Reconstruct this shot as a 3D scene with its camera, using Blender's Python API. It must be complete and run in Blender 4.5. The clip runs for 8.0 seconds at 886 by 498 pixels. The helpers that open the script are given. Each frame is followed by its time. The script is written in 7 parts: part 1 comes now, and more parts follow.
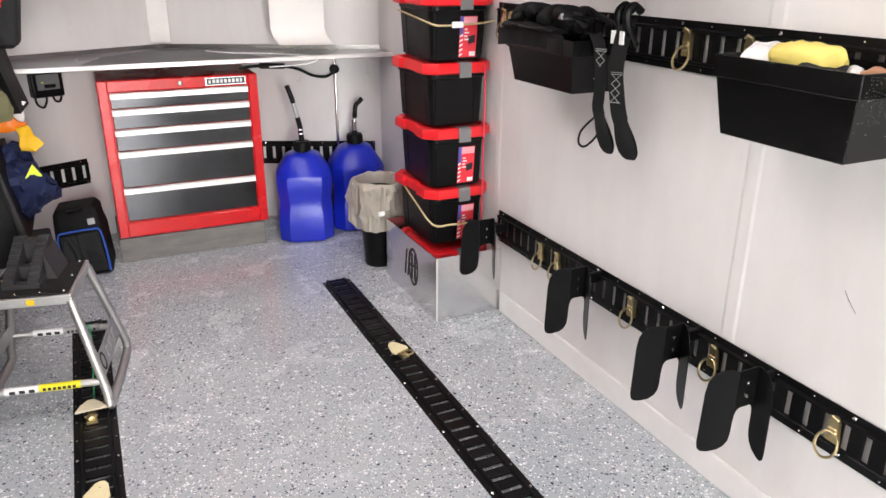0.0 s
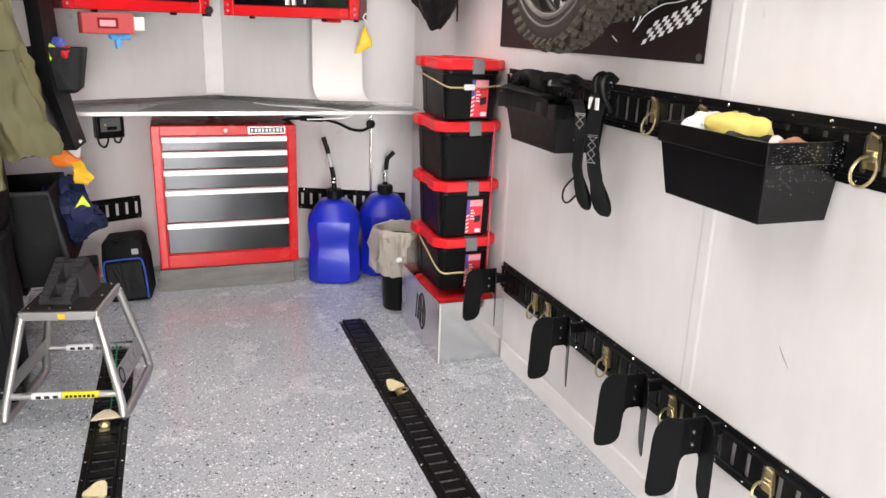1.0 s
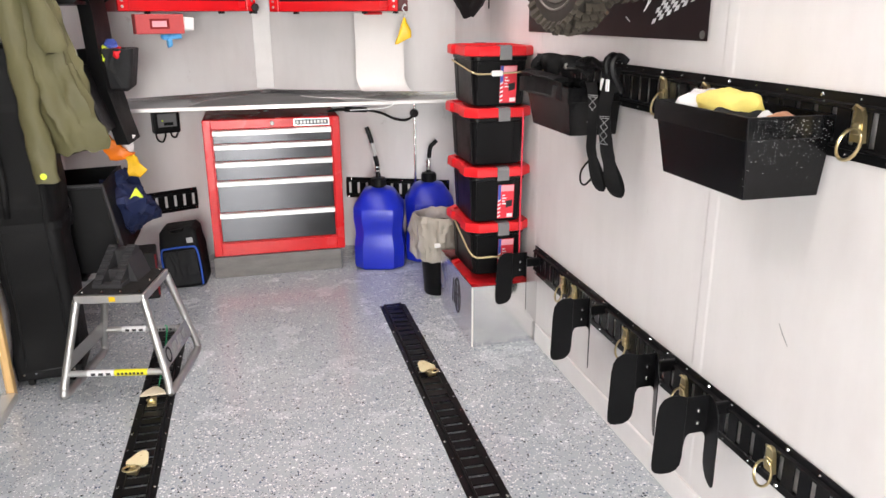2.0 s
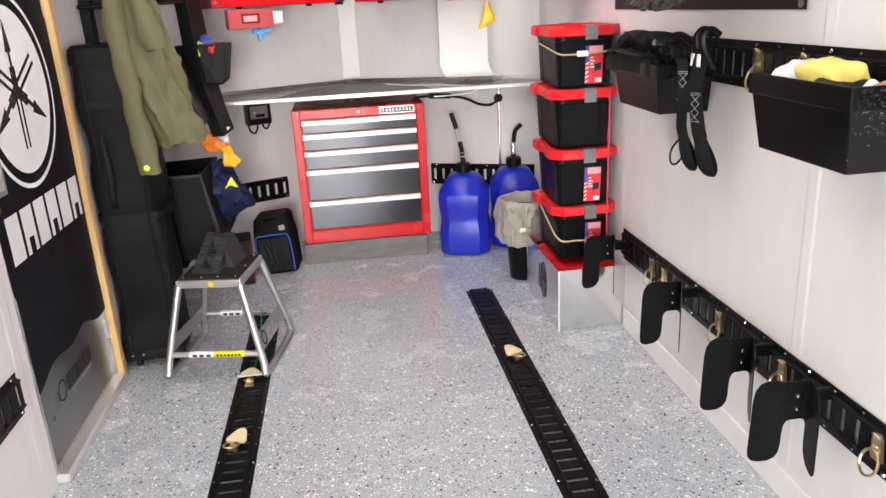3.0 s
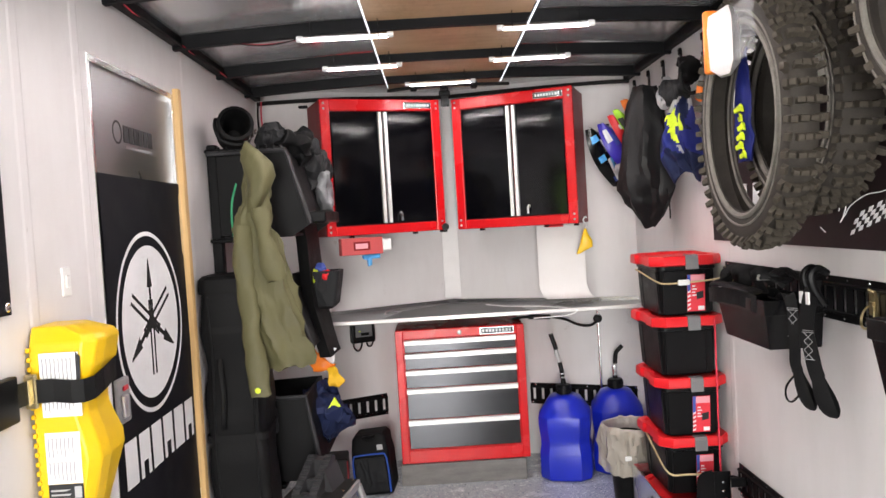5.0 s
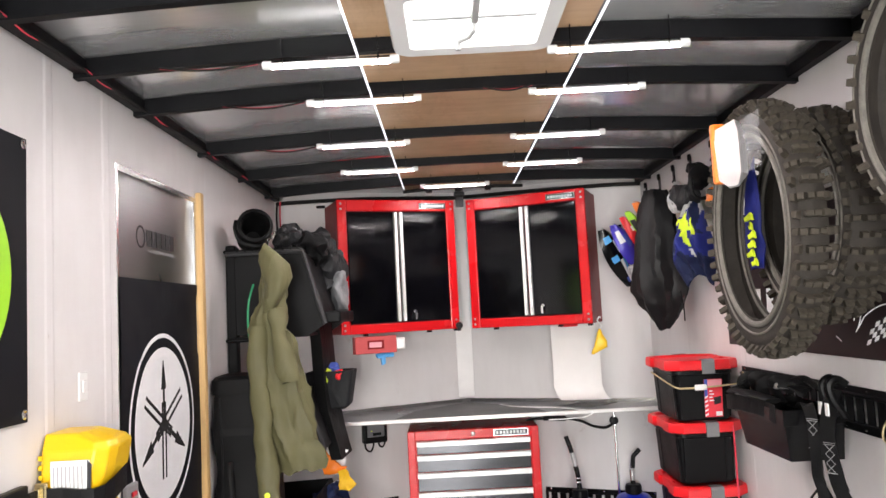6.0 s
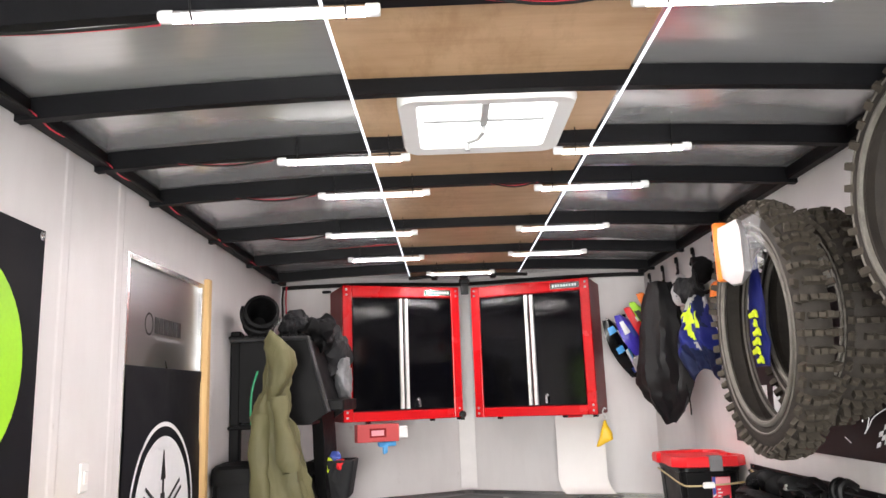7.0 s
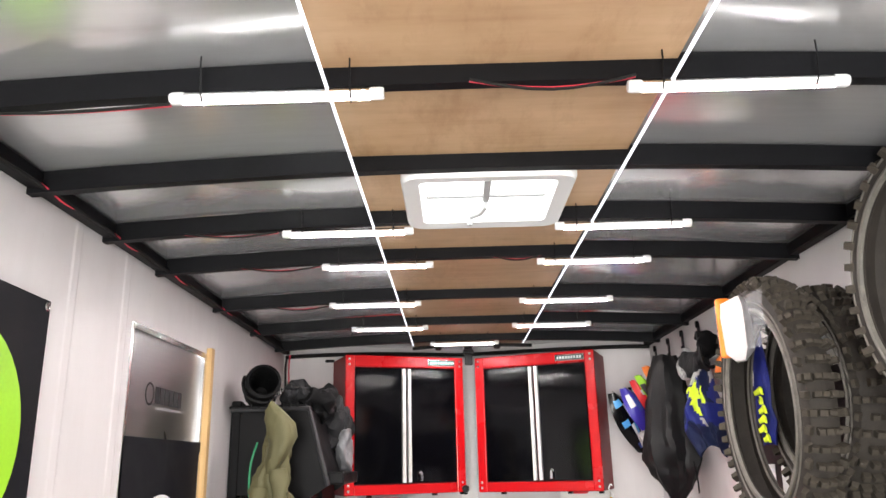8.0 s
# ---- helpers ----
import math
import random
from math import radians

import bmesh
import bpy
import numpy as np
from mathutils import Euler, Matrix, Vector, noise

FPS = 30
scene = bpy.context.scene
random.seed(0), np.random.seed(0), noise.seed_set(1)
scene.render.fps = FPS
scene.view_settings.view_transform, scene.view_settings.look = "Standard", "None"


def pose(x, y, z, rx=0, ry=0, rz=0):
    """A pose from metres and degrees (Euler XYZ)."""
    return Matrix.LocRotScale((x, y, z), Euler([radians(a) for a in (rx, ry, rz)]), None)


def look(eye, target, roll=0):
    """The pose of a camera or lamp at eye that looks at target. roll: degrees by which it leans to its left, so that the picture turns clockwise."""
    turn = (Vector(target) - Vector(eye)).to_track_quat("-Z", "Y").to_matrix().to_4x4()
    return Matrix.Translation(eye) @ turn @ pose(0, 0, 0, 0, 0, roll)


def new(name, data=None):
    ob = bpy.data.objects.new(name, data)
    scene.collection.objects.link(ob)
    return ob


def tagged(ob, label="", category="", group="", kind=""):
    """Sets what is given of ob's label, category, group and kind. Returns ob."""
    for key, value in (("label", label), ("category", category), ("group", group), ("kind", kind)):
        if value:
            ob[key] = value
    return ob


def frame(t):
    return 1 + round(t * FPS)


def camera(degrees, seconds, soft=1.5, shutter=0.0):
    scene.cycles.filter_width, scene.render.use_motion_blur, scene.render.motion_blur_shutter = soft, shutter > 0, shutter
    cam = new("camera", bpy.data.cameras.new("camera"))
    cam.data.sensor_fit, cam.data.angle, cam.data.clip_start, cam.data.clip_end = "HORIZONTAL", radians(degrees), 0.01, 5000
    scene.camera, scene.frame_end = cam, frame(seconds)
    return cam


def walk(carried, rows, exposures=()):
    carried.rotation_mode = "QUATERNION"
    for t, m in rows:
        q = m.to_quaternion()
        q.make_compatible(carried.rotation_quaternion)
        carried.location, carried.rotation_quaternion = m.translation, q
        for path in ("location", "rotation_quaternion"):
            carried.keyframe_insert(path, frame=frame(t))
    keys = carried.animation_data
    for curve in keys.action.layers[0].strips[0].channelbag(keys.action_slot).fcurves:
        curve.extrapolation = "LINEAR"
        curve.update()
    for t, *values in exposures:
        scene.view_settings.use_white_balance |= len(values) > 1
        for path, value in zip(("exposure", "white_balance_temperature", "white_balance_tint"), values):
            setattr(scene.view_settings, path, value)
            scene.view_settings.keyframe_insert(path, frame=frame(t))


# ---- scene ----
cam = camera(61.5, 8.0)
PATH = [
    (0, (0.129, 0.212, 1.32), (0.927, 1.9, 0.603), 0.3),
    (0.5, (0.143, 0.073, 1.333), (0.89, 1.823, 0.718), 1.7),
    (1, (0.276, -0.035, 1.334), (0.932, 1.766, 0.763), 2.0),
    (2.5, (0.433, -0.158, 1.328), (0.789, 1.711, 0.712), -1.9),
    (3, (0.423, -0.154, 1.323), (0.657, 1.731, 0.698), -3.0),
    (3.5, (0.412, -0.154, 1.34), (0.531, 1.77, 0.808), -3.2),
    (4, (0.403, -0.162, 1.371), (0.482, 1.802, 0.997), -3.1),
    (4.5, (0.4, -0.164, 1.391), (0.445, 1.823, 1.17), -3.2),
    (4.7, (0.401, -0.165, 1.398), (0.435, 1.828, 1.236), -3.3),
    (5.8, (0.402, -0.182, 1.439), (0.405, 1.814, 1.567), -3.2),
    (6, (0.402, -0.19, 1.45), (0.401, 1.803, 1.62), -3.0),
    (6.5, (0.393, -0.206, 1.465), (0.393, 1.775, 1.746), -2.6),
    (7, (0.393, -0.22, 1.483), (0.393, 1.743, 1.867), -2.1),
    (7.5, (0.398, -0.233, 1.492), (0.394, 1.709, 1.972), -1.7),
    (8, (0.406, -0.236, 1.498), (0.393, 1.685, 2.056), -1.4),
]
EXPOSURES = [(0.0, 1.57), (2.5, 1.62), (3.5, 1.53), (4.0, 1.48), (4.7, 1.44), (5.8, 1.46), (6.5, 1.48), (8.0, 1.52)]
walk(cam, [(t, look(eye, target, roll)) for t, eye, target, roll in PATH], EXPOSURES)

# ---- world and exposure ----
world = bpy.data.worlds.new("world")
scene.world = world
world.use_nodes = True
wn = world.node_tree.nodes
sky = wn.new("ShaderNodeTexSky")
sky.sky_type, sky.sun_disc = "NISHITA", False
sky.sun_elevation, sky.sun_rotation = radians(40), radians(150)
world.node_tree.links.new(sky.outputs[0], wn["Background"].inputs[0])
wn["Background"].inputs[1].default_value = 0.1
TUBE_POWER, STRIP_POWER, VENT_POWER = 178.0, 0.55, 1.4
# daylight lamp in the unseen rear doorway, shifted left to light the east wall
day = new("rear_doorway_daylight", bpy.data.lights.new("rear_doorway_daylight", "AREA"))
day.data.shape, day.data.size, day.data.size_y, day.data.energy, day.data.color = "RECTANGLE", 1.2, 1.95, 82.0, (1.0, 0.985, 0.96)
day.matrix_basis = look((0.15, -3.18, 1.05), (0.4, 2.0, 0.95))

# ---- plan ----
L, R, MID = -0.527, 1.517, 0.495
BACK, CORNER, NOSE = -3.2, 3.93, 4.39
TOP = 2.115
SLOPE = math.atan2(NOSE - CORNER, R - MID)


def nose_y(x):
    """The front wall's place at x."""
    return NOSE - (NOSE - CORNER) * abs(x - MID) / (R - MID)


# ---- materials ----
MATS = {}


def nodes_of(name):
    m = bpy.data.materials.new(name)
    m.use_nodes = True
    t = m.node_tree
    return m, t, t.nodes["Principled BSDF"], t.nodes, t.links


def coords(n, l, scale=(1, 1, 1)):
    c, mp = n.new("ShaderNodeTexCoord"), n.new("ShaderNodeMapping")
    mp.inputs["Scale"].default_value = scale
    l.new(c.outputs["Object"], mp.inputs[0])
    return mp.outputs[0]


def noise_tex(n, l, vec, scale, detail=4, rough=0.55):
    t = n.new("ShaderNodeTexNoise")
    t.inputs["Scale"].default_value, t.inputs["Detail"].default_value, t.inputs["Roughness"].default_value = scale, detail, rough
    l.new(vec, t.inputs["Vector"])
    return t.outputs["Fac"]


def ramp(n, l, fac, stops, mode="LINEAR"):
    r = n.new("ShaderNodeValToRGB")
    r.color_ramp.interpolation = mode
    e = r.color_ramp.elements
    while len(e) < len(stops):
        e.new(0.5)
    for k, (p, c) in zip(e, stops):
        k.position, k.color = p, (*c, 1) if len(c) == 3 else c
    l.new(fac, r.inputs[0])
    return r.outputs[0]


def mix(n, l, fac, a, b, kind="MIX"):
    m = n.new("ShaderNodeMix")
    m.data_type, m.blend_type = "RGBA", kind
    for s, v in ((m.inputs[0], fac), (m.inputs[6], a), (m.inputs[7], b)):
        if hasattr(v, "links"):
            l.new(v, s)
        else:
            s.default_value = v if not isinstance(v, tuple) else (*v, 1)
    return m.outputs[2]


def bump(n, l, b, height, strength, dist=0.002):
    k = n.new("ShaderNodeBump")
    k.inputs["Strength"].default_value, k.inputs["Distance"].default_value = strength, dist
    l.new(height, k.inputs["Height"])
    l.new(k.outputs[0], b.inputs["Normal"])
    return k


def surface(name, colour, rough=0.5, metal=0.0, vary=0.12, scale=6.0, grain=120.0, relief=0.15, gloss=0.5, dist=0.001, stretch=(1, 1, 1), coat=0.0, crease=0.0):
    """A painted, moulded or woven surface: two scales of tone, uneven gloss and fine relief."""
    if name in MATS:
        return MATS[name]
    m, t, b, n, l = nodes_of(name)
    v = coords(n, l, stretch)
    big, fine = noise_tex(n, l, v, scale), noise_tex(n, l, v, grain, 3)
    dark = tuple(c * (1 - vary) for c in colour)
    light = tuple(min(1, c * (1 + vary * 0.6)) for c in colour)
    base = ramp(n, l, big, ((0.3, dark), (0.7, light)))
    base = mix(n, l, 0.25, base, ramp(n, l, fine, ((0.35, dark), (0.65, light))))
    l.new(base, b.inputs["Base Color"])
    l.new(ramp(n, l, big, ((0.25, (max(0.03, rough * 0.82),) * 3), (0.75, (min(1, rough * 1.15),) * 3))), b.inputs["Roughness"])
    b.inputs["Metallic"].default_value = metal
    b.inputs["Specular IOR Level"].default_value = gloss
    b.inputs["Coat Weight"].default_value = coat
    b.inputs["Coat Roughness"].default_value = 0.08
    if relief:
        k = bump(n, l, b, fine, relief, dist)
        if crease:
            fold = n.new("ShaderNodeTexNoise")
            fold.inputs["Scale"].default_value, fold.inputs["Detail"].default_value, fold.inputs["Distortion"].default_value = 8.0, 2.0, 0.8
            l.new(coords(n, l, (1.0, 1.0, 0.55)), fold.inputs["Vector"])
            ridge = ramp(n, l, fold.outputs["Fac"], ((0.3, (0, 0, 0)), (0.48, (1, 1, 1)), (0.56, (0.55, 0.55, 0.55)), (0.75, (0.1, 0.1, 0.1))))
            c = n.new("ShaderNodeBump")
            c.inputs["Strength"].default_value, c.inputs["Distance"].default_value = crease, 0.02
            l.new(ridge, c.inputs["Height"])
            l.new(c.outputs[0], k.inputs["Normal"])
    MATS[name] = m
    return m


def glow(name, colour, strength):
    m, t, b, n, l = nodes_of(name)
    b.inputs["Base Color"].default_value = (0.9, 0.9, 0.9, 1)
    b.inputs["Emission Color"].default_value = (*colour, 1)
    b.inputs["Emission Strength"].default_value = strength
    return m


def wall_paint():
    m, t, b, n, l = nodes_of("painted_plywood")
    v = coords(n, l)
    big = noise_tex(n, l, v, 1.6, 5, 0.6)
    streak = noise_tex(n, l, coords(n, l, (5, 5, 1.2)), 3.0, 4)
    grain = noise_tex(n, l, coords(n, l, (90, 90, 14)), 3.0, 5)
    base = ramp(n, l, big, ((0.3, (0.63, 0.603, 0.598)), (0.5, (0.69, 0.672, 0.668)), (0.75, (0.72, 0.706, 0.702))))
    base = mix(n, l, 0.16, base, ramp(n, l, streak, ((0.35, (0.62, 0.595, 0.585)), (0.6, (0.77, 0.755, 0.75)))))
    scuff = ramp(n, l, noise_tex(n, l, coords(n, l, (1.5, 9, 2.5)), 2.2, 7, 0.7), ((0.66, (0, 0, 0)), (0.72, (1, 1, 1))))
    base = mix(n, l, scuff, base, mix(n, l, 0.75, base, (0.5, 0.46, 0.44)))
    l.new(base, b.inputs["Base Color"])
    b.inputs["Roughness"].default_value = 0.42
    bump(n, l, b, grain, 0.05, 0.001)
    return m


def flake_floor():
    """Grey-blue epoxy with scattered colour flakes under a clear coat."""
    m, t, b, n, l = nodes_of("epoxy_flake")
    v = coords(n, l)
    base = ramp(n, l, noise_tex(n, l, v, 2.2, 4), ((0.3, (0.375, 0.41, 0.44)), (0.7, (0.435, 0.465, 0.49))))
    for scale, cut, shift in ((150, 0.825, 0), (95, 0.905, 3.7), (230, 0.79, 8.1)):
        mp = n.new("ShaderNodeMapping")
        mp.inputs["Location"].default_value = (shift, shift * 0.7, 0)
        l.new(v, mp.inputs[0])
        cell = n.new("ShaderNodeTexVoronoi")
        cell.inputs["Scale"].default_value = scale
        l.new(mp.outputs[0], cell.inputs["Vector"])
        sep = n.new("ShaderNodeSeparateColor")
        l.new(cell.outputs["Color"], sep.inputs[0])
        tone = ramp(n, l, sep.outputs[0], ((0.0, (0.03, 0.035, 0.045)), (0.17, (0.1, 0.135, 0.2)), (0.3, (0.34, 0.38, 0.42)), (0.58, (0.86, 0.87, 0.87))), "CONSTANT")
        keep = ramp(n, l, sep.outputs[1], ((cut - 0.01, (0, 0, 0)), (cut, (1, 1, 1))))
        near = ramp(n, l, cell.outputs["Distance"], ((0.42, (1, 1, 1)), (0.5, (0, 0, 0))))
        base = mix(n, l, mix(n, l, 1.0, keep, near, "MULTIPLY"), base, tone)
    l.new(base, b.inputs["Base Color"])
    l.new(ramp(n, l, noise_tex(n, l, v, 5, 5), ((0.3, (0.16,) * 3), (0.7, (0.32,) * 3))), b.inputs["Roughness"])
    b.inputs["Coat Weight"].default_value, b.inputs["Coat Roughness"].default_value = 0.35, 0.1
    bump(n, l, b, noise_tex(n, l, v, 60, 4), 0.12, 0.002)
    return m


def plywood():
    m, t, b, n, l = nodes_of("varnished_plywood")
    grain = noise_tex(n, l, coords(n, l, (1.1, 14, 9)), 3.2, 7, 0.62)
    base = ramp(n, l, grain, ((0.25, (0.44, 0.265, 0.14)), (0.5, (0.55, 0.355, 0.2)), (0.75, (0.61, 0.405, 0.24))))
    blot = ramp(n, l, noise_tex(n, l, coords(n, l), 5, 5), ((0.35, (0.44, 0.27, 0.145)), (0.65, (0.64, 0.43, 0.26))))
    streak = ramp(n, l, noise_tex(n, l, coords(n, l, (2.5, 0.8, 1)), 4.0, 6, 0.7), ((0.52, (1, 1, 1)), (0.68, (0.72, 0.66, 0.6))))
    l.new(mix(n, l, 0.6, mix(n, l, 0.5, base, blot), streak, "MULTIPLY"), b.inputs["Base Color"])
    b.inputs["Roughness"].default_value = 0.45
    bump(n, l, b, grain, 0.08, 0.001)
    return m


def brushed(name, colour, rough, stretch, vary=0.1):
    m, t, b, n, l = nodes_of(name)
    line = noise_tex(n, l, coords(n, l, stretch), 5, 6, 0.7)
    big = noise_tex(n, l, coords(n, l), 2.5, 3)
    l.new(mix(n, l, 0.5, ramp(n, l, line, ((0.3, tuple(c * (1 - vary) for c in colour)), (0.7, colour))), ramp(n, l, big, ((0.3, tuple(c * (1 - vary) for c in colour)), (0.7, colour)))), b.inputs["Base Color"])
    l.new(ramp(n, l, big, ((0.3, (rough * 0.75,) * 3), (0.7, (rough * 1.2,) * 3))), b.inputs["Roughness"])
    b.inputs["Metallic"].default_value = 1.0
    bump(n, l, b, line, 0.05, 0.0006)
    return m


WALL, FLOOR, PLY = wall_paint(), flake_floor(), plywood()
ROOF = brushed("roof_sheet_metal", (0.9, 0.9, 0.91), 0.22, (1, 12, 1), 0.12)
ROOF.node_tree.nodes["Principled BSDF"].inputs["Metallic"].default_value = 0.7
ALU = brushed("brushed_aluminium", (0.78, 0.78, 0.78), 0.24, (1, 1, 40))
GREY_ALU = brushed("cast_aluminium", (0.8, 0.79, 0.77), 0.58, (6, 6, 6))
STAND_ALU = brushed("dull_stand_aluminium", (0.56, 0.555, 0.545), 0.5, (6, 6, 6))
DOOR_ALU = brushed("dull_door_aluminium", (0.31, 0.315, 0.32), 0.34, (1, 1, 40))
STEEL = brushed("galvanised_steel", (0.5, 0.5, 0.49), 0.4, (8, 8, 8), 0.3)
CHROME = brushed("chrome", (0.8, 0.8, 0.8), 0.1, (3, 3, 3))
ZINC = brushed("yellow_zinc", (0.72, 0.6, 0.34), 0.32, (20, 20, 20), 0.35)
BLACK_STEEL = surface("black_powder_coat", (0.0042, 0.0042, 0.0047), 0.36, 0.0, 0.3, 8, 300, 0.25, 0.16)
RIB = surface("black_painted_rib", (0.005, 0.005, 0.006), 0.5, 0.0, 0.3, 4, 150, 0.15, 0.12)
RACK_PLASTIC = surface("black_rack_plastic", (0.0045, 0.0045, 0.005), 0.5, 0.0, 0.2, 9, 400, 0.3, 0.13)
BLACK_PLASTIC = surface("black_moulded_plastic", (0.0045, 0.0045, 0.005), 0.4, 0.0, 0.2, 9, 400, 0.3, 0.15)
SATIN_PLASTIC = surface("satin_black_plastic", (0.003, 0.003, 0.0035), 0.24, 0.0, 0.25, 7, 260, 0.12, 0.28)
RUBBER = surface("black_rubber", (0.013, 0.0125, 0.012), 0.72, 0.0, 0.3, 14, 350, 0.5, 0.2)
TREAD = surface("worn_tyre_rubber", (0.036, 0.031, 0.026), 0.75, 0.0, 0.45, 22, 300, 0.6, 0.25)
# knobs paler than the casing: light on their faces is in the colour
KNOB = surface("lit_knob_rubber", (0.058, 0.049, 0.038), 0.82, 0.0, 0.5, 30, 300, 0.6, 0.25)
BEAD = surface("grey_tyre_bead", (0.15, 0.14, 0.122), 0.65, 0.0, 0.35, 30, 300, 0.3, 0.3)
SHELL_CLOTH = surface("black_shell_cloth", (0.0055, 0.0055, 0.006), 0.55, 0.0, 0.3, 9, 500, 0.3, 0.3, crease=0.1)
FABRIC = surface("black_woven_fabric", (0.0046, 0.0046, 0.005), 0.62, 0.0, 0.35, 7, 700, 0.6, 0.16)
NYLON = surface("black_nylon_webbing", (0.005, 0.005, 0.0055), 0.55, 0.0, 0.3, 12, 900, 0.7, 0.18)
CANVAS = surface("dark_grey_fabric", (0.014, 0.0145, 0.016), 0.7, 0.0, 0.3, 9, 600, 0.5, 0.3, crease=0.5)
OLIVE = surface("olive_cloth", (0.115, 0.107, 0.05), 0.62, 0.0, 0.16, 6, 800, 0.5, 0.35, crease=0.14)
NAVY = surface("navy_cloth", (0.012, 0.02, 0.07), 0.7, 0.0, 0.25, 9, 700, 0.5, 0.3, crease=0.5)
RED = surface("gloss_red_paint", (0.6, 0.006, 0.01), 0.27, 0.0, 0.06, 3, 200, 0.04, 0.35)
RED_LID = surface("red_plastic", (0.66, 0.01, 0.016), 0.38, 0.0, 0.1, 9, 300, 0.12)
DARK_RED = surface("dark_red_paint", (0.2, 0.01, 0.014), 0.5, 0.0, 0.1, 3, 200, 0.04, 0.2)
GLOSS_BLACK = surface("gloss_black_door", (0.002, 0.002, 0.003), 0.1, 0.0, 0.2, 3, 90, 0.03, 0.3)
DRAWER = brushed("dark_steel_drawer", (0.05, 0.05, 0.053), 0.17, (1, 40, 40), 0.3)
BLUE = surface("blue_fuel_can_plastic", (0.008, 0.022, 0.46), 0.32, 0.0, 0.12, 7, 200, 0.12)
YELLOW = surface("yellow_plastic", (0.8, 0.5, 0.005), 0.36, 0.0, 0.06, 8, 300, 0.12)
YELLOW_CLOTH = surface("yellow_cloth", (0.75, 0.62, 0.16), 0.8, 0.0, 0.15, 20, 500, 0.5)
ORANGE = surface("orange_plastic", (0.85, 0.2, 0.01), 0.4, 0.0, 0.1, 9, 300, 0.1)
WHITE = surface("white_plastic", (0.8, 0.8, 0.79), 0.35, 0.0, 0.04, 6, 300, 0.05)
WHITE_PAINT = surface("white_painted_trim", (0.74, 0.72, 0.71), 0.4, 0.0, 0.08, 8, 200, 0.15)
CHARCOAL = surface("charcoal_plastic", (0.03, 0.03, 0.032), 0.5, 0.0, 0.25, 12, 350, 0.3, 0.35)
TUBE_END = surface("tube_cap", (0.75, 0.75, 0.75), 0.35)
GREY_PLASTIC = surface("grey_plastic", (0.16, 0.16, 0.165), 0.42, 0.0, 0.12, 9, 300, 0.15)
LIGHT_GREY = surface("light_grey_plastic", (0.42, 0.42, 0.42), 0.4, 0.0, 0.1, 9, 300, 0.1)
COUNTER = surface("grey_laminate", (0.16, 0.165, 0.17), 0.3, 0.0, 0.14, 3, 120, 0.08)
CONCRETE = surface("grey_plinth_board", (0.17, 0.16, 0.15), 0.6, 0.0, 0.4, 7, 90, 0.35, stretch=(1, 4, 4))
WOOD = surface("pale_pine", (0.62, 0.4, 0.17), 0.5, 0.0, 0.2, 5, 60, 0.2, stretch=(20, 20, 1))
BANNER = surface("black_banner_cloth", (0.0062, 0.0066, 0.0098), 0.62, 0.0, 0.3, 5, 800, 0.4, 0.15)
MAROON = surface("dark_maroon_banner", (0.014, 0.007, 0.008), 0.5, 0.0, 0.25, 3, 500, 0.2, 0.35)
PRINT_WHITE = surface("white_print", (0.76, 0.76, 0.77), 0.6, 0.0, 0.05, 9, 500, 0.2)
PRINT_BLACK = surface("black_print", (0.012, 0.012, 0.014), 0.6)
PRINT_GREY = surface("grey_print", (0.3, 0.3, 0.3), 0.6)
PRINT_RED = surface("red_print", (0.7, 0.03, 0.05), 0.45)
PRINT_PINK = surface("pink_print", (0.8, 0.35, 0.4), 0.45)
PRINT_BLUE = surface("blue_print", (0.05, 0.09, 0.4), 0.45)
LIME = surface("lime_print", (0.35, 0.72, 0.02), 0.5)
NEON = surface("neon_yellow", (0.68, 0.85, 0.03), 0.5)
GREEN = surface("green_cord", (0.02, 0.3, 0.12), 0.5)
RED_CORD = surface("red_elastic_cord", (0.6, 0.03, 0.06), 0.6)
TAN_CORD = surface("tan_elastic_cord", (0.5, 0.4, 0.22), 0.7)
PAPER = surface("white_paper_roll", (0.78, 0.77, 0.75), 0.8, 0.0, 0.05, 5, 300, 0.15)
CYAN = surface("light_blue_print", (0.1, 0.4, 0.8), 0.4)
PURPLE = surface("blue_violet_plastic", (0.045, 0.03, 0.4), 0.3)
TUBE_GLOW = glow("lit_tube", (1.0, 0.902, 0.903), TUBE_POWER)
TUBE_SIDE = glow("tube_diffuser_side", (1.0, 0.95, 0.94), 0.27)
STRIP_GLOW = glow("lit_strip", (0.86, 0.9, 1.0), STRIP_POWER)
# the vent dome emits its daylight itself; none passes through the roof
VENT_GLOW = glow("glowing_vent_dome", (0.97, 1.0, 0.98), VENT_POWER)


def liner():
    m, t, b, n, l = nodes_of("clear_bin_liner")
    b.inputs["Base Color"].default_value = (0.5, 0.455, 0.39, 1)
    b.inputs["Roughness"].default_value = 0.3
    b.inputs["Alpha"].default_value = 0.68
    bump(n, l, b, noise_tex(n, l, coords(n, l), 45, 5), 0.8, 0.01)
    return m


def clear_bag():
    m, t, b, n, l = nodes_of("clear_plastic_film")
    b.inputs["Base Color"].default_value = (0.8, 0.82, 0.84, 1)
    b.inputs["Roughness"].default_value = 0.12
    b.inputs["Alpha"].default_value = 0.22
    bump(n, l, b, noise_tex(n, l, coords(n, l), 40, 5), 0.9, 0.01)
    return m


LINER, FILM = liner(), clear_bag()


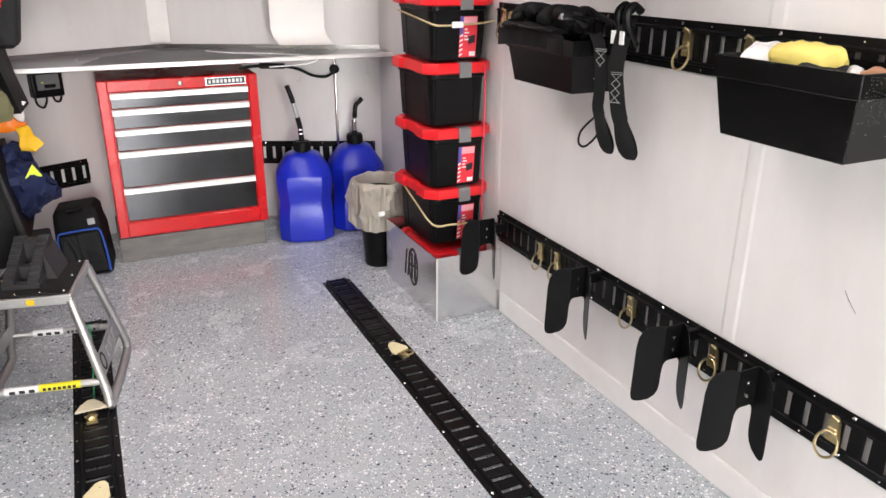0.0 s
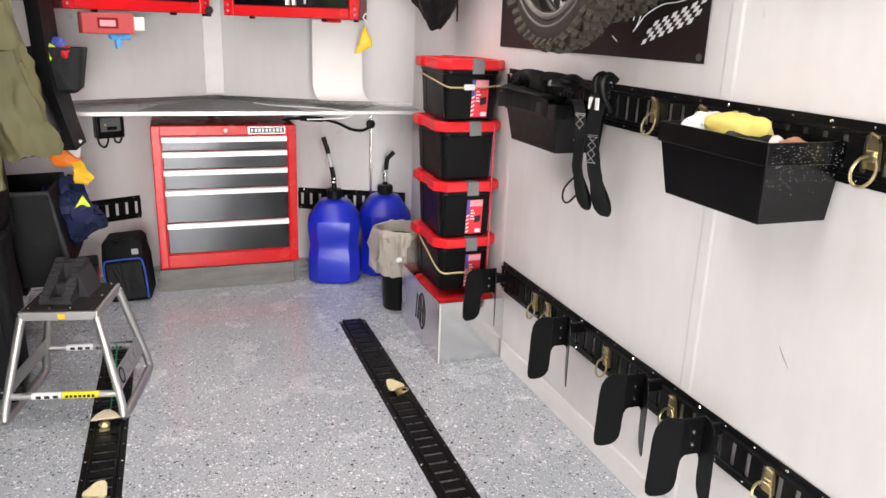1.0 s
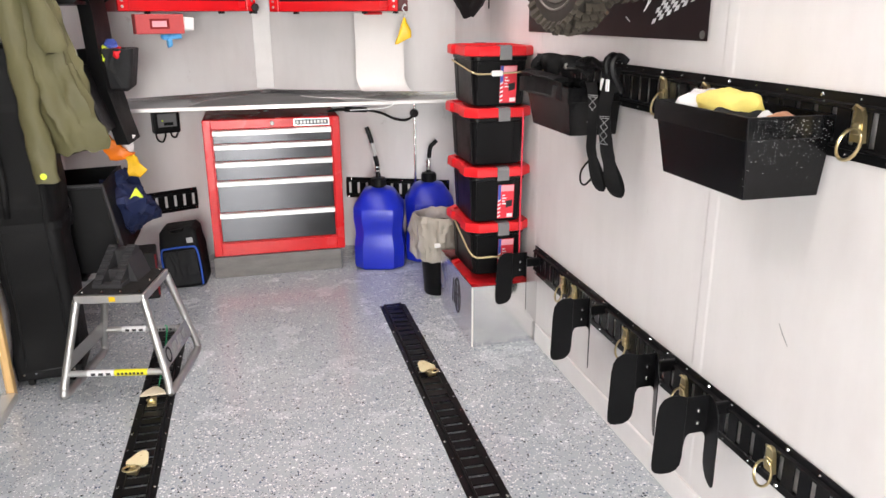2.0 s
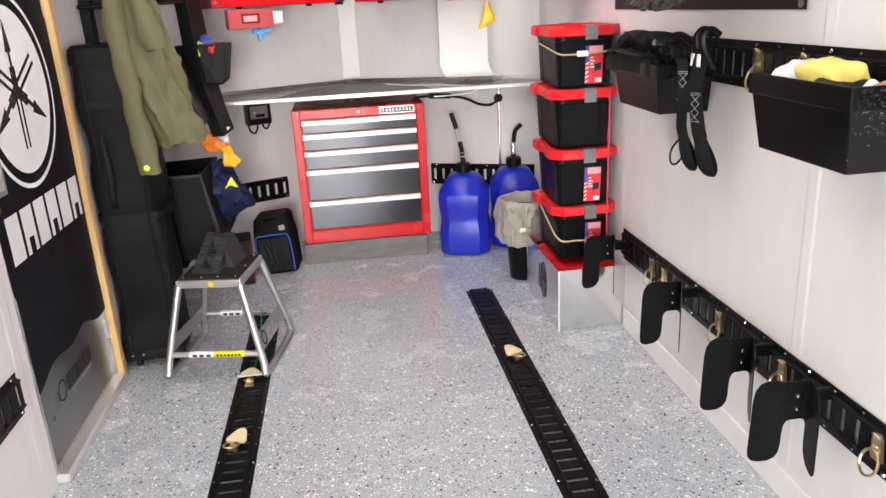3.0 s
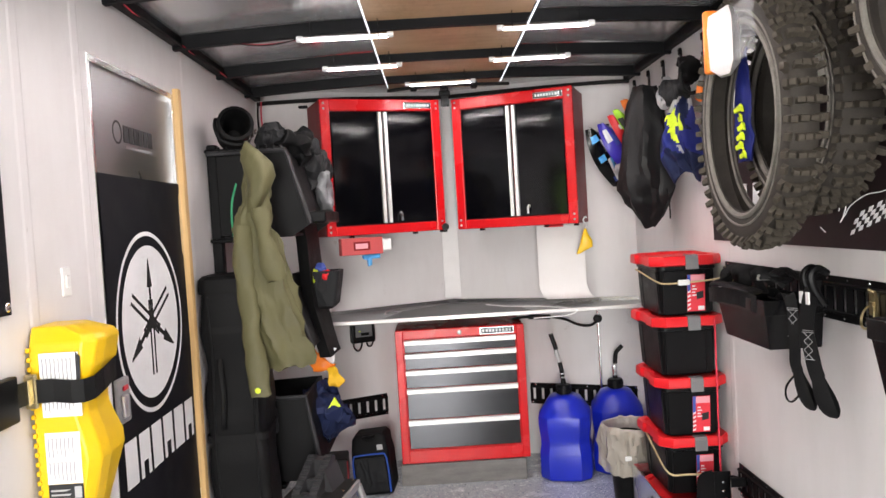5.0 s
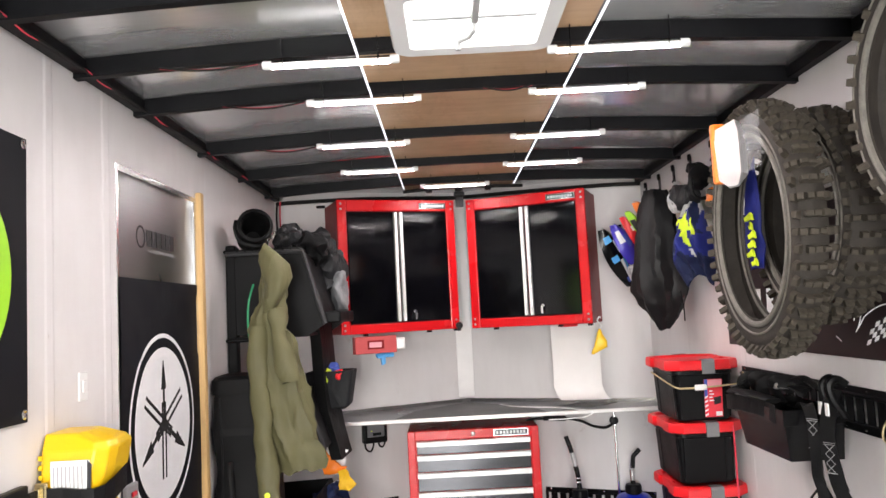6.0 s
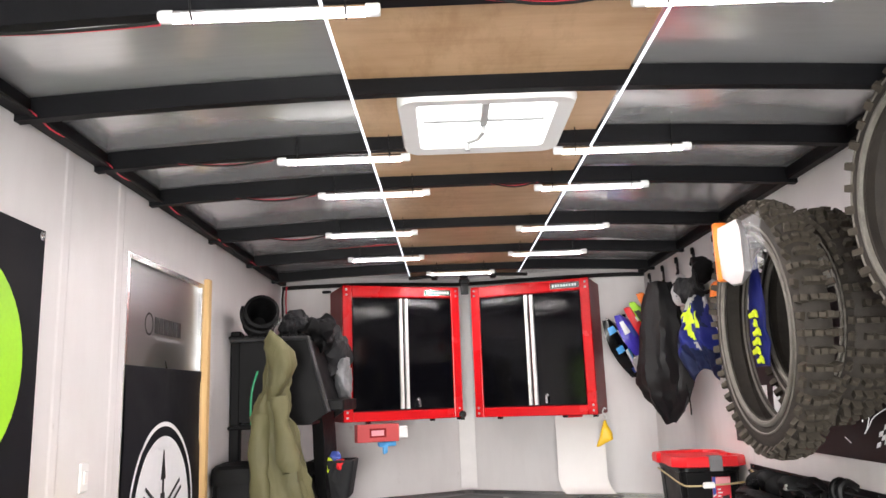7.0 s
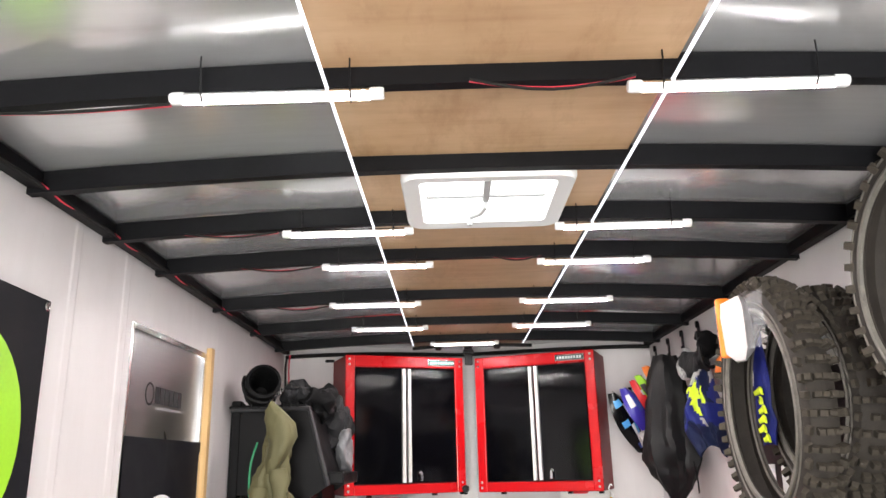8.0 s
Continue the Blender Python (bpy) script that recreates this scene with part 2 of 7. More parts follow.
# ---- mesh helpers ----
def thing(name, loc, label, category, group="", rz=0.0, rx=0.0, ry=0.0):
    ob = new(name)
    ob.matrix_basis = pose(*loc, rx, ry, rz)
    return tagged(ob, label, category, group)


def link(name, bm, mat, smooth=False):
    me = bpy.data.meshes.new(name)
    bmesh.ops.recalc_face_normals(bm, faces=bm.faces)
    bm.to_mesh(me)
    bm.free()
    for p in me.polygons:
        p.use_smooth = smooth
    if smooth:
        me.set_sharp_from_angle(angle=radians(38))
    for k in mat if isinstance(mat, (list, tuple)) else [mat]:
        me.materials.append(k)
    return me


def part(name, bm, mat, parent, label="", smooth=False, at=None):
    ob = new(name, link(name, bm, mat, smooth))
    ob.parent = parent
    if at is not None:
        ob.matrix_basis = at
    return tagged(ob, label)


def again(ob, at, parent=None):
    """One more part on the same mesh."""
    o = ob.copy()
    scene.collection.objects.link(o)
    o.parent = parent or ob.parent
    o.matrix_basis = at
    return o


def structure(name, bm, mat, label, smooth=False):
    ob = new(name, link(name, bm, mat, smooth))
    return tagged(ob, label, name.split("_")[0], kind="structure")


def box(bm, x0, x1, y0, y1, z0, z1, bevel=0.0, seg=1, m=None):
    vs = [bm.verts.new((x, y, z)) for x in (x0, x1) for y in (y0, y1) for z in (z0, z1)]
    fs = [bm.faces.new([vs[i] for i in f]) for f in ((0, 1, 3, 2), (4, 6, 7, 5), (0, 4, 5, 1), (2, 3, 7, 6), (0, 2, 6, 4), (1, 5, 7, 3))]
    if bevel:
        es = {e for f in fs for e in f.edges}
        r = bmesh.ops.bevel(bm, geom=list(es), offset=bevel, segments=seg, profile=0.5, affect="EDGES")
        vs = list({v for v in r["verts"]} | {v for v in vs if v.is_valid})
    if m is not None:
        bmesh.ops.transform(bm, matrix=m, verts=[v for v in vs if v.is_valid])
    return bm


def boxed(*a, **k):
    return box(bmesh.new(), *a, **k)


def loft(bm, rings, close=True, cap=True):
    rows = [[bm.verts.new(p) for p in r] for r in rings]
    n = len(rows[0])
    for a, b in zip(rows, rows[1:]):
        for i in range(n if close else n - 1):
            j = (i + 1) % n
            bm.faces.new((a[i], a[j], b[j], b[i]))
    if cap and close:
        bm.faces.new(rows[0][::-1])
        bm.faces.new(rows[-1])
    return bm


def prism(bm, pts, put, d0, d1):
    """A flat outline given thickness; put(u, v, w) places it."""
    return loft(bm, [[put(u, v, d) for u, v in pts] for d in (d0, d1)])


def tube(bm, pts, r, n=8, closed=False, flat=1.0):
    pts = [Vector(p) for p in pts]
    rings, up = [], Vector((0, 0, 1))
    count = len(pts)
    side = None
    for i, p in enumerate(pts):
        if closed:
            d = (pts[(i + 1) % count] - pts[i - 1]).normalized()
        else:
            d = (pts[min(i + 1, count - 1)] - pts[max(i - 1, 0)]).normalized()
        if side is None:
            side = d.cross(up if abs(d.z) < 0.95 else Vector((0, 1, 0))).normalized()
        else:
            side = (side - d * side.dot(d)).normalized()
        top = side.cross(d)
        rr = r[i] if isinstance(r, (list, tuple)) else r
        rings.append([p + side * (rr * math.cos(a)) + top * (rr * flat * math.sin(a)) for a in (2 * math.pi * k / n for k in range(n))])
    if closed:
        rings.append(rings[0])
        rows = [[bm.verts.new(p) for p in q] for q in rings[:-1]]
        for i in range(count):
            a, b = rows[i], rows[(i + 1) % count]
            for k in range(n):
                bm.faces.new((a[k], a[(k + 1) % n], b[(k + 1) % n], b[k]))
        return bm
    return loft(bm, rings)


def curve_pts(keys, n=6):
    """A smooth line through the keys."""
    k = [Vector(p) for p in keys]
    out = []
    for i in range(len(k) - 1):
        a, b, c, d = k[max(i - 1, 0)], k[i], k[i + 1], k[min(i + 2, len(k) - 1)]
        for j in range(n):
            t = j / n
            out.append(0.5 * (2 * b + (c - a) * t + (2 * a - 5 * b + 4 * c - d) * t * t + (3 * b - a - 3 * c + d) * t ** 3))
    return out + [k[-1]]


def lathe(bm, prof, n=20, m=None):
    rings = [[Vector((r * math.cos(a), r * math.sin(a), z)) for a in (2 * math.pi * k / n for k in range(n))] for r, z in prof]
    if m is not None:
        rings = [[m @ p for p in r] for r in rings]
    return loft(bm, rings)


def rounded(w, h, r, n=4):
    """A rounded outline about the origin."""
    out = []
    for cx, cy, a0 in ((w / 2 - r, h / 2 - r, 0), (-w / 2 + r, h / 2 - r, 90), (-w / 2 + r, -h / 2 + r, 180), (w / 2 - r, -h / 2 + r, 270)):
        out += [(cx + r * math.cos(radians(a0 + 90 * k / n)), cy + r * math.sin(radians(a0 + 90 * k / n))) for k in range(n + 1)]
    return out


def crumple(bm, amount, scale, seed=0.0):
    """Folds and dents: moves every vertex along a smooth field."""
    for v in bm.verts:
        q = v.co * scale + Vector((seed, seed * 1.7, seed * 0.6))
        v.co += Vector((noise.noise(q), noise.noise(q + Vector((31, 0, 0))), noise.noise(q + Vector((0, 47, 0))))) * amount
    return bm


def blob(rx, ry, rz, n=16, rings=10, power=2.0):
    """A soft rounded body; a higher power is boxier."""
    bm = bmesh.new()
    f = lambda c: math.copysign(abs(c) ** (2 / power), c)
    rows = []
    for i in range(rings + 1):
        a = -math.pi / 2 + math.pi * (i + 0.02) / (rings + 0.04)
        rows.append([Vector((rx * f(math.cos(a)) * f(math.cos(b)), ry * f(math.cos(a)) * f(math.sin(b)), rz * f(math.sin(a)))) for b in (2 * math.pi * k / n for k in range(n))])
    return loft(bm, rows)


# ---- floor, walls, ceiling ----
bm = bmesh.new()
prism(bm, [(L - 0.05, BACK), (R + 0.05, BACK), (R + 0.05, CORNER + 0.02), (MID, NOSE + 0.05), (L - 0.05, CORNER + 0.02)], lambda u, v, w: Vector((u, v, w)), -0.05, 0)
structure("floor", bm, FLOOR, "grey-blue epoxy floor with white and dark flakes")
DOOR0, DOOR1, DOORZ = 1.915, 2.60, 1.93
bm = bmesh.new()
box(bm, L - 0.05, L, BACK, DOOR0, 0, 2.3)
box(bm, L - 0.05, L, DOOR1, CORNER, 0, 2.3)
box(bm, L - 0.05, L, DOOR0, DOOR1, DOORZ, 2.3)
structure("wall_west", bm, WALL, "off-white painted plywood wall with door opening")
structure("wall_east", boxed(R, R + 0.05, BACK, CORNER, 0, 2.3), WALL, "off-white painted plywood wall with scuffs")
# rear wall out of view; its opening is placed to match the daylight lamp
bm = bmesh.new()
box(bm, L - 0.05, L + 0.08, BACK - 0.05, BACK, -0.05, 2.3)
box(bm, 0.76, R + 0.05, BACK - 0.05, BACK, -0.05, 2.3)
box(bm, L + 0.08, 0.76, BACK - 0.05, BACK, 2.02, 2.3)
structure("wall_south", bm, WALL, "unseen off-white rear wall with off-centre opening for the daylight lamp")
for sgn, nm in ((-1, "wall_north_west"), (1, "wall_north_east")):
    xe = L - 0.05 if sgn < 0 else R + 0.05
    ye = CORNER - 0.0225
    bm = bmesh.new()
    prism(bm, [(MID, NOSE), (xe, ye), (xe, ye + 0.05), (MID, NOSE + 0.05)], lambda u, v, w: Vector((u, v, w)), 0, 2.3)
    structure(nm, bm, WALL, "off-white painted slanting nose wall")


def arch(x):
    """The roof sheet's height at x."""
    return 2.152 + 0.034 * (1 - ((x - MID) / 1.03) ** 2)


bm = bmesh.new()
xs = [L - 0.05 + (R - L + 0.1) * i / 42 for i in range(43)]
ys = [BACK + (NOSE + 0.05 - BACK) * i / 130 for i in range(131)]
rows = [[bm.verts.new((x, y, arch(x) + 0.005 * noise.noise(Vector((x * 3, y * 2.2, 1))) + 0.0012 * noise.noise(Vector((x * 9, y * 7, 4))))) for x in xs] for y in ys]
top = [[bm.verts.new((x, y, arch(x) + 0.03)) for x in xs] for y in (ys[0], ys[-1])]
for a, b in zip(rows, rows[1:]):
    for i in range(42):
        bm.faces.new((a[i], a[i + 1], b[i + 1], b[i]))
for i in range(42):
    bm.faces.new((top[0][i], top[0][i + 1], top[1][i + 1], top[1][i]))
structure("ceiling", bm, ROOF, "bare silver sheet metal roof lining", True)
PLY_EDGES = (0.191, 0.817)
REAR_RIBS = (-2.95, -2.55, -2.15, -1.75, -1.35, -0.95, -0.6, -0.2, 0.17, 0.55)
RIBS = (0.93, 1.317, 1.69, 2.06, 2.65, 3.21, 3.71)
for i, y in enumerate(REAR_RIBS + RIBS):
    bm = bmesh.new()
    xs = [L + (R - L) * k / 12 for k in range(13)]
    loft(bm, [[Vector((x, y + dy, z)) for dy, z in ((-0.013, arch(x) - 0.054), (0.013, arch(x) - 0.054), (0.013, arch(x) - 0.004), (-0.013, arch(x) - 0.004))] for x in xs])
    tagged(structure("roof_rib", bm, RIB, "black painted steel roof rib"), category="rib")
edges = (BACK,) + REAR_RIBS + RIBS + (4.14,)
for a, b in zip(edges, edges[1:]):
    bm = bmesh.new()
    a2, b2 = a + 0.0135, b - 0.0135
    for u0, u1, v0, v1 in ([(PLY_EDGES[0] + 0.004, PLY_EDGES[1] - 0.004, a2, b2)] if abs(a - 1.317) > 0.01 else [(PLY_EDGES[0] + 0.004, 0.335, a2, b2), (0.675, PLY_EDGES[1] - 0.004, a2, b2), (0.335, 0.675, a2, 1.36), (0.335, 0.675, 1.69, b2)]):
        if v1 > v0:
            box(bm, u0, u1, v0, v1, 2.166, 2.176)
    tagged(structure("ceiling_panel", bm, PLY, "varnished plywood ceiling panel between ribs"), category="panel")
for x0, x1, nm in ((L, L + 0.035, "w"), (R - 0.035, R, "e")):
    tagged(structure("cornice_trim", boxed(x0, x1, BACK, CORNER - 0.02, TOP - 0.004, 2.15, 0.004), RIB, "black painted steel rail along the wall top"), category="trim")
# seams and battens of the wall sheets
for x, y, w in ((L, 1.555, 0.045), (L, 1.855, 0.05), (L, 2.73, 0.04), (L, 0.65, 0.05), (R, 1.44, 0.05), (R, 0.2, 0.05), (R, 2.66, 0.05), (R, 3.3, 0.03)):
    x0, x1 = (x, x + 0.0015) if x == L else (x - 0.0015, x)
    tagged(structure("wall_batten", prism(bmesh.new(), [(y - w / 2, x), (y - w / 2 + 0.009, x1 if x == L else x0), (y + w / 2 - 0.009, x1 if x == L else x0), (y + w / 2, x)], lambda u, v, q: Vector((v, u, q)), 0.1, TOP - 0.005), WALL, "off-white painted joint strip"), category="trim")
bm = bmesh.new()
box(bm, R - 0.012, R - 0.0005, BACK, 2.59, 0, 0.085, 0.003)
structure("baseboard", bm, WHITE_PAINT, "low off-white painted skirting board")
bm = bmesh.new()
box(bm, 0.45, 0.545, NOSE - 0.028, NOSE - 0.018, 0.935, 2.1, 0.002)
structure("trim", bm, WHITE_PAINT, "off-white vertical strip where nose walls meet")

# ---- ceiling lights and vent ----
ROWS_OF_TUBES = ((0.911, -0.055, 0.297), (0.911, 0.727, 1.088), (1.69, -0.034, 0.307), (1.682, 0.704, 1.057), (2.048, 0.013, 0.352), (2.044, 0.694, 1.039),
                 (2.63, -0.057, 0.289), (2.627, 0.688, 1.039), (3.168, -0.04, 0.299), (3.165, 0.7, 1.048), (3.65, 0.308, 0.652))
for y, x0, x1 in ROWS_OF_TUBES:
    z = 2.111
    t = thing("tube_light", ((x0 + x1) / 2, y, z), "lit white LED tube tied under a roof rib", "light", "tubes under the roof ribs")
    h = (x1 - x0) / 2
    turn = Matrix.Rotation(radians(90), 4, "Y")
    arc = [(0.0102 * math.sin(radians(a)), -0.0102 * math.cos(radians(a))) for a in range(-20, 21, 10)]
    part("tube", loft(bmesh.new(), [[Vector((x, p, q)) for p, q in arc] for x in (-h + 0.012, h - 0.012)]), TUBE_GLOW, t, "glowing white tube", True)
    arc = [(0.0103 * math.sin(radians(a)), -0.0103 * math.cos(radians(a))) for a in range(96, 265, 14)]
    back = bmesh.new()
    loft(back, [[Vector((x, p, q)) for p, q in arc] for x in (-h + 0.012, h - 0.012)])
    for s in (-1, 1):
        side = [(0.0102 * math.sin(radians(s * a)), -0.0102 * math.cos(radians(s * a))) for a in (20.5, 45, 70, 95)]
        part("diffuser", loft(bmesh.new(), [[Vector((x, p, q)) for p, q in side] for x in (-h + 0.012, h - 0.012)], close=False), TUBE_SIDE, t, "milky side of the tube", True)
    part("tube_back", back, ALU, t, "aluminium back of the tube")
    for s in (-1, 1):
        part("end_cap", lathe(bmesh.new(), [(0.001, -0.013), (0.0098, -0.013), (0.0114, -0.009), (0.0114, 0.009), (0.0098, 0.013), (0.001, 0.013)], 14, Matrix.Translation((s * (h - 0.006), 0, 0)) @ turn), TUBE_END, t, "", True)
        b = bmesh.new()
        zt = arch((x0 + x1) / 2) - z
        tube(b, [(s * h * 0.72, -0.016, 0.0), (s * h * 0.72, -0.024, zt - 0.03), (s * h * 0.72, -0.024, zt - 0.002)], 0.0016, 5)
        tube(b, [(s * h * 0.72, -0.016, 0.0), (s * h * 0.72, 0, -0.015), (s * h * 0.72, 0.016, 0), (s * h * 0.72, 0.024, zt - 0.03), (s * h * 0.72, 0.024, zt - 0.002)], 0.0016, 5)
        part("cable_tie", b, BLACK_PLASTIC, t)
for x in (0.206, 0.799):
    t = thing("light_strip", (x, 0, 0), "lit white LED strip run under the roof ribs", "light", "strips along the ceiling")
    for a, c in zip(edges, edges[1:-1] + (3.78,)):
        part("strip", boxed(-0.0026, 0.0026, a + 0.0005, c - 0.0005, 2.1225, 2.126), STRIP_GLOW, t, "glowing white strip")

vent = thing("roof_vent", (0.505, 1.525, 2.122), "white plastic roof vent with crank and glowing dome", "vent")
b = bmesh.new()
out, inn = rounded(0.41, 0.385, 0.045, 6), rounded(0.325, 0.3, 0.018, 6)
loft(b, [[Vector((u, v, z)) for u, v in o] for o, z in ((out, 0.04), (out, 0.012), ([(u * 0.975, v * 0.975) for u, v in out], 0.0), (inn, 0.004), (inn, 0.05))], cap=False)
part("frame", b, WHITE, vent, "", True)
b = bmesh.new()
loft(b, [[Vector((u, v, z)) for u, v in rounded(0.325 * k, 0.3 * k, 0.018 * k, 6)] for k, z in ((1.0, 0.046), (0.96, 0.056), (0.8, 0.06))])
part("dome", b, VENT_GLOW, vent, "white dome glowing in place of daylight through it")
part("crossbar", boxed(-0.15, 0.15, -0.006, 0.006, 0.02, 0.028, 0.002), LIGHT_GREY, vent)
part("crossbar", boxed(-0.009, 0.009, -0.14, 0.02, 0.014, 0.03, 0.002), LIGHT_GREY, vent)
b = tube(bmesh.new(), [(0, 0.02, 0.022), (0, 0.02, 0.0), (-0.012, 0.055, -0.004), (-0.04, 0.085, -0.004)], 0.006, 7)
tube(b, [(-0.04, 0.085, -0.002), (-0.04, 0.085, -0.026)], 0.007, 8)
part("crank", b, LIGHT_GREY, vent)

# ---- steel tie-down tracks ----
PITCH = 0.0508


def track(name, length, put, label, tone=None):
    """A slotted track; put(u, v, w): u along, v across, w out from its support."""
    t = thing(name, (0, 0, 0), label, "track", "tie-down tracks")
    b = bmesh.new()

    def bar(u0, u1, v0, v1, w0, w1):
        loft(b, [[put(u0, v0, w0), put(u0, v1, w0), put(u0, v1, w1), put(u0, v0, w1)], [put(u1, v0, w0), put(u1, v1, w0), put(u1, v1, w1), put(u1, v0, w1)]])
    for s in (-1, 1):
        v = sorted((s * 0.041, s * 0.062))
        bar(0, length, v[0], v[1], 0.0005, 0.003)
        prof = [(s * 0.044, 0.003), (s * 0.041, 0.0125), (s * 0.035, 0.0125), (s * 0.033, 0.0095), (s * 0.033, 0.0005), (s * 0.042, 0.0005)]
        loft(b, [[put(u, p, q) for p, q in prof] for u in (0, length)])
    n = int(length / PITCH)
    u = 0.0
    for k in range(n + 1):
        c = (k + 0.5) * PITCH
        e = min(c - 0.0075, length)
        if e > u:
            bar(u, e, -0.0335, 0.0335, 0.0065, 0.0095)
        u = c + 0.0075
    if u < length:
        bar(u, length, -0.0335, 0.0335, 0.0065, 0.0095)
    part("channel", b, tone or BLACK_STEEL, t)
    b = bmesh.new()
    n = int(length / (PITCH * 2))
    for k in range(n + 1):
        for s in (-1, 1):
            c = min(0.012 + k * PITCH * 2 + (0.02 if s > 0 else 0), length - 0.008)
            r = 0.0052 if k % 3 == 0 else 0.003
            rings = [[put(c + q * r * math.cos(a), s * 0.0525 + q * r * math.sin(a), w) for a in (math.pi * j / 4 for j in range(8))] for q, w in ((1, 0.003), (0.8, 0.0052), (0.3, 0.006))]
            loft(b, rings)
    tagged(part("screw", b, CHROME, t, "bright screw heads"), kind="stuff")
    return t


track("floor_track", 6.1, lambda u, v, w: Vector((0.996 + v, 3.155 - u, w)), "long black steel tie-down track screwed to the floor")
track("floor_track", 6.1, lambda u, v, w: Vector((-0.002 + v, 3.155 - u, w)), "long black steel tie-down track under the small stand")
bmz = lambda z, y0: (lambda u, v, w: Vector((R - 0.0045 - w, y0 - u, z + v)))
track("wall_track", 3.9, bmz(0.36, 2.62), "black slotted steel track low on the white wall")
track("wall_track", 3.9, bmz(1.128, 2.67), "black slotted steel track at waist height on the wall")
track("wall_track", 2.6, lambda u, v, w: Vector((L + 0.0045 + w, 1.81 - u, 0.37 + v)), "black slotted steel track low on the wall beside the door")
cs, sn = math.cos(SLOPE), math.sin(SLOPE)
track("wall_track", 0.52, lambda u, v, w: Vector((0.07 - u * cs + w * sn, nose_y(0.07) - u * sn - w * cs, 0.352 + v)), "short black slotted track on the nose wall beside the tool chest")
track("wall_track", 0.62, lambda u, v, w: Vector((0.92 + u * cs - w * sn, nose_y(0.92) - u * sn - w * cs, 0.362 + v)), "short black slotted track on the nose wall behind the fuel jugs")


def ring_fitting(loc, rz, label, flat=False, tilt=0.0, k=1.0):
    """A zinc-plated fitting with a ring. Local +y points out from the support, z up."""
    t = thing("ring_fitting", loc, label, "tie-down ring", "ring fittings in the tracks", rz, tilt)
    b = bmesh.new()
    prism(b, [(-0.016, -0.03), (0.016, -0.03), (0.012, 0.02), (0.006, 0.034), (-0.006, 0.034), (-0.012, 0.02)], lambda u, v, w: Vector((u, w + 0.12 * v * (v > 0), v)), 0.011, 0.02)
    box(b, -0.011, 0.011, 0.018, 0.026, -0.016, 0.006, 0.002)
    tube(b, [(-0.012, 0.024, 0.03), (0.0, 0.03, 0.038), (0.012, 0.024, 0.03)], 0.003, 6)
    part("clip", b, ZINC, t)
    c = Vector((0, 0.034, -0.033 * k))
    a = radians(18)
    pts = [c + Vector((0.026 * k * math.cos(j * math.pi / 12), 0.03 * k * math.sin(j * math.pi / 12) * -math.sin(a), 0.03 * k * math.sin(j * math.pi / 12) * math.cos(a))) for j in range(24)]
    part("ring", tube(bmesh.new(), pts, 0.0033, 7, True), ZINC, t, "", True)
    return t


for y, z in ((2.29, 0.365), (2.185, 0.365), (1.79, 0.365), (1.455, 0.367), (1.095, 0.37), (0.78, 0.37), (1.685, 1.135), (1.485, 1.135), (0.995, 1.135), (2.6, 1.135)):
    ring_fitting((R - 0.004, y, z), 90, "gold zinc-plated ring fitting clipped in wall track")
for x, y, rz in ((0.998, 2.4, 200), (-0.01, 2.0, 160)):
    t = ring_fitting((x, y, 0.002), rz, "gold zinc-plated ring fitting lying in floor track", tilt=84, k=0.85)
    b = prism(bmesh.new(), [(-0.03, -0.034), (0.03, -0.034), (0.034, -0.02), (0.017, 0.022), (0.006, 0.03), (-0.006, 0.03), (-0.017, 0.022), (-0.034, -0.02)], lambda u, v, w: Vector((u, w + 0.1 * (0.03 - abs(u)), v + 0.03)), 0.024, 0.03)
    part("cover_plate", b, surface("pale_zinc_plate", (0.74, 0.65, 0.4), 0.42), t, "pale gold folded plate")
t = ring_fitting((-0.01, 2.42, 0.002), 180, "gold ring fitting with a cream tag in floor track", tilt=90, k=0.6)
b = prism(bmesh.new(), [(-0.045, -0.05), (0.045, -0.05), (0.03, -0.015), (0.008, 0.012), (-0.008, 0.012), (-0.03, -0.015)], lambda u, v, w: Vector((u, w, v + 0.07)), 0.028, 0.034)
part("tag", b, surface("cream_plastic", (0.7, 0.62, 0.46), 0.5), t, "cream plastic tag")

# ---- tool chest, plinth, workbench ----
chest = thing("tool_chest", (0.506, 3.79, 0.115), "red steel tool chest with five dark drawers", "tool chest")
W2, H = 0.345, 0.72
b = bmesh.new()
box(b, -W2, W2, 0.012, 0.43, 0, H, 0.004)
part("body", b, RED, chest)
b = bmesh.new()
for x0, x1, z0, z1 in ((-W2, -W2 + 0.042, 0, H), (W2 - 0.042, W2, 0, H)):
    box(b, x0, x1, -0.004, 0.014, z0, z1, 0.004)
box(b, -W2 + 0.04, W2 - 0.04, -0.004, 0.014, 0, 0.07, 0.004)
box(b, -W2 + 0.04, W2 - 0.04, -0.004, 0.014, H - 0.05, H, 0.004)
part("face_frame", b, RED, chest)
for z0, z1 in ((0.078, 0.232), (0.238, 0.402), (0.408, 0.502), (0.508, 0.592), (0.598, 0.664)):
    b = boxed(-0.298, 0.298, -0.002, 0.012, z0, z1, 0.003)
    d = part("drawer", b, DRAWER, chest, "dark brushed steel drawer front")
    b = bmesh.new()
    prism(b, [(-0.012, 0), (0.004, 0), (0.004, 0.024), (-0.004, 0.028), (-0.012, 0.022)], lambda u, v, w: Vector((w, u, z1 - 0.024 + v)), -0.298, 0.298)
    part("pull", b, GREY_ALU, d, "full-width silver pull")
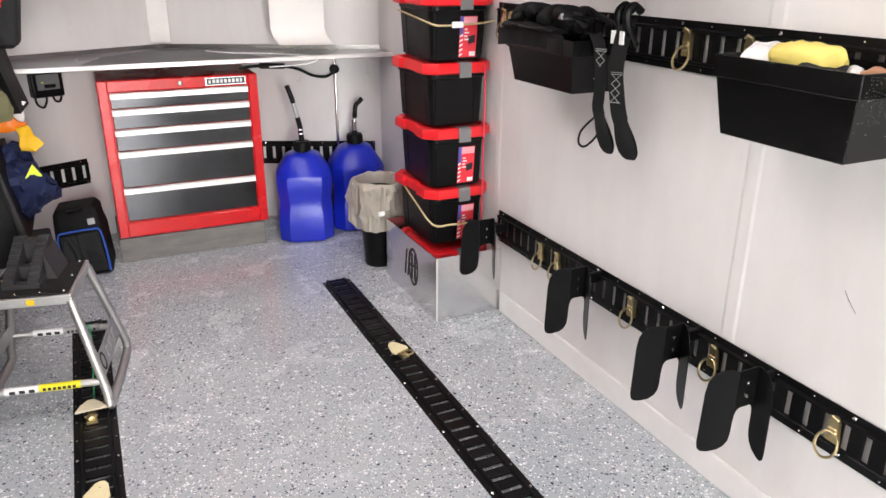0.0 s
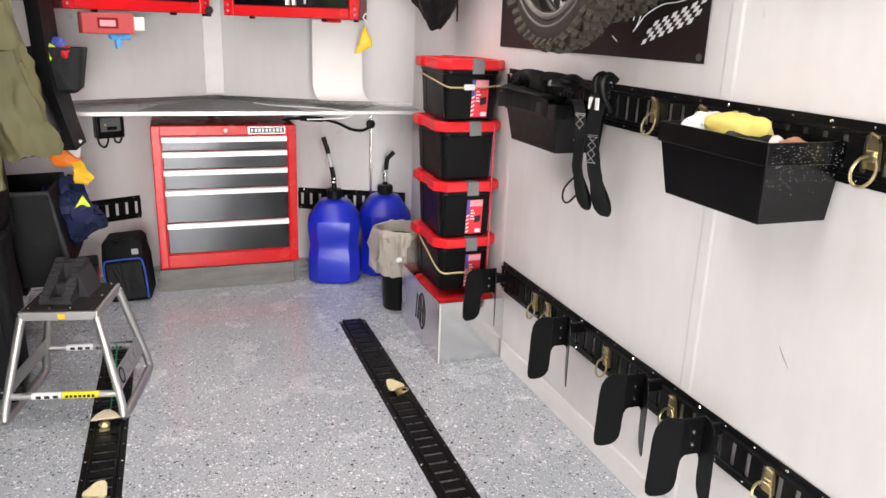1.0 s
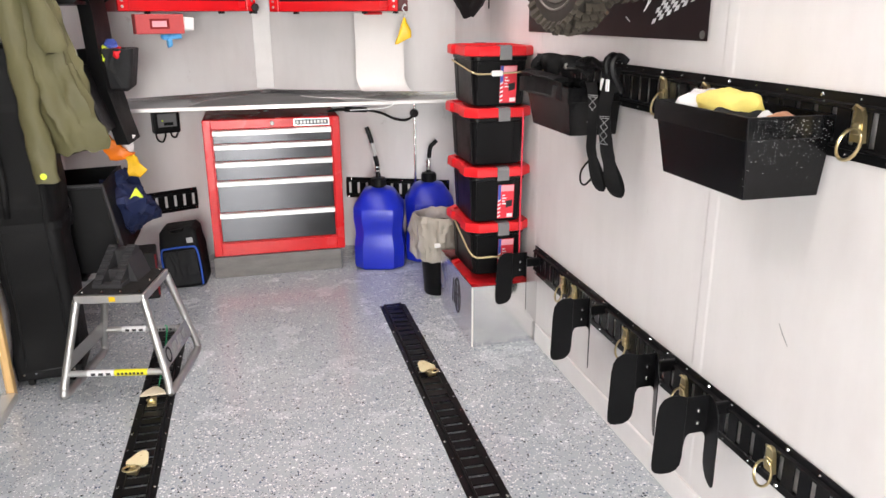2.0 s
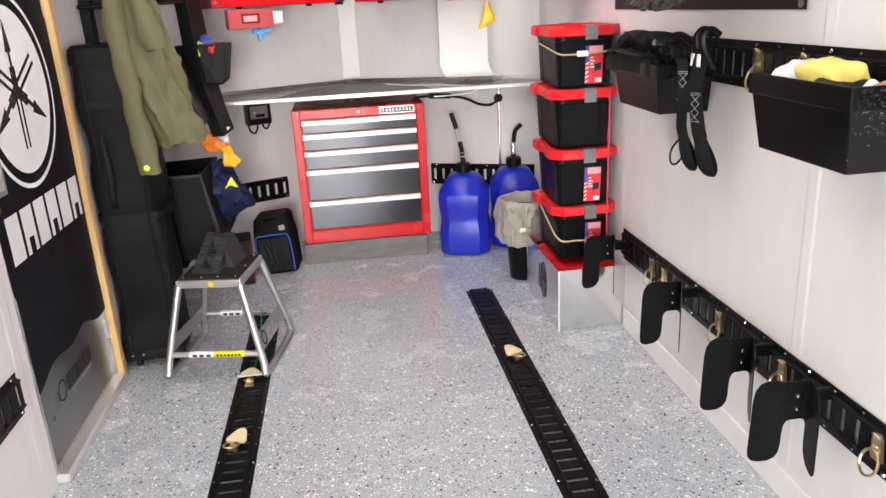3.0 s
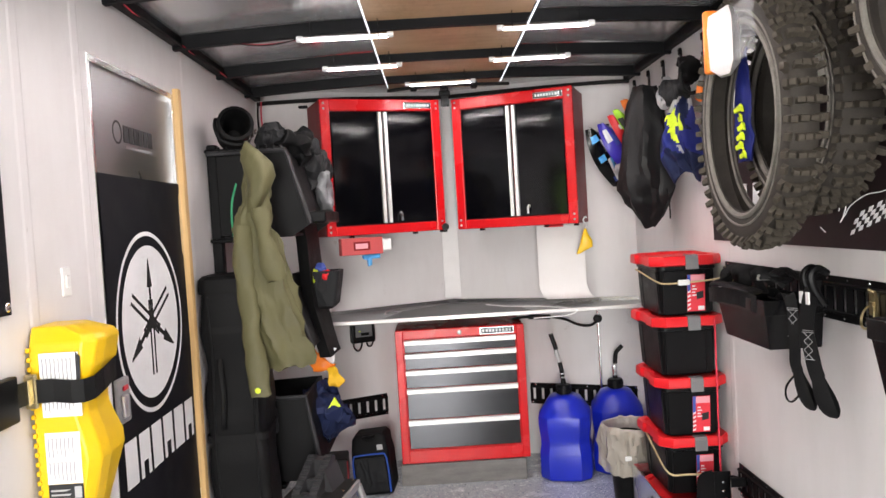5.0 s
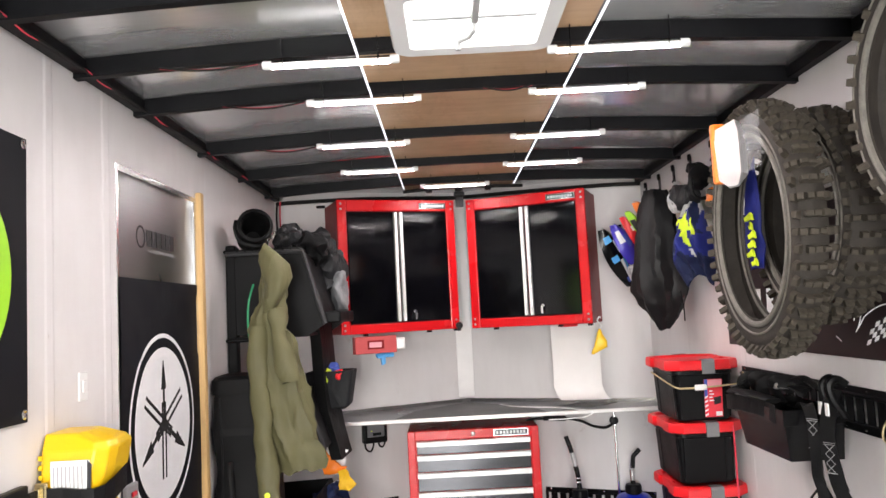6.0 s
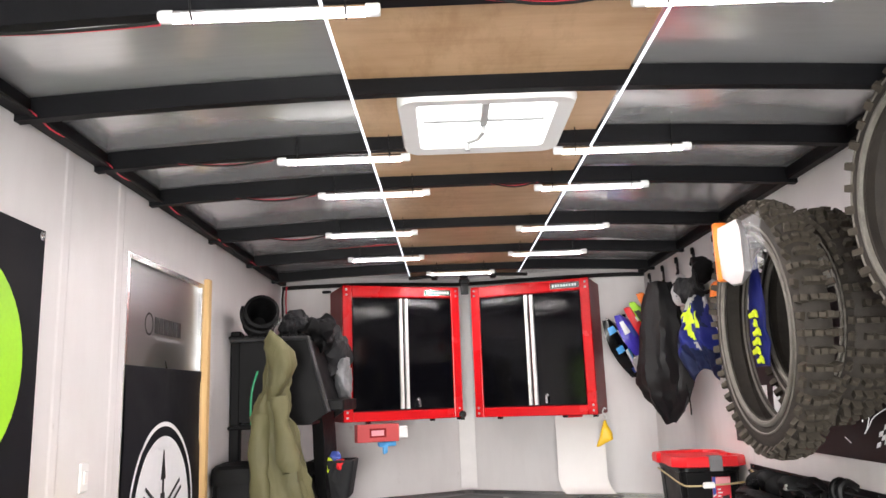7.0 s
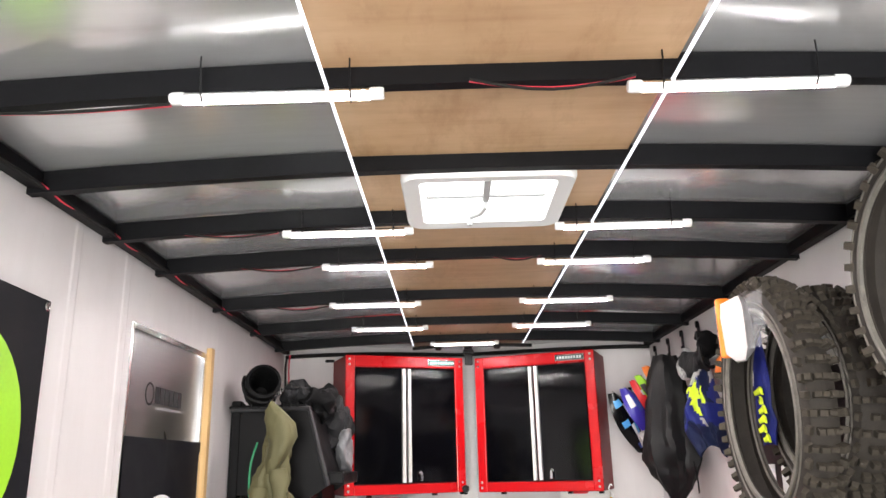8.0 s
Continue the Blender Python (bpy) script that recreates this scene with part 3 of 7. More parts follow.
b = lathe(bmesh.new(), [(0.001, 0), (0.011, 0), (0.011, 0.006), (0.008, 0.008), (0.001, 0.008)], 14, Matrix.Translation((0.0, -0.004, 0.695)) @ Matrix.Rotation(radians(90), 4, "X"))
part("lock", b, STEEL, chest, "", True)


def name_plate(parent, x, z, w, h, y, n=9, seed=1):
    """A chrome plate with a row of plain dark bars."""
    p = part("name_plate", boxed(x - w / 2, x + w / 2, y - 0.004, y, z - h / 2, z + h / 2, 0.002), ALU, parent, "silver plate with dark bars")
    b = boxed(x - w * 0.46, x + w * 0.46, y - 0.0052, y - 0.0035, z - h * 0.36, z + h * 0.36)
    part("plate_field", b, PRINT_BLACK, p)
    rnd = random.Random(seed)
    b = bmesh.new()
    step = w * 0.86 / n
    for k in range(n):
        x0 = x - w * 0.43 + k * step
        box(b, x0 + step * 0.12, x0 + step * rnd.uniform(0.7, 0.88), y - 0.0062, y - 0.005, z - h * 0.22, z + h * 0.22)
    part("plate_print", b, PRINT_WHITE, p)


name_plate(chest, 0.2, 0.695, 0.185, 0.038, -0.004)
plinth = thing("chest_plinth", (0.49, 3.775, 0.0), "grey weathered board plinth under the tool chest", "plinth")
part("front_board", boxed(-0.336, 0.336, 0, 0.018, 0, 0.113, 0.002), CONCRETE, plinth)
part("side_board", boxed(-0.336, -0.318, 0.0185, 0.4, 0, 0.113, 0.002), CONCRETE, plinth)
part("side_board", boxed(0.318, 0.336, 0.0185, 0.4, 0, 0.113, 0.002), CONCRETE, plinth)

bench = thing("workbench", (0, 0, 0), "grey laminate worktop with white edge filling the nose", "worktop")
YF = 3.735
b = bmesh.new()
cut = [(L + 0.002, YF + 0.012), (R - 0.002, YF + 0.012), (R - 0.002, nose_y(R) - 0.002), (MID, NOSE - 0.002), (L + 0.002, nose_y(L) - 0.002)]
prism(b, cut, lambda u, v, w: Vector((u, v, w)), 0.888, 0.906)
part("top", b, COUNTER, bench)
part("edge_strip", boxed(L + 0.002, R - 0.002, YF - 0.002, YF + 0.0115, 0.888, 0.909, 0.003), GREY_ALU, bench, "white metal edge strip")
b = bmesh.new()
for sgn in (-1, 1):
    q = [(MID, NOSE), (R if sgn > 0 else L, nose_y(R))]
    prism(b, [(q[0][0], q[0][1] - 0.004), (q[1][0] - sgn * 0.004, q[1][1] - 0.004), (q[1][0] - sgn * 0.004, q[1][1] - 0.016), (q[0][0], q[0][1] - 0.016)], lambda u, v, w: Vector((u, v, w)), 0.9065, 0.928)
part("back_strip", b, ALU, bench, "thin metal upstand")
b = prism(bmesh.new(), [(0.1, YF + 0.013), (0.9, YF + 0.013), (0.82, YF + 0.3), (MID, NOSE - 0.05), (0.2, YF + 0.32)], lambda u, v, w: Vector((u, v, w)), 0.9065, 0.9085)
part("bench_mat", b, surface("dark_rubber_mat", (0.05, 0.05, 0.052), 0.45, 0.0, 0.2, 5, 200, 0.2), bench, "dark rubber mat")
b = tube(bmesh.new(), [(1.3, 4.012, 0.001), (1.3, 4.012, 0.886)], 0.008, 10)
box(b, 1.285, 1.315, 3.997, 4.024, 0.86, 0.8865, 0.003)
part("support_pole", b, CHROME, bench, "thin metal support pole", True)

# ---- wall cabinets ----
def wall_cabinet(loc, rz, label, seed):
    c = thing("wall_cabinet", loc, label, "cabinet", "red wall cabinets", rz)
    w, h, d = 0.335, 0.72, 0.3
    b = boxed(-w, w, 0.012, d, 0, h, 0.004)
    part("body", b, DARK_RED, c, "dark red steel carcass")
    b = bmesh.new()
    f = 0.05
    for x0, x1, z0, z1 in ((-w, -w + f, 0, h), (w - f, w, 0, h), (-w + f - 0.001, w - f + 0.001, 0, f), (-w + f - 0.001, w - f + 0.001, h - f - 0.012, h)):
        box(b, x0, x1, -0.006, 0.014, z0, z1, 0.005, 2)
    part("face_frame", b, RED, c)
    for s in (-1, 1):
        x0, x1 = sorted((s * 0.003, s * (w - f - 0.003)))
        d1 = part("door", boxed(x0, x1, -0.006, 0.01, f + 0.004, h - f - 0.016, 0.003, 2), GLOSS_BLACK, c, "gloss black steel door")
        x0, x1 = sorted((s * 0.004, s * 0.027))
        b = prism(bmesh.new(), [(x0, -0.007), (x0 + 0.003, -0.019), (x1 - 0.003, -0.019), (x1, -0.007)], lambda u, v, q: Vector((u, v, q)), f + 0.008, h - f - 0.02)
        part("pull", b, GREY_ALU, d1, "full-height silver pull")
    b = lathe(bmesh.new(), [(0.001, 0), (0.011, 0), (0.01, 0.007), (0.001, 0.008)], 12, Matrix.Translation((0.075, -0.006, 0.105)) @ Matrix.Rotation(radians(90), 4, "X"))
    box(b, 0.071, 0.079, -0.035, -0.012, 0.104, 0.106)
    box(b, 0.069, 0.081, -0.035, -0.032, 0.065, 0.105, 0.001)
    part("lock", b, CHROME, c, "lock with a key in it", True)
    b = bmesh.new()
    for x in (-w + 0.02, w - 0.02):
        for z in (0.022, 0.05, h - 0.022, h - 0.05):
            lathe(b, [(0.001, 0), (0.007, 0), (0.005, 0.003), (0.001, 0.004)], 8, Matrix.Translation((x, -0.006, z)) @ Matrix.Rotation(radians(90), 4, "X"))
    tagged(part("rivet", b, STEEL, c, "steel corner rivets"), kind="stuff")
    name_plate(c, 0.205, h - 0.034, 0.16, 0.034, -0.006, 9, seed)
    b = bmesh.new()
    for x in (-0.2, 0.16, w - 0.015):
        box(b, x - 0.012, x + 0.012, 0.0, 0.03, -0.012, -0.0005, 0.002)
    tagged(part("bottom_clip", b, BLACK_PLASTIC, c), kind="stuff")
    return c


ca = math.degrees(math.atan2(0.245, 0.63))
wall_cabinet((0.158, 3.857, 1.358), ca, "red steel wall cabinet with two black doors above bench", 2)
wall_cabinet((0.853, 3.857, 1.354), -ca, "red steel wall cabinet with black doors beside the gear hooks", 3)

# ---- storage totes and the metal box ----
def tote(loc, label, sticker=True, rz=0.0, k=1.0):
    """A black tote with a red lid; local origin at the middle of its foot."""
    t = thing("storage_tote", loc, label, "storage tote", "stacked totes", rz)
    w, d, h = 0.232, 0.335, 0.215 * k
    b = bmesh.new()
    rings = []
    for s, z in ((0.86, 0.0), (0.88, 0.006), (0.96, h * 0.8), (0.97, h * 0.82), (1.0, h * 0.83), (1.0, h)):
        ring = []
        for u, v in rounded(w * s, d * s, 0.03, 4):
            dent = 0.009 if abs(v) < d * 0.27 and abs(u) > w * 0.4 * s and z < h * 0.8 else 0
            dent2 = 0.007 if abs(u) < w * 0.22 and abs(v) > d * 0.4 * s and z < h * 0.8 else 0
            ring.append(Vector((u - math.copysign(dent, u), v - math.copysign(dent2, v), z)))
        rings.append(ring)
    loft(b, rings)
    part("tub", b, BLACK_PLASTIC, t, "black ribbed plastic tub")
    b = bmesh.new()
    for s in (-1, 1):
        for x in (-w * 0.34, w * 0.34):
            prism(b, [(x - 0.012, 0.008), (x + 0.012, 0.008), (x + 0.014, h * 0.8), (x - 0.014, h * 0.8)], lambda u, v, q: Vector((u, s * (d * (0.43 + 0.05 * v / h) + q), v)), -0.004, 0.006)
        for y in (-d * 0.36, d * 0.36, -d * 0.29, d * 0.29):
            prism(b, [(y - 0.01, 0.008), (y + 0.01, 0.008), (y + 0.012, h * 0.8), (y - 0.012, h * 0.8)], lambda u, v, q: Vector((s * (w * (0.43 + 0.05 * v / h) + q), u, v)), -0.004, 0.005)
    tagged(part("rib", b, BLACK_PLASTIC, t), kind="stuff")
    lw, ld = w + 0.05, d + 0.04
    b = bmesh.new()
    notch = []
    for u, v in [(lw / 2, -ld / 2 + 0.045), (lw / 2, -0.07), (lw / 2 - 0.012, -0.055), (lw / 2 - 0.012, 0.055), (lw / 2, 0.07), (lw / 2, ld / 2 - 0.045), (lw / 2 - 0.045, ld / 2),
                 (-lw / 2 + 0.045, ld / 2), (-lw / 2, ld / 2 - 0.045), (-lw / 2, 0.07), (-lw / 2 + 0.012, 0.055), (-lw / 2 + 0.012, -0.055), (-lw / 2, -0.07), (-lw / 2, -ld / 2 + 0.045), (-lw / 2 + 0.045, -ld / 2), (lw / 2 - 0.045, -ld / 2)]:
        notch.append((u, v))
    sc = lambda f: [(u * f, v * f) for u, v in notch]
    loft(b, [[Vector((u, v, z)) for u, v in o] for o, z in ((sc(0.96), h - 0.022), (sc(1.0), h - 0.018), (sc(1.0), h + 0.008), (sc(0.975), h + 0.017), (sc(0.84), h + 0.018), (sc(0.82), h + 0.008))])
    part("lid", b, RED_LID, t, "red plastic lid", True)
    for s in (-1, 1):
        b = bmesh.new()
        prism(b, [(0, h - 0.034), (0.007, h - 0.034), (0.008, h + 0.008), (0.003, h + 0.02), (-0.03, h + 0.021), (-0.03, h + 0.0185), (0, h + 0.0185)], lambda u, v, q: Vector((q + 0.012, s * (ld / 2 + u), v)), -0.024, 0.024)
        part("latch", b, GREY_PLASTIC, t, "grey plastic latch")
    if sticker:
        x0, x1, z0, z1 = 0.0, 0.068, 0.012, h * 0.73
        lean = lambda u, v, q: Vector((u, -d * (0.43 + 0.052 * v / (h * 0.8)) - 0.0062 - q, v))
        s = part("label", prism(bmesh.new(), [(x0, z0), (x1, z0), (x1, z1), (x0, z1)], lean, -0.003, 0.001), PRINT_RED, t, "red product label")
        b = prism(bmesh.new(), [(x0 + 0.012, z1 - 0.028), (x1 - 0.002, z1 - 0.028), (x1 - 0.002, z1 - 0.002), (x0 + 0.012, z1 - 0.002)], lean, 0.001, 0.0016)
        part("label_field", b, PRINT_PINK, s)
        b = prism(bmesh.new(), [(x0, h * 0.42), (x0 + 0.012, h * 0.42), (x0 + 0.012, z1), (x0, z1)], lean, 0.001, 0.0016)
        part("label_field", b, PRINT_BLUE, s)
        b = bmesh.new()
        for i in range(5):
            zz = z0 + 0.003 + i * 0.017
            prism(b, [(x0, zz), (x0 + 0.012, zz + 0.006), (x0 + 0.012, zz + 0.013), (x0, zz + 0.007)], lean, 0.001, 0.0018)
        for i in range(4):
            zz = z1 - 0.048 - i * 0.012
            prism(b, [(x0 + 0.018, zz), (x0 + 0.03 + 0.006 * (i % 2), zz), (x0 + 0.03 + 0.006 * (i % 2), zz + 0.005), (x0 + 0.018, zz + 0.005)], lean, 0.001, 0.0018)
        prism(b, [(x1 - 0.027, z0 + 0.004), (x1 - 0.003, z0 + 0.004), (x1 - 0.003, z0 + 0.02), (x1 - 0.027, z0 + 0.02)], lean, 0.001, 0.0018)
        tagged(part("label_print", b, PRINT_WHITE, s), kind="stuff")
        b = prism(bmesh.new(), [(x0 + 0.036, h * 0.27), (x1 - 0.006, h * 0.3), (x1 - 0.006, h * 0.43), (x0 + 0.034, h * 0.4)], lean, 0.001, 0.0018)
        part("label_picture", b, PRINT_BLACK, s)
    return t


TX, TY = 1.375, 2.875
ZT = (0.012, 0.271, 0.509, 0.747, 0.985)
names = ("black plastic tote with red lid standing in the metal box", "black tote with red lid and label, second layer of stack", "black tote with red lid and label, middle of stack",
         "black tote with red lid and no label", "black tote with red lid on top of the stack")
for i, z in enumerate(ZT):
    tote((TX + (0.004, 0.004, 0, -0.003, 0.002)[i], TY + (0, 0.012, -0.005, 0.004, 0)[i], z), names[i], i in (1, 2, 4), (0, 1.2, -1, 0.8, -0.6)[i])
crate = thing("metal_box", (0, 0, 0), "open folded aluminium sheet box with a dark emblem", "box")
BX0, BX1, BY0, BY1, BZ = 1.232, R - 0.002, 2.603, 3.13, 0.268
part("front_sheet", boxed(BX0, BX1, BY0, BY0 + 0.003, 0.001, BZ), ALU, crate)
part("side_sheet", boxed(BX0, BX0 + 0.003, BY0 + 0.0032, BY1, 0.001, BZ), ALU, crate)
part("back_sheet", boxed(BX0, BX1, BY1 + 0.0002, BY1 + 0.003, 0.001, BZ), ALU, crate)
part("bottom_sheet", boxed(BX0 + 0.004, BX1, BY0 + 0.004, BY1, 0.001, 0.004), ALU, crate)
part("corner_flange", boxed(BX0 - 0.002, BX0 + 0.006, BY0 - 0.002, BY0, 0.001, BZ, 0.001), GREY_ALU, crate)
b = bmesh.new()
ov = [(0.038 * math.cos(a), 0.072 * math.sin(a)) for a in (2 * math.pi * k / 24 for k in range(24))]
iv = [(0.029 * math.cos(a), 0.061 * math.sin(a)) for a in (2 * math.pi * k / 24 for k in range(24))]
put = lambda u, v, w: Vector((BX0 - w, 2.83 - u * 1.3, 0.15 + v * 1.15))
loft(b, [[put(u, v, 0.0005) for u, v in ov], [put(u, v, 0.0012) for u, v in ov], [put(u, v, 0.0012) for u, v in iv], [put(u, v, 0.0005) for u, v in iv]], cap=False)
for u in (-0.012, 0.012):
    prism(b, [(u - 0.006, -0.05), (u + 0.006, -0.05), (u + 0.008, 0.05), (u - 0.004, 0.05)], put, 0.0005, 0.0012)
prism(b, [(-0.035, -0.006), (0.035, 0.004), (0.035, 0.014), (-0.035, 0.004)], put, 0.0005, 0.0016)
for k in range(2):
    prism(b, [(-0.07 + k * 0.022, -0.05), (-0.062 + k * 0.022, -0.05), (-0.048 + k * 0.022, 0.05), (-0.056 + k * 0.022, 0.05)], put, 0.0005, 0.0012)
part("emblem", b, PRINT_BLACK, crate, "dark oval emblem of plain bars")

# elastic cords over the stack
def cord(keys, r, mat, label, n=5):
    t = thing("elastic_cord", (0, 0, 0), label, "cord", "elastic cords")
    part("cord", tube(bmesh.new(), curve_pts(keys, n), r, 6), mat, t, "", True)
    return t


yn = TY - 0.172
t = cord([(1.262, 3.03, 1.15), (1.256, 2.85, 1.135), (1.262, 2.712, 1.118), (1.3, 2.703, 1.112), (1.42, 2.702, 1.115), (1.5, 2.68, 1.125)], 0.0035, TAN_CORD, "tan elastic cord stretched round the top tote", 4)
part("hook_sleeve", boxed(1.335, 1.38, 2.694, 2.703, 1.103, 1.125, 0.003), WHITE, t, "white sleeve")
cord([(1.456, 2.665, 0.97), (1.456, 2.662, 0.9), (1.453, 2.66, 0.6), (1.452, 2.658, 0.37)], 0.0035, RED_CORD, "red elastic cord hanging down the tote stack", 3)
t = cord([(1.258, 3.02, 0.47), (1.256, 2.86, 0.42), (1.268, 2.715, 0.365), (1.34, 2.7, 0.36), (1.43, 2.68, 0.362), (1.49, 2.62, 0.368)], 0.0042, TAN_CORD, "tan elastic cord round the lower tote", 4)
part("cord_hook", tube(bmesh.new(), [(1.42, 2.68, 0.364), (1.46, 2.65, 0.368), (1.5, 2.61, 0.366)], 0.007, 7), BLACK_PLASTIC, t, "black hook end")

# ---- side door with its banner ----
door = tagged(new("door_1"), "flush aluminium side door, closed, in a thin metal frame", "door", kind="structure")
DM = (DOOR0 + DOOR1) / 2
part("leaf", boxed(L - 0.035, L - 0.012, DOOR0 + 0.006, DOOR1 - 0.006, 0.035, DOORZ - 0.006, 0.002), DOOR_ALU, door, "brushed aluminium door leaf")
b = bmesh.new()
for y0, y1, z0, z1 in ((DOOR0, DOOR0 + 0.016, 0.03, DOORZ), (DOOR1 - 0.022, DOOR1, 0.03, DOORZ), (DOOR0 + 0.016, DOOR1 - 0.022, DOORZ - 0.02, DOORZ)):
    box(b, L - 0.03, L + 0.002, y0, y1, z0, z1, 0.002)
part("frame", b, ALU, door, "bright metal frame")
part("jamb", boxed(L + 0.0005, L + 0.022, DOOR1 - 0.004, DOOR1 + 0.03, 0.0, DOORZ + 0.02, 0.002), WOOD, door, "pale pine strip")
part("threshold", boxed(L - 0.04, L + 0.035, DOOR0, DOOR1 - 0.005, 0.0005, 0.03, 0.006), GREY_ALU, door, "aluminium threshold")
lt = part("latch", boxed(L - 0.012, L + 0.012, DOOR0 + 0.012, DOOR0 + 0.1, 0.88, 1.012, 0.006, 2), surface("mid_grey_plastic", (0.28, 0.28, 0.285), 0.42), door, "grey plastic latch")
part("lever", boxed(L + 0.012, L + 0.024, DOOR0 + 0.03, DOOR0 + 0.06, 0.9, 0.965, 0.004, 2), GREY_ALU, lt)
part("lock_button", boxed(L + 0.012, L + 0.019, DOOR0 + 0.045, DOOR0 + 0.075, 0.975, 0.99, 0.003), PRINT_RED, lt, "red lock slider")
dput = lambda u, v, w: Vector((L - 0.012 + w, u, v))


def word_bars(parent, mat, put, u0, u1, v0, v1, n, lean=0.0, w=0.0012, gap=0.2, base=0.0004):
    """A line of brand writing, as plain blocks."""
    st = (u1 - u0) / n
    for k in range(n):
        a = u0 + k * st
        prs = [(a, v0), (a + st * (1 - gap), v0), (a + st * (1 - gap) + lean, v1), (a + lean, v1)]
        part("print_block", prism(bmesh.new(), prs, put, base, base + w), mat, parent)


def disc(bm, put, c, ru, rv, w0, w1, n=36, hole=0.0):
    o = [(c[0] + ru * math.cos(a), c[1] + rv * math.sin(a)) for a in (2 * math.pi * k / n for k in range(n))]
    if not hole:
        return prism(bm, o, put, w0, w1)
    i = [(c[0] + ru * hole * math.cos(a), c[1] + rv * hole * math.sin(a)) for a in (2 * math.pi * k / n for k in range(n))]
    rings = [[put(u, v, w) for u, v in q] for q, w in ((o, w0), (o, w1), (i, w1), (i, w0), (o, w0))]
    return loft(bm, rings, cap=False)


for zc in (1.735, 0.215):
    e = part("door_print", disc(bmesh.new(), dput, (2.115, zc), 0.034, 0.036, 0.0004, 0.0012, 24, 0.82), PRINT_BLACK, door, "small black printed emblem")
    word_bars(e, PRINT_BLACK, dput, 2.16, 2.4, zc - 0.026, zc + 0.026, 6, 0.0, 0.0012, 0.16)
    part("print_block", prism(bmesh.new(), [(2.17, zc - 0.044), (2.39, zc - 0.044), (2.39, zc - 0.036), (2.17, zc - 0.036)], dput, 0.0004, 0.0012), PRINT_GREY, e)

flag = thing("door_banner", (0, 0, 0), "black cloth banner with white round emblem hung over the door", "banner")


def drape(y, z):
    return 0.005 + 0.006 * noise.noise(Vector((y * 5, z * 1.3, 2))) + 0.0025 * math.sin(z * 9 + y * 4) * (1 if z > 1.35 else 0.4) + (0.018 * max(0, 0.42 - z) if z < 0.42 else 0)


b = bmesh.new()
ny, nz = 20, 44
FY0, FY1 = DOOR0 + 0.005, DOOR1 - 0.012
grid = []
for k in range(nz + 1):
    row = []
    for i in range(ny + 1):
        y = FY0 + (FY1 - FY0) * i / ny
        z0 = 0.305 + 0.03 * math.sin((y - FY0) * 5) + 0.012 * math.sin(y * 22)
        z = z0 + (1.6 - z0) * k / nz
        row.append((drape(y, z), y, z))
    grid.append(row)
front = [[b.verts.new((L - 0.002 + x, y, z)) for x, y, z in r] for r in grid]
back = [[b.verts.new((L - 0.005 + x, y, z)) for x, y, z in r] for r in grid]
for f in (front, back):
    for a, c in zip(f, f[1:]):
        for i in range(ny):
            b.faces.new((a[i], a[i + 1], c[i + 1], c[i]))
part("cloth", b, BANNER, flag, "", True)
EMB = (2.232, 1.142)


def laid(u, v, w):
    return Vector((L - 0.001 + drape(u, v) + w, u, v))


def laid_patch(name, test, mat, w, label="", step=0.006, box4=(1.93, 2.54, 0.82, 1.46)):
    """A print that follows the cloth: the cells of a fine grid that pass the test."""
    bm_, made = bmesh.new(), {}
    nu, nv = int((box4[1] - box4[0]) / step), int((box4[3] - box4[2]) / step)

    def vert(i, j):
        if (i, j) not in made:
            made[(i, j)] = bm_.verts.new(laid(box4[0] + i * step, box4[2] + j * step, w))
        return made[(i, j)]
    for i in range(nu):
        for j in range(nv):
            if test(box4[0] + (i + 0.5) * step, box4[2] + (j + 0.5) * step):
                bm_.faces.new((vert(i, j), vert(i + 1, j), vert(i + 1, j + 1), vert(i, j + 1)))
    return part(name, bm_, mat, flag, label)


def laid_rings(name, radii, label):
    bm_ = bmesh.new()
    loft(bm_, [[laid(EMB[0] + 0.268 * r * math.cos(a), EMB[1] + 0.288 * r * math.sin(a), 0.0012) for a in (2 * math.pi * k / 96 for k in range(96))] for r in radii], cap=False)
    return part(name, bm_, PRINT_WHITE, flag, label)


laid_rings("emblem_rim", (0.952, 0.976, 1.0), "white rim")
laid_rings("emblem_disc", [0.001] + [0.845 * k / 24 for k in range(1, 25)], "white disc")


def spokes(u, v):
    """Three crossed bars, each with a point at one end and two prongs at the other."""
    for deg in (90, 210, 330):
        a = radians(deg)
        p, q = (u - EMB[0]) * math.cos(a) + (v - EMB[1]) * math.sin(a), -(u - EMB[0]) * math.sin(a) + (v - EMB[1]) * math.cos(a)
        if 0.0 < p < 0.2 and abs(q) < (0.008 if p < 0.11 else 0.018 * (0.2 - p) / 0.09 + 0.003):
            return True
        if -0.17 < p <= 0.03 and 0.008 < abs(q) < 0.02:
            return True
        if 0.02 < p < 0.07 and abs(q) < 0.018 and math.hypot((p - 0.045) / 0.02, q / 0.009) > 1:
            return True
    return False


laid_patch("emblem_cross", spokes, PRINT_BLACK, 0.0022, "black crossed bars", 0.0024)
st = 0.61 / 6
for k in range(6):
    a0 = 1.962 + k * st
    laid_patch("print_block", lambda u, v: a0 < u < a0 + st * 0.84 and 0.68 + 0.0 < v < 0.82 and abs(u - a0 - st * 0.42) > (0.016 if v < 0.73 and k % 2 else -1), PRINT_WHITE, 0.0012, "", 0.006, (1.95, 2.58, 0.67, 0.83))

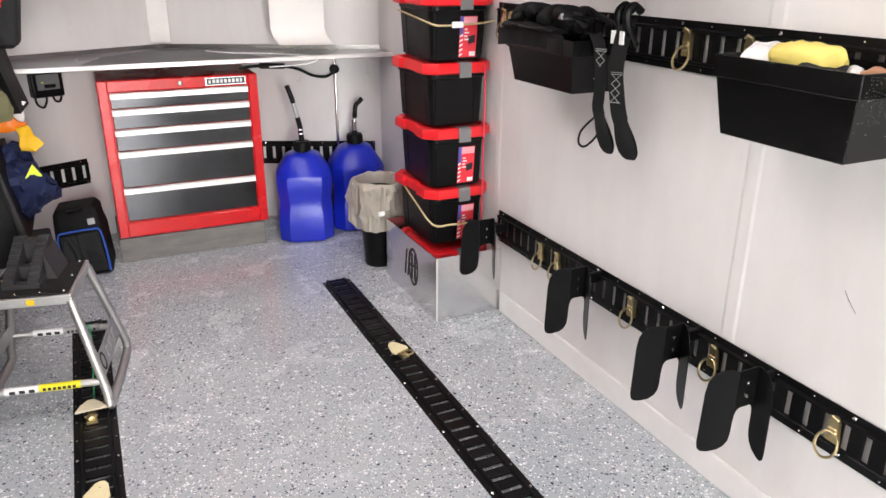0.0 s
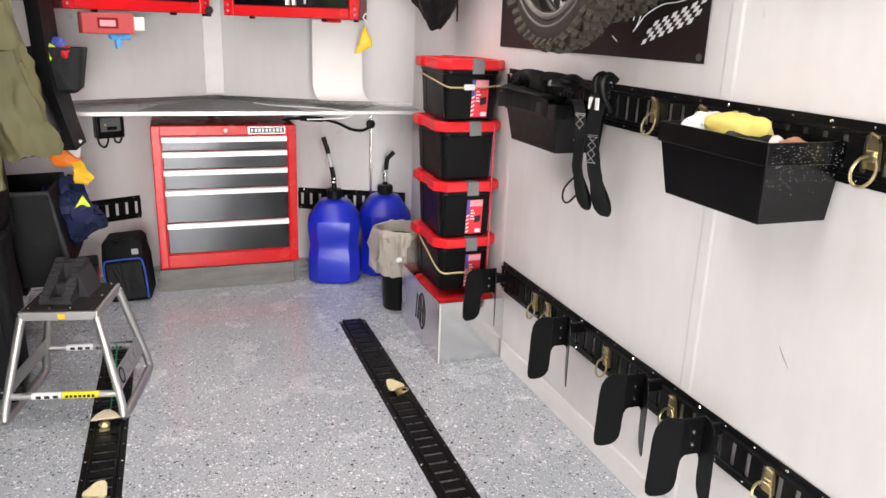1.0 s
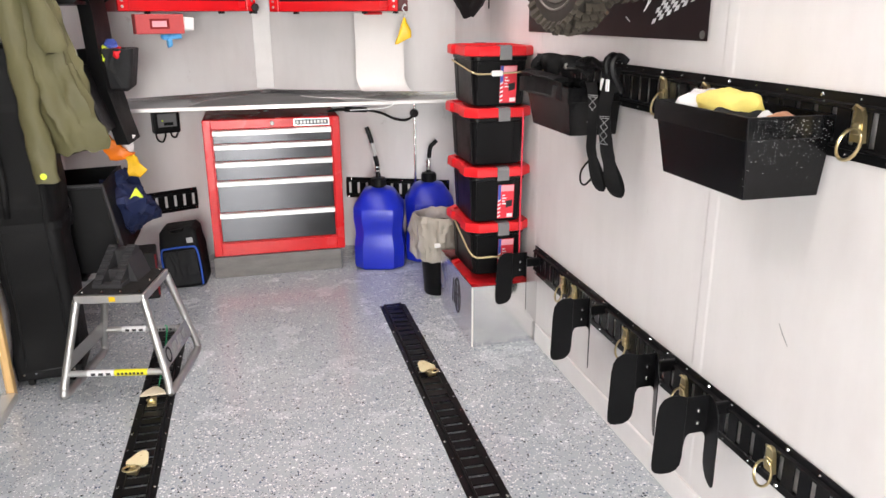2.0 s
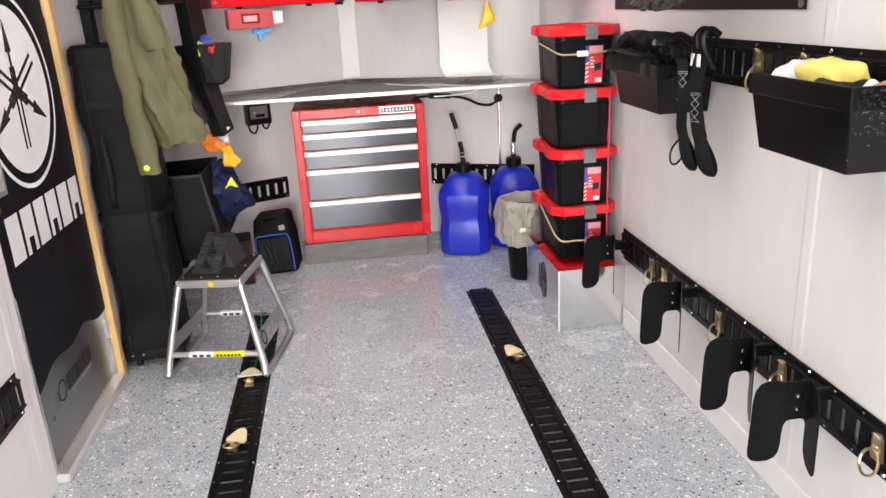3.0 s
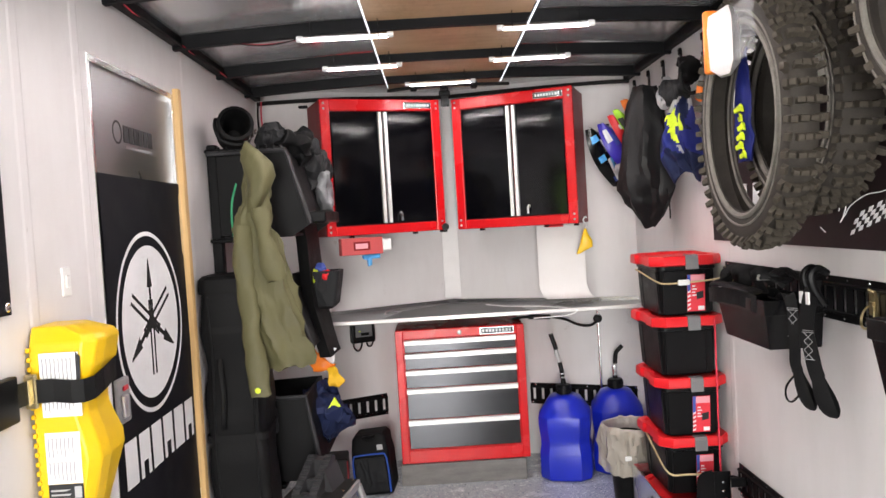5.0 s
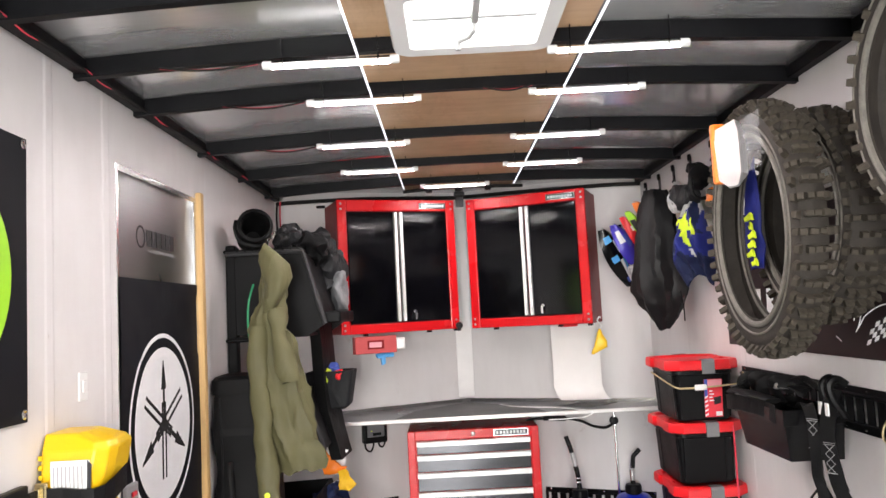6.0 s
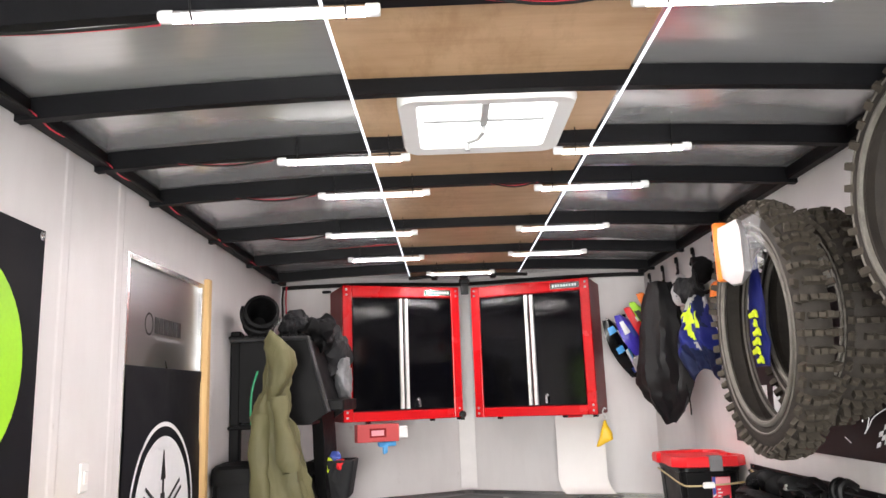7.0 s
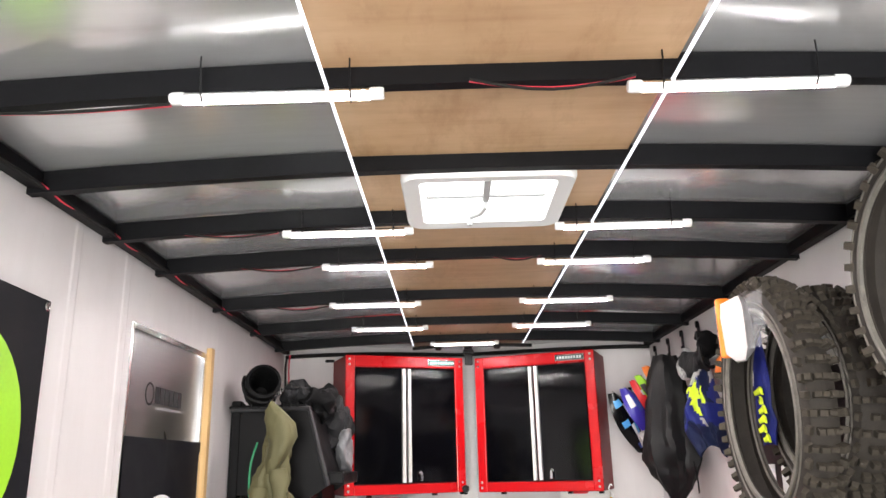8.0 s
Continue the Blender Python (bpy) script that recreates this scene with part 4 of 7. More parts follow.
# ---- things on the door-side wall ----
sw = thing("light_switch", (L, 1.705, 1.312), "white plastic light switch plate on the wall", "switch")
part("plate", boxed(0.0005, 0.006, -0.022, 0.022, -0.036, 0.036, 0.003, 2), WHITE, sw)
part("rocker", boxed(0.006, 0.01, -0.009, 0.009, -0.016, 0.016, 0.002), WHITE, sw)

gb = thing("wall_banner", (L, 0, 0), "black vinyl banner with green round emblem and grommets", "banner")
b = bmesh.new()
gy = [0.9 + (1.45 - 0.9) * i / 20 for i in range(21)]
gz = [1.26 + (1.885 - 1.26) * i / 10 for i in range(11)]
for off in (0.0015, 0.0035):
    vv = [[b.verts.new((off + 0.004 + 0.004 * noise.noise(Vector((y * 4, z * 3, 5))), y, z + 0.012 * (1.45 - y))) for y in gy] for z in gz]
    for a, c in zip(vv, vv[1:]):
        for i in range(20):
            b.faces.new((a[i], a[i + 1], c[i + 1], c[i]))
part("sheet", b, BANNER, gb, "", True)
gput = lambda u, v, w: Vector((0.013 + w, u, v))
e = part("emblem", disc(bmesh.new(), gput, (1.15, 1.575), 0.228, 0.232, 0, 0.0015, 40), LIME, gb, "bright green disc")
part("emblem_mark", disc(bmesh.new(), gput, (1.04, 1.575), 0.085, 0.12, 0.0017, 0.003, 32, 0.72), PRINT_WHITE, e, "white ring")
for y, z in ((1.432, 1.87), (1.432, 1.278)):
    part("grommet", lathe(bmesh.new(), [(0.005, 0.0), (0.011, 0.0), (0.011, 0.003), (0.008, 0.005), (0.005, 0.003)], 14, Matrix.Translation((0.008, y, z)) @ Matrix.Rotation(radians(90), 4, "Y")), CHROME, gb, "", True)

yc = thing("plastic_case", (0, 0, 0), "yellow moulded plastic case with labels strapped to the wall", "case")
prof = [  # height, width of the flat face, set-back of the ridge, depth
    (0.612, 0.055, 0.0, 0.06), (0.66, 0.085, 0.0, 0.09), (0.80, 0.118, 0.0, 0.13), (0.915, 0.15, 0.0, 0.17), (0.945, 0.146, 0.0, 0.175), (1.02, 0.125, 0.0, 0.15),
    (1.085, 0.125, 0.0, 0.15), (1.13, 0.148, 0.0, 0.17), (1.185, 0.16, 0.006, 0.165), (1.2, 0.15, 0.012, 0.15), (1.222, 0.09, 0.022, 0.11)]
b = bmesh.new()
rings = []
for z, w, s, dp in prof:
    w *= 0.93
    x0 = L + 0.006 + 0.012 * (1.2 - z)
    y0 = 1.5 + s
    rings.append([Vector(q) for q in ((x0, y0, z), (x0 + w * 0.8, y0, z), (x0 + w * 0.97, y0 + 0.022, z), (x0 + w, y0 + 0.06, z), (x0 + w * 0.9, y0 + dp, z), (x0, y0 + dp, z))])
loft(b, rings)
bmesh.ops.bevel(b, geom=list(b.edges), offset=0.003, segments=1, affect="EDGES")
part("shell", b, YELLOW, yc, "yellow shell")
b = bmesh.new()
for k in range(26):
    z = 0.63 + k * 0.0215
    box(b, L + 0.003 + 0.012 * (1.2 - z), L + 0.012 + 0.012 * (1.2 - z), 1.494, 1.502, z, z + 0.011, 0.002)
tagged(part("tooth", b, YELLOW, yc), kind="stuff")
b = bmesh.new()
for x0 in (L + 0.04, L + 0.058):
    box(b, x0, x0 + 0.006, 1.535, 1.56, 0.64, 0.662, 0.001)
tagged(part("slot_mark", b, PRINT_BLACK, yc), kind="stuff")
yput = lambda u, v, w: Vector((L + u, 1.4995 - w, v))
for u0, u1, v0, v1, mat, lab in ((0.03, 0.118, 1.02, 1.165, PRINT_WHITE, "white paper label"), (0.03, 0.108, 0.868, 0.985, PRINT_WHITE, "white paper label"), (0.03, 0.108, 0.795, 0.867, PRINT_BLACK, "black warning label")):
    lb = part("label", prism(bmesh.new(), [(u0, v0), (u1, v0), (u1, v1), (u0, v1)], yput, 0, 0.0012), mat, yc, lab)
    rnd = random.Random(int(v0 * 100))
    bars = bmesh.new()
    if mat is PRINT_WHITE:
        for k in range(int((u1 - u0 - 0.012) / 0.009)):
            for q in range(2):
                z1 = v1 - 0.012 - q * (v1 - v0) * 0.46
                prism(bars, [(u0 + 0.006 + k * 0.009, z1 - (v1 - v0) * rnd.uniform(0.2, 0.4)), (u0 + 0.0085 + k * 0.009, z1 - (v1 - v0) * 0.4), (u0 + 0.0085 + k * 0.009, z1), (u0 + 0.006 + k * 0.009, z1)], yput, 0.0012, 0.0016)
        tagged(part("label_print", bars, PRINT_GREY, lb), kind="stuff")
    else:
        for k in range(2):
            prism(bars, [(u1 - 0.02, v0 + 0.008 + k * 0.032), (u1 - 0.004, v0 + 0.008 + k * 0.032), (u1 - 0.004, v0 + 0.034 + k * 0.032), (u1 - 0.02, v0 + 0.034 + k * 0.032)], yput, 0.0012, 0.0016)
        for k in range(6):
            prism(bars, [(u0 + 0.005, v0 + 0.006 + k * 0.01), (u0 + rnd.uniform(0.035, 0.052), v0 + 0.006 + k * 0.01), (u0 + 0.05, v0 + 0.01 + k * 0.01), (u0 + 0.005, v0 + 0.01 + k * 0.01)], yput, 0.0012, 0.0016)
        tagged(part("label_print", bars, LIGHT_GREY, lb), kind="stuff")
part("label_edge", prism(bmesh.new(), [(0.11, 1.07), (0.118, 1.06), (0.122, 1.155), (0.112, 1.165)], yput, 0.0012, 0.0018), PRINT_BLACK, yc)
stp = thing("cargo_strap", (0, 0, 0), "black webbing strap with brass-coloured buckle round the case", "strap")
b = bmesh.new()
line = [(L + 0.004, 1.40, 1.083), (L + 0.012, 1.485, 1.083), (L + 0.06, 1.493, 1.082), (L + 0.1, 1.493, 1.077), (L + 0.125, 1.5, 1.076), (L + 0.14, 1.52, 1.079), (L + 0.145, 1.56, 1.09), (L + 0.13, 1.66, 1.1), (L + 0.01, 1.7, 1.1)]
loft(b, [[Vector(p) + Vector((o * 0.6, -o, s * 0.026)) for o, s in ((0, -1), (0.003, -1), (0.003, 1), (0, 1))] for p in line])
part("webbing", b, NYLON, stp)
b = boxed(L + 0.004, L + 0.03, 1.478, 1.49, 1.045, 1.122, 0.003)
box(b, L + 0.008, L + 0.02, 1.468, 1.48, 1.055, 1.112, 0.002)
part("buckle", b, ZINC, stp, "yellow zinc buckle")
part("wall_plate", boxed(L + 0.0005, L + 0.02, 1.32, 1.43, 1.03, 1.13, 0.003), BLACK_STEEL, stp, "black anchor plate")

# ---- tall bag, gear rack and what hangs on it ----
tb = thing("canopy_bag", (-0.41, 2.815, 0.0), "tall black fabric roller bag standing beside the door", "bag", rz=4)
b = bmesh.new()
rings = []
for k in range(61):
    z = 0.03 + 1.2 * k / 60
    s = 1.0 if z < 1.19 else 0.93
    ring = []
    for u, v in rounded(0.225 * s, 0.26 * s, 0.035, 8):
        q = Vector((u * 9, v * 9, z * 5))
        f = 1 + 0.08 * noise.noise(q) + 0.07 * noise.noise(Vector((q.x * 2.6, q.y * 2.6, q.z * 1.4))) + 0.04 * abs(noise.noise(q * 3.3)) - 0.03 * max(0.0, 1 - abs(z - 0.62) / 0.05)
        ring.append(Vector((u * f, v * f, z + 0.01 * noise.noise(q))))
    rings.append(ring)
part("body", loft(b, rings), FABRIC, tb, "", True)
for z in (0.62, 1.04):
    b = loft(bmesh.new(), [[Vector((u * 1.05, v * 1.05, z + d)) for u, v in rounded(0.225, 0.26, 0.035, 4)] for d in (-0.014, 0.014)], cap=False)
    part("seam_band", b, NYLON, tb)
part("top_flap", loft(bmesh.new(), [[Vector((u * k, v * k, z)) for u, v in rounded(0.228, 0.262, 0.04, 4)] for k, z in ((1.02, 1.18), (1.03, 1.2), (1.0, 1.235), (0.9, 1.247))]), FABRIC, tb, "", True)
for x in (-0.075, 0.075):
    part("seam", tube(bmesh.new(), [(x + 0.004 * math.sin(k), -0.139 - 0.003 * math.sin(2.3 * k), 0.09 + k * 0.108) for k in range(11)], 0.0035, 5), NYLON, tb, "stitched edge")
part("pull_handle", tube(bmesh.new(), curve_pts([(-0.045, -0.138, 0.66), (-0.04, -0.155, 0.71), (-0.035, -0.158, 0.8), (-0.04, -0.155, 0.88), (-0.045, -0.138, 0.93)], 5), 0.011, 7, False, 0.4), NYLON, tb, "webbing handle")
part("base", boxed(-0.115, 0.115, -0.135, 0.13, 0.028, 0.075, 0.01, 2), BLACK_PLASTIC, tb, "black plastic base")
for x in (-0.07, 0.07):
    w = part("caster", lathe(bmesh.new(), [(0.001, -0.01), (0.02, -0.01), (0.022, -0.006), (0.022, 0.006), (0.02, 0.01), (0.001, 0.01)], 14, Matrix.Translation((x, -0.105, 0.0225)) @ Matrix.Rotation(radians(90), 4, "Y")), RUBBER, tb, "", True)
    part("fork", boxed(x - 0.014, x + 0.014, -0.12, -0.09, 0.028, 0.05, 0.002), STEEL, w)
b = bmesh.new()
for x in (-0.085, -0.045, 0.045, 0.085):
    lathe(b, [(0.001, 0), (0.006, 0), (0.004, 0.004), (0.001, 0.004)], 8, Matrix.Translation((x, -0.1352, 0.058)) @ Matrix.Rotation(radians(90), 4, "X"))
tagged(part("rivet", b, CHROME, tb), kind="stuff")

rack = thing("gear_rack", (0, 0, 0), "black plastic wall rack with tapered bins for riding gear", "rack")
part("post", boxed(L + 0.001, L + 0.045, 2.96, 3.0, 0.3, 1.78, 0.006), RACK_PLASTIC, rack)
part("post", boxed(L + 0.001, L + 0.045, 3.46, 3.5, 0.3, 1.78, 0.006), RACK_PLASTIC, rack)


def rack_bin(zt, zb, y0, y1, x_top, x_bot, lip=True):
    """One bin: two tapered side panels, a sloping front, a floor and a thick rim."""
    m = part("bin", prism(bmesh.new(), [(x_top - 0.012, zt), (x_top, zt), (x_bot, zb), (x_bot - 0.016, zb)], lambda u, v, w: Vector((u, w, v)), y0 + 0.012, y1 - 0.012), RACK_PLASTIC, rack, "black moulded bin front")
    for a in (y0, y1 - 0.012):
        part("side_panel", prism(bmesh.new(), [(L + 0.05, zt - 0.01), (x_top, zt), (x_bot, zb), (x_bot - 0.08, zb - 0.05), (L + 0.05, zb - 0.03)], lambda u, v, w: Vector((u, w, v)), a, a + 0.0118), RACK_PLASTIC, m)
    rim = [(L + 0.012, y0 - 0.006, zt + 0.004), (x_top, y0 - 0.006, zt + 0.004), (x_top + 0.6 * (x_bot - x_top), y0 - 0.006, zt + 0.6 * (zb - zt)), (x_bot, y0 - 0.006, zb)]
    part("rim", tube(bmesh.new(), rim, 0.011, 8), CHARCOAL, m, "worn grey rim")
    part("bin_floor", boxed(L + 0.05, x_bot - 0.08, y0 + 0.012, y1 - 0.012, zb - 0.05, zb - 0.038), RACK_PLASTIC, m)


rack_bin(1.735, 1.43, 2.93, 3.5, -0.19, -0.105)
rack_bin(1.15, 0.9, 3.0, 3.5, -0.22, -0.14)
rack_bin(0.685, 0.37, 3.02, 3.48, -0.19, -0.14)
part("tray", boxed(-0.14, -0.045, 2.96, 3.4, 1.432, 1.482, 0.008, 2), RACK_PLASTIC, rack, "black front tray")
part("shelf", boxed(L + 0.002, -0.205, 2.925, 3.48, 1.742, 1.758, 0.005), RACK_PLASTIC, rack)
part("shelf", boxed(L + 0.002, -0.36, 2.93, 3.45, 1.37, 1.386, 0.005), RACK_PLASTIC, rack)
part("shelf", boxed(L + 0.05, -0.3, 3.02, 3.45, 0.29, 0.31, 0.005), RACK_PLASTIC, rack)
for k in range(8):
    part("shelf_rib", boxed(L + 0.06 + k * 0.032, L + 0.07 + k * 0.032, 2.917, 2.928, 1.735, 1.764, 0.002), RACK_PLASTIC, rack)


def soft(name, loc, size, mat, label, category, rz=0, amount=0.012, scale=14, power=2.6, seed=0, rx=0):
    t = thing(name, loc, label, category, "", rz, rx)
    b = blob(*size, 40, 26, power)
    crumple(b, amount * 1.4, scale * 0.7, seed)
    crumple(b, amount * 0.6, scale * 2.2, seed + 5)
    part("shell", b, mat, t, "", True)
    return t


def rag(loc, pts, mat, label, seed=0, thick=0.012, name="cleaning_cloth", category="cloth"):
    """A limp piece of cloth with folds; its outline lies in x and z."""
    t = thing(name, loc, label, category)
    b = bmesh.new()
    n = len(pts)
    cx, cz = sum(p[0] for p in pts) / n, sum(p[1] for p in pts) / n
    ring = []
    for i in range(n):
        for j in range(4):
            f = j / 4
            ring.append((pts[i][0] + (pts[(i + 1) % n][0] - pts[i][0]) * f, pts[i][1] + (pts[(i + 1) % n][1] - pts[i][1]) * f))
    rings = []
    for k, y in ((0.15, -thick * 1.1), (0.5, -thick), (0.85, -thick * 0.7), (1.0, -thick * 0.2), (1.0, thick * 0.2), (0.7, thick), (0.15, thick)):
        rings.append([Vector((cx + (x - cx) * k, y, cz + (z - cz) * k)) for x, z in ring])
    loft(b, rings)
    crumple(b, 0.014, 22, seed)
    crumple(b, 0.006, 60, seed + 3)
    part("cloth", b, mat, t, "", True)
    return t


hat = thing("knee_guard", (-0.384, 2.9, 1.832), "black padded guard with silver buckles lying on the rack", "guard", rz=18)
part("cup", lathe(bmesh.new(), [(0.001, -0.1), (0.03, -0.1), (0.05, -0.04), (0.053, 0.06), (0.06, 0.075), (0.072, 0.07), (0.076, 0.0), (0.07, -0.09), (0.05, -0.13), (0.001, -0.135)], 22, Matrix.Rotation(radians(78), 4, "X")), FABRIC, hat, "open padded cup", True)
b = bmesh.new()
for k in range(4):
    box(b, 0.03 + k * 0.014, 0.041 + k * 0.014, -0.065, -0.05, -0.066 + k * 0.012, -0.05 + k * 0.013, 0.003)
tagged(part("buckle", b, CHROME, hat, "silver buckles"), kind="stuff")
part("strap", tube(bmesh.new(), curve_pts([(-0.074, -0.03, 0.04), (-0.08, -0.05, 0), (-0.06, -0.06, -0.05), (0.0, -0.07, -0.072), (0.05, -0.06, -0.06)], 5), 0.007, 6, False, 0.5), NYLON, hat)
fob = thing("key_fob", (-0.345, 2.998, 0.675), "yellow and white key fob hung on the rack rim", "key fob")
part("ring", tube(bmesh.new(), [(0.007 * math.cos(k * math.pi / 6), 0, 0.008 + 0.01 * math.sin(k * math.pi / 6)) for k in range(12)], 0.0016, 6, True), CHROME, fob, "steel ring", True)
part("tag", boxed(-0.011, 0.011, -0.003, 0.003, -0.045, 0.0, 0.002), WHITE, fob, "white tag")
part("strap", boxed(-0.009, 0.012, -0.0075, -0.0032, -0.09, -0.02, 0.002), YELLOW, fob, "yellow strap")
soft("riding_glove", (-0.28, 3.08, 1.81), (0.05, 0.07, 0.045), CANVAS, "crumpled dark grey glove lying on the rack", "glove", 20, 0.035, 16, seed=2)
soft("gear_pouch", (-0.2, 3.2, 1.79), (0.095, 0.12, 0.06), FABRIC, "soft black pouch on top of the rack", "pouch", 10, 0.045, 11, seed=4)
soft("gear_bag", (-0.155, 3.38, 1.66), (0.065, 0.09, 0.17), CANVAS, "dark fabric bag hanging over the bin front", "bag", 0, 0.05, 10, seed=7)
soft("work_glove", (-0.1, 3.34, 1.57), (0.034, 0.048, 0.1), surface("grey_mesh_cloth", (0.2, 0.205, 0.215), 0.45, 0.0, 0.35, 14, 300, 0.4, crease=0.4), "grey rubber-coated glove hanging from the bin", "glove", 0, 0.02, 15, seed=9, rx=14)

jk = thing("jacket", (0, -0.03, 0), "olive green rain jacket hanging by its hood", "jacket")
b = bmesh.new()
keys = [(1.735, -0.302, 0.006, 0.01), (1.715, -0.3, 0.022, 0.022), (1.66, -0.283, 0.04, 0.04), (1.6, -0.265, 0.052, 0.05), (1.53, -0.27, 0.06, 0.05), (1.47, -0.29, 0.072, 0.05), (1.42, -0.29, 0.075, 0.052), (1.36, -0.265, 0.082, 0.055), (1.26, -0.25, 0.088, 0.06),
        (1.15, -0.235, 0.095, 0.062), (1.05, -0.222, 0.103, 0.06), (0.96, -0.21, 0.11, 0.058), (0.9, -0.205, 0.112, 0.05), (0.872, -0.205, 0.108, 0.044)]
rings = []
n = 64
for i in range(len(keys) - 1):
    for j in range(4):
        f = j / 4
        z, cx, rx_, ry_ = (a + (c - a) * f for a, c in zip(keys[i], keys[i + 1]))
        ring = []
        for k in range(n):
            a = 2 * math.pi * k / n
            ridge = lambda p: 1.0 - 2.0 * abs(math.sin(p)) ** 0.75
            fold = 1 + (0.15 * ridge(2.5 * a + 4.5 * z) + 0.11 * ridge(1.5 * a - 7 * z + 1) + 0.06 * ridge(5.5 * a + 6 * z)) * min(1, (1.74 - z) * 5)
            q = Vector((math.cos(a) * 1.5, math.sin(a) * 1.5, z * 5))
            fold += 0.14 * noise.noise(q)
            ring.append(Vector((cx + rx_ * fold * math.cos(a), 2.745 + ry_ * fold * math.sin(a), z + 0.035 * (math.cos(a)) * max(0, 1.0 - z) * 1.2 + 0.012 * noise.noise(q * 2))))
        rings.append(ring)
part("body", crumple(crumple(loft(b, rings), 0.012, 16, 2), 0.006, 38, 4), OLIVE, jk, "", True)
def limb(pts, radii, mat, parent, name, seed):
    bm_ = bmesh.new()
    path = curve_pts(pts, 5)
    rad = [radii[0] + (radii[1] - radii[0]) * k / (len(path) - 1) for k in range(len(path))]
    tube(bm_, path, rad, 16, False, 0.62)
    crumple(bm_, 0.014, 17, seed)
    return part(name, bm_, mat, parent, "", True)


sl = limb([(-0.325, 2.71, 1.43), (-0.325, 2.69, 1.25), (-0.31, 2.682, 1.05), (-0.298, 2.68, 0.9), (-0.285, 2.675, 0.79)], (0.036, 0.042), OLIVE, jk, "sleeve", 3)
part("cuff_button", lathe(bmesh.new(), [(0.001, 0), (0.011, 0), (0.011, 0.003), (0.001, 0.004)], 12, Matrix.Translation((-0.29, 2.636, 0.815)) @ Matrix.Rotation(radians(90), 4, "X")), NEON, sl, "neon yellow button")
limb([(-0.25, 2.69, 1.5), (-0.235, 2.675, 1.4), (-0.215, 2.67, 1.3), (-0.195, 2.672, 1.225)], (0.026, 0.046), OLIVE, jk, "sleeve", 8)
hood = bmesh.new()
hood_keys = ((1.73, -0.3, 0.012, 0.01), (1.7, -0.285, 0.03, 0.02), (1.65, -0.255, 0.052, 0.036), (1.6, -0.243, 0.057, 0.042), (1.55, -0.253, 0.046, 0.036), (1.51, -0.262, 0.03, 0.026), (1.48, -0.266, 0.012, 0.014))
loft(hood, [[Vector((cx + rx_ * (1 + 0.12 * math.sin(3 * a + 20 * z)) * math.cos(a), 2.705 + ry_ * math.sin(a), z + 0.02 * math.cos(a))) for a in (2 * math.pi * k / 32 for k in range(32))] for z, cx, rx_, ry_ in hood_keys])
part("hood", crumple(crumple(hood, 0.014, 15, 6), 0.006, 40, 2), OLIVE, jk, "", True)
part("hook", tube(bmesh.new(), curve_pts([(-0.35, 2.9, 1.765), (-0.31, 2.8, 1.768), (-0.3, 2.745, 1.75), (-0.3, 2.73, 1.71)], 4), 0.006, 7), CHROME, jk, "silver hook", True)
part("green_loop", tube(bmesh.new(), curve_pts([(-0.355, 2.78, 1.6), (-0.372, 2.76, 1.52), (-0.372, 2.75, 1.42), (-0.36, 2.75, 1.36)], 4), 0.004, 6), GREEN, jk, "green cord loop")

org = thing("hanging_organiser", (0, 0, 0), "black fabric hanging organiser with a grey net pocket", "organiser")
b = bmesh.new()
line = [(-0.185, 1.5), (-0.17, 1.35), (-0.165, 1.2), (-0.15, 1.05), (-0.125, 0.93), (-0.1, 0.82)]
loft(b, [[Vector((x + o, y, z)) for o, y in ((-0.05, 3.2), (0.0, 3.19), (0.02, 3.42), (-0.03, 3.46))] for x, z in line])
part("panel", crumple(b, 0.006, 9), FABRIC, org)
b = bmesh.new()
loft(b, [[Vector((-0.15 + u, 3.33 + v, z)) for u, v in rounded(w, d, 0.02, 3)] for w, d, z in ((0.13, 0.13, 1.035), (0.17, 0.17, 1.05), (0.215, 0.2, 1.19), (0.22, 0.2, 1.208), (0.205, 0.185, 1.21), (0.17, 0.15, 1.13))])
part("pocket", crumple(b, 0.006, 12), CANVAS, org, "dark grey pocket", True)
for i, (x, y, z, mat, lab) in enumerate(((-0.185, 3.27, 1.195, NEON, "neon yellow"), (-0.13, 3.28, 1.19, RED_LID, "red"), (-0.15, 3.33, 1.215, PRINT_BLUE, "blue"), (-0.105, 3.3, 1.175, PRINT_PINK, "pink"), (-0.195, 3.29, 1.205, PRINT_WHITE, "white"))):
    soft("sock_bundle", (x + 0.012, y - 0.02, z - 0.006), (0.028, 0.03, 0.03), mat, lab + " rolled cloth in the net pocket", "cloth", 0, 0.012, 26, seed=i)
rag((0, 3.27, 0), [(-0.22, 0.826), (-0.187, 0.85), (-0.132, 0.8), (-0.08, 0.768), (-0.114, 0.745), (-0.2, 0.75)], ORANGE, "orange cloth hanging from the organiser", 12)
rag((0, 3.26, 0), [(-0.13, 0.755), (-0.087, 0.775), (-0.045, 0.7), (-0.08, 0.668), (-0.118, 0.685)], surface("amber_cloth", (0.78, 0.45, 0.01), 0.7), "amber yellow cloth hanging beside the organiser", 14)
rag((0, 3.3, 0), [(-0.18, 0.88), (-0.085, 0.845), (-0.104, 0.78), (-0.15, 0.74)], PRINT_WHITE, "white cloth flap behind the orange one", 15)
nv = soft("riding_jersey", (-0.155, 3.3, 0.54), (0.1, 0.1, 0.14), NAVY, "navy blue jersey stuffed in the lower bin", "jersey", 0, 0.055, 11, seed=21)
